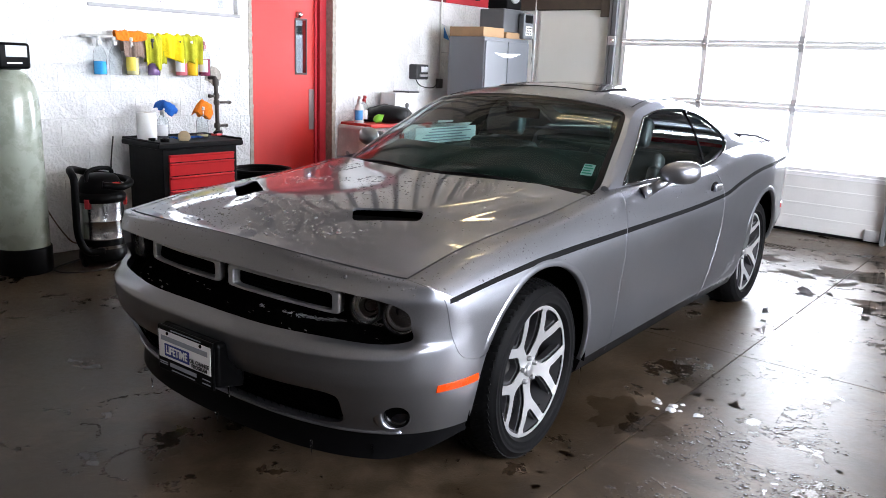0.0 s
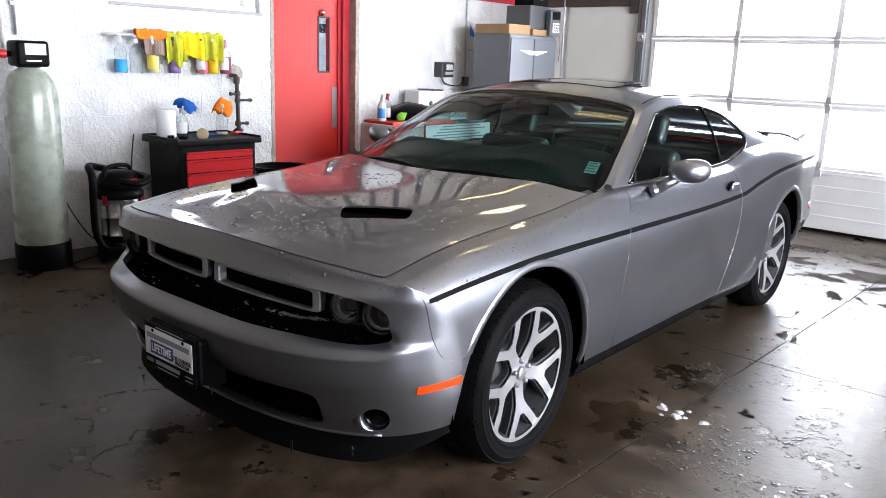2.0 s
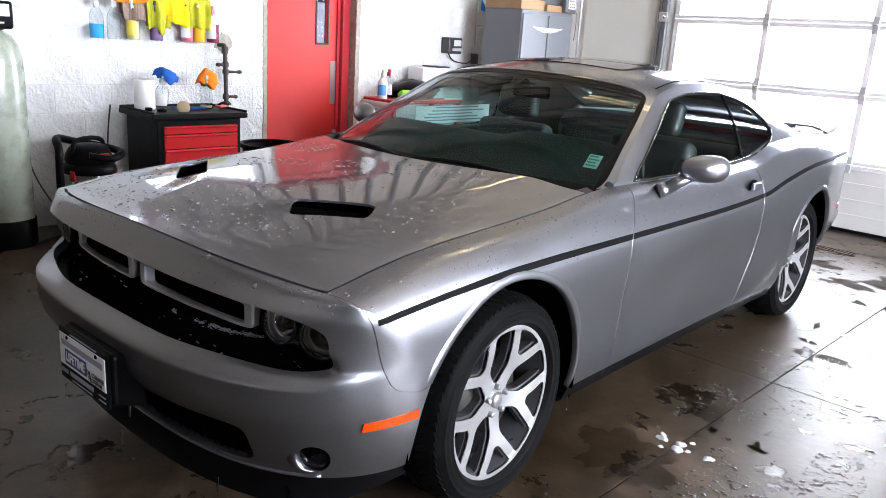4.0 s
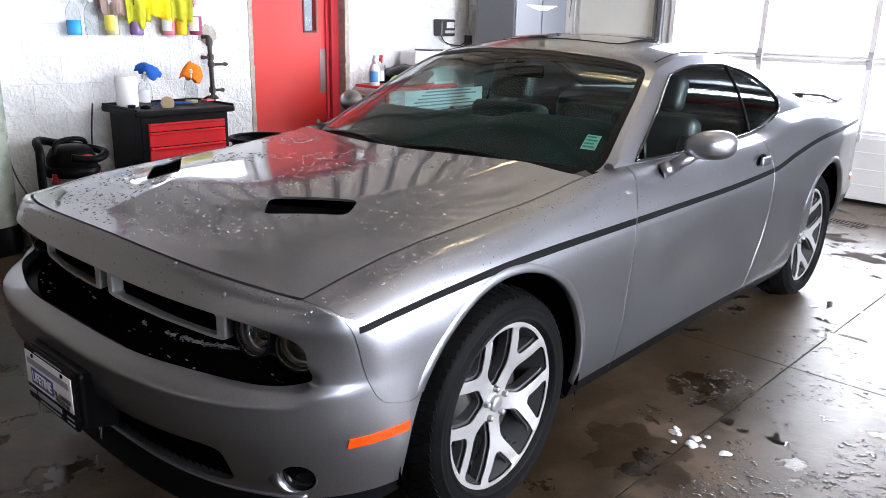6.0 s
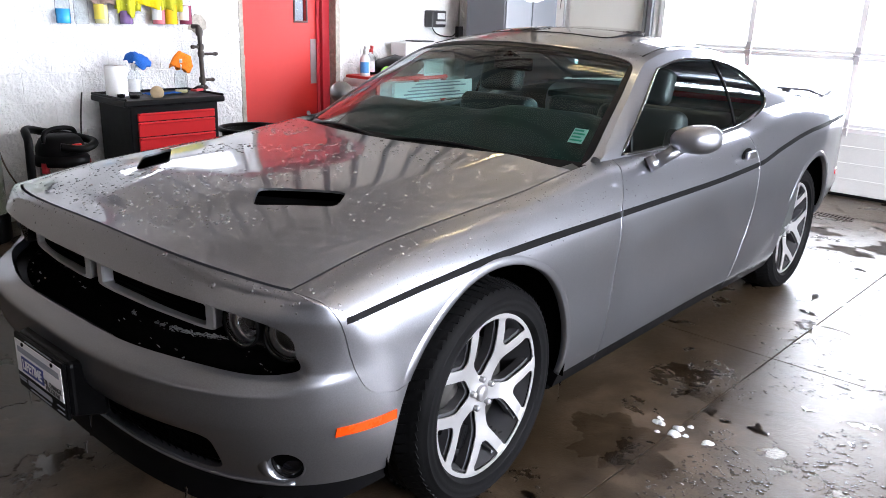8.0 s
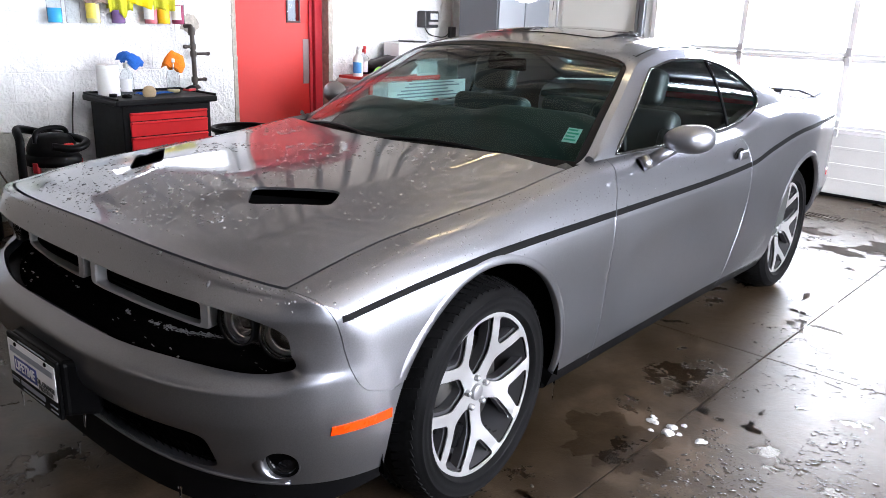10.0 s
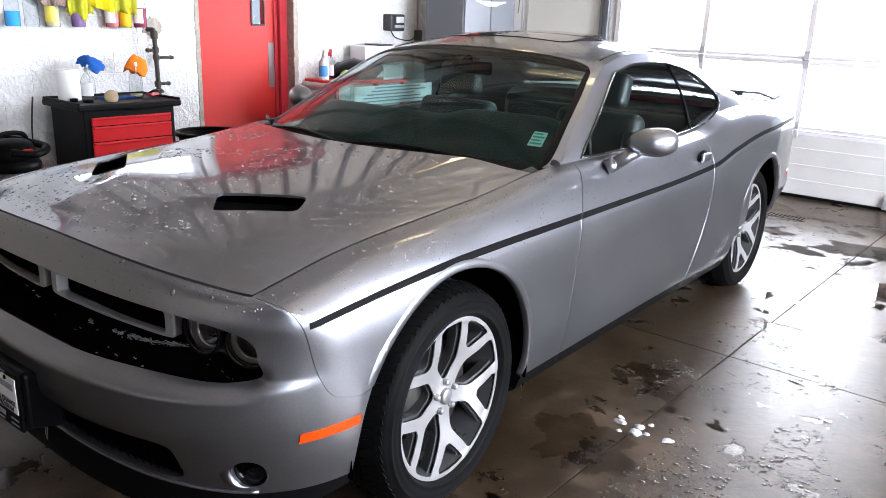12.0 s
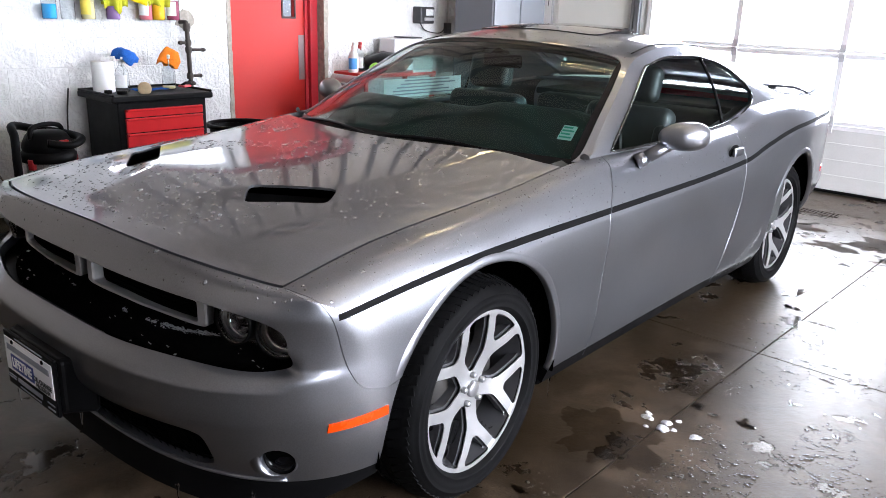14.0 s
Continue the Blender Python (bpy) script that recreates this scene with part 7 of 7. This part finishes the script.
# ---- on the floor ----
GRATE_M = mat("rusted_grate", (0.07, 0.055, 0.045), 0.6, 0.6, var=0.3, scale=30)
gr = thing("floor_drain", "narrow rusty slotted drain grate set in the floor", "floor drain", rp(0, 0))
# flat black sheet on the floor: the dark between the slats is only colour
part("trough", boxed(-0.75, 0.555, 4.985, 5.115, 0.0005, 0.002), DARK_M, gr)
for v in (4.985, 5.107):
    part("edge", boxed(-0.75, 0.555, v, v + 0.008, 0.001, 0.006), GRATE_M, gr)
for k in range(44):
    u = -0.74 + k * 0.03
    part("slat", boxed(u, u + 0.014, 4.993, 5.107, 0.0015, 0.005), GRATE_M, gr)

rng2 = random.Random(11)
for k in range(11):
    a, d = rng2.uniform(0, 6.28), rng2.uniform(0.0, 0.13)
    r = rng2.uniform(0.007, 0.017)
    bm = lump((0, 0, r * 0.3), r, 0.5)
    for _ in range(3):
        q = rng2.uniform(0, 6.28)
        extra = bpy.data.meshes.new("bit")
        b2 = lump((r * 1.1 * math.cos(q), r * 0.9 * math.sin(q), r * 0.15), r * rng2.uniform(0.4, 0.8), 0.45)
        b2.to_mesh(extra)
        b2.free()
        bm.from_mesh(extra)
        bpy.data.meshes.remove(extra)
    for v in bm.verts:
        v.co += Vector((1, 1, 0.5)) * (r * 0.22 * noise.noise(v.co * (2.2 / r)))
    ob = part("ice_lump", bm, ICE_M, smooth=True)
    ob.location = (1.19 + d * math.cos(a), 0.86 + d * 0.8 * math.sin(a), 0.0)
    tagged(ob, "lump of melting snow on the wet concrete", "snow", group="snow lumps on the floor")
BEADF_M = mat("melt_water_bead", (0.035, 0.028, 0.022), 0.10, var=0.3, scale=200, spec=0.4)
wet = []
for k in range(13500):
    if k < 7600:
        x, y = rng2.gauss(1.70, 0.42), rng2.gauss(0.65, 0.7)
    elif k < 11400:
        x, y = rng2.uniform(0.95, 2.4), rng2.gauss(0.2, 0.9)
    else:
        x, y = rng2.uniform(0.3, 2.5), rng2.uniform(1.8, 5.4)
    if (x < 1.02 and y < 3.6) or noise.noise(Vector((x * 3.1, y * 3.1, 5))) < 0.02:
        continue
    wet.append((Vector((x, y, 0.0)), Vector((0.25 * rng2.gauss(0, 1), 0.25 * rng2.gauss(0, 1), 3)), min(0.011, 0.0024 * math.exp(rng2.gauss(0.2, 0.6)))))
for k in range(70):
    wet.append((Vector((rng2.gauss(0.35, 0.5), rng2.gauss(-1.35, 0.2), 0.0)), Vector((0, 0, 1)), min(0.012, 0.0032 * math.exp(rng2.gauss(0.2, 0.6)))))
vs, fs = drops(wet)
ws = part("water_beads", mesh_of("water_beads", [Vector((v.x, v.y, max(0, v.z) * 0.7)) for v in vs], fs, BEADF_M))
tagged(ws, "scattered beads of melt water and slush on the concrete", "water", kind="stuff")

# thin films of standing water with uneven edges
FILM_M = glass("water_film", (0.72, 0.69, 0.65), 0.03, 1.28)
PUDDLES = ((1.08, 0.63, 0.19, 0.21, 1), (1.14, 1.25, 0.10, 0.08, 3), (1.45, 4.35, 0.42, 0.20, 5), (0.95, 4.05, 0.16, 0.10, 6),
           (1.75, 3.55, 0.25, 0.10, 9), (0.6, 4.45, 0.2, 0.10, 12), (1.30, 2.35, 0.14, 0.07, 13))
for x, y, a, b, k in PUDDLES:
    bm = bmesh.new()
    rim = []
    for i in range(240):
        t = 2 * math.pi * i / 240
        q = Vector((math.cos(t), math.sin(t), 0))
        w = 1 + 0.55 * noise.noise(q * 1.3 + Vector((k * 7.3, 0, 0))) + 0.30 * noise.noise(q * 3.1 + Vector((0, k * 3.7, 0))) + 0.16 * noise.noise(q * 8 + Vector((0, 0, k))) + 0.08 * noise.noise(q * 21 + Vector((0, k, 0)))
        rim.append(bm.verts.new((x + a * w * q.x, y + b * w * q.y, 0.0012)))
    bm.faces.new(rim)
    ob = part("puddle", bm, FILM_M)
    ob.visible_shadow = False
    tagged(ob, "shallow puddle of melt water on the concrete", "puddle", group="puddles on the floor")

# bright threads of water along the edges of the damp patches
rims = bmesh.new()
for ctrl in (((-0.78, -0.85), (-0.75, -0.74), (-0.65, -0.59)), ((-0.284, -0.985), (-0.291, -1.037), (-0.281, -1.095), (-0.218, -1.165), (-0.126, -1.16), (-0.09, -1.14)),
             ((-0.644, -1.023), (-0.583, -0.982), (-0.475, -1.036)), ((-0.30, -0.96), (-0.36, -0.90), (-0.33, -0.84))):
    line = curve_pts([Vector((x, y, 0.0)) for x, y in ctrl], 26)
    i = 0
    while i < len(line) - 2:
        n = rng2.randint(2, 7)
        run = [p + Vector((rng2.gauss(0, 0.006), rng2.gauss(0, 0.006), 0.001)) for p in line[i:i + n]]
        if len(run) > 1:
            tube(run, [0.0028 * rng2.uniform(0.5, 1.2) for _ in run], 6, bm=rims)
        i += n + rng2.randint(0, 3)
ws = part("water_threads", rims, BEADF_M, smooth=True)
tagged(ws, "thin glinting edges of melt water on the concrete", "water", kind="stuff")

# small wet patches with ragged outlines
verts, faces = [], []
for k in range(620):
    if k < 200:
        x, y, r = rng2.gauss(1.45, 0.36), rng2.gauss(0.95, 0.6), 0.006 * math.exp(rng2.gauss(0.2, 0.6))
    else:
        x, y, r = rng2.uniform(0.2, 2.5), rng2.uniform(2.4, 5.5), 0.020 * math.exp(rng2.gauss(0.2, 0.6))
    if (x < 1.0 and y < 3.5) or noise.noise(Vector((x * 1.7, y * 1.7, 9))) < -0.05:
        continue
    r, turn, st = min(r, 0.075), rng2.uniform(0, 6.28), rng2.uniform(1.0, 2.4)
    i0, n = len(verts), 22
    for i in range(n):
        t = 2 * math.pi * i / n
        q = Vector((math.cos(t), math.sin(t), k * 1.7))
        w = r * (1 + 0.45 * noise.noise(q * 1.3) + 0.3 * noise.noise(q * 3.1))
        a, b = w * math.cos(t) * st, w * math.sin(t) / st ** 0.5
        verts.append(Vector((x + a * math.cos(turn) - b * math.sin(turn), y + a * math.sin(turn) + b * math.cos(turn), 0.0016 + 0.00001 * k / 10)))
    faces.append(tuple(range(i0, i0 + n)))
wp_ = part("wet_patches", mesh_of("wet_patches", verts, faces, glass("thin_water", (0.86, 0.84, 0.81), 0.02, 1.24), smooth=False))
tagged(wp_, "small ragged patches of standing water on the concrete", "water", kind="stuff")

# ---- fluorescent fittings ----
TUBE_M = glow("fluorescent_tube", (1.0, 0.80, 0.42), 16.0)
FIX_M = mat("fixture_white", (0.7, 0.7, 0.68), 0.4)
for u, v, ang in LAMPS:
    fx = thing("ceiling_light", "twin fluorescent ceiling fitting", "ceiling light", rp(u, v, CEIL - 0.30, ang), group="fluorescent fittings")
    part("housing", boxed(-0.62, 0.62, -0.12, 0.12, 0.05, 0.12, 0.01, 1), FIX_M, fx)
    for x in (-0.5, 0.5):
        part("hanger", tube([(x, 0, 0.118), (x, 0, 0.299)], 0.006, 6), GALV_M, fx)
    for dy in (-0.06, 0.06):
        part("tube", tube([(-0.6, dy, 0.02), (0.6, dy, 0.02)], 0.014, 10), TUBE_M, fx, "lit fluorescent tube")

# ---- wall blocks, last ----
BW, BH = 0.406, 0.203
halves = {}


def block_mesh(w, h):
    k = (round(w, 3), round(h, 3))
    if k not in halves:
        b = boxed(-0.03, 0.0, -w / 2 + 0.0012, w / 2 - 0.0012, -h / 2 + 0.0012, h / 2 - 0.0012, 0.003, 1)
        me = bpy.data.meshes.new("block")
        b.to_mesh(me)
        b.free()
        me.materials.append(BLOCK_M)
        halves[k] = me
    return halves[k]


def cut(a0, a1, holes):
    """The stretches of a0..a1 left between the holes."""
    out = [(a0, a1)]
    for h0, h1 in holes:
        out = [q for s0, s1 in out for q in ((s0, min(s1, h0)), (max(s0, h1), s1)) if q[1] - q[0] > 0.02]
    return out


rngb = random.Random(3)
for row in range(14):
    z0, z1 = row * BH, (row + 1) * BH
    holes = []
    if z0 < DOOR_Z:
        holes.append((DOOR_V0 - 0.004, DOOR_V1 + 0.004))
    v = WHITE_END_V
    while v < BACK_V:
        for a, b in cut(v, min(v + (BW / 2 if row % 2 and v == WHITE_END_V else BW), BACK_V), holes):
            zz = [(z0, z1)]
            if b > WIN_V0 and a < WIN_V1 and z1 > WIN_Z0 and z0 < WIN_Z1:
                zz = [(z0, WIN_Z0)] if z0 < WIN_Z0 - 0.02 else []
                if a < WIN_V0 - 0.02:
                    ob = part("block", block_mesh(WIN_V0 - a, z1 - z0), None, wall_west)
                    ob.location = (WALL_U + rngb.uniform(-0.0025, 0.0), (a + WIN_V0) / 2, (z0 + z1) / 2)
                    a = WIN_V0
                if b > WIN_V1 + 0.02:
                    ob = part("block", block_mesh(b - WIN_V1, z1 - z0), None, wall_west)
                    ob.location = (WALL_U + rngb.uniform(-0.0025, 0.0), (b + WIN_V1) / 2, (z0 + z1) / 2)
                    b = WIN_V1
            for q0, q1 in zz:
                ob = part("block", block_mesh(b - a, q1 - q0), None, wall_west)
                ob.location = (WALL_U + rngb.uniform(-0.0025, 0.0), (a + b) / 2, (q0 + q1) / 2)
        v += BW / 2 if row % 2 and v == WHITE_END_V else BW
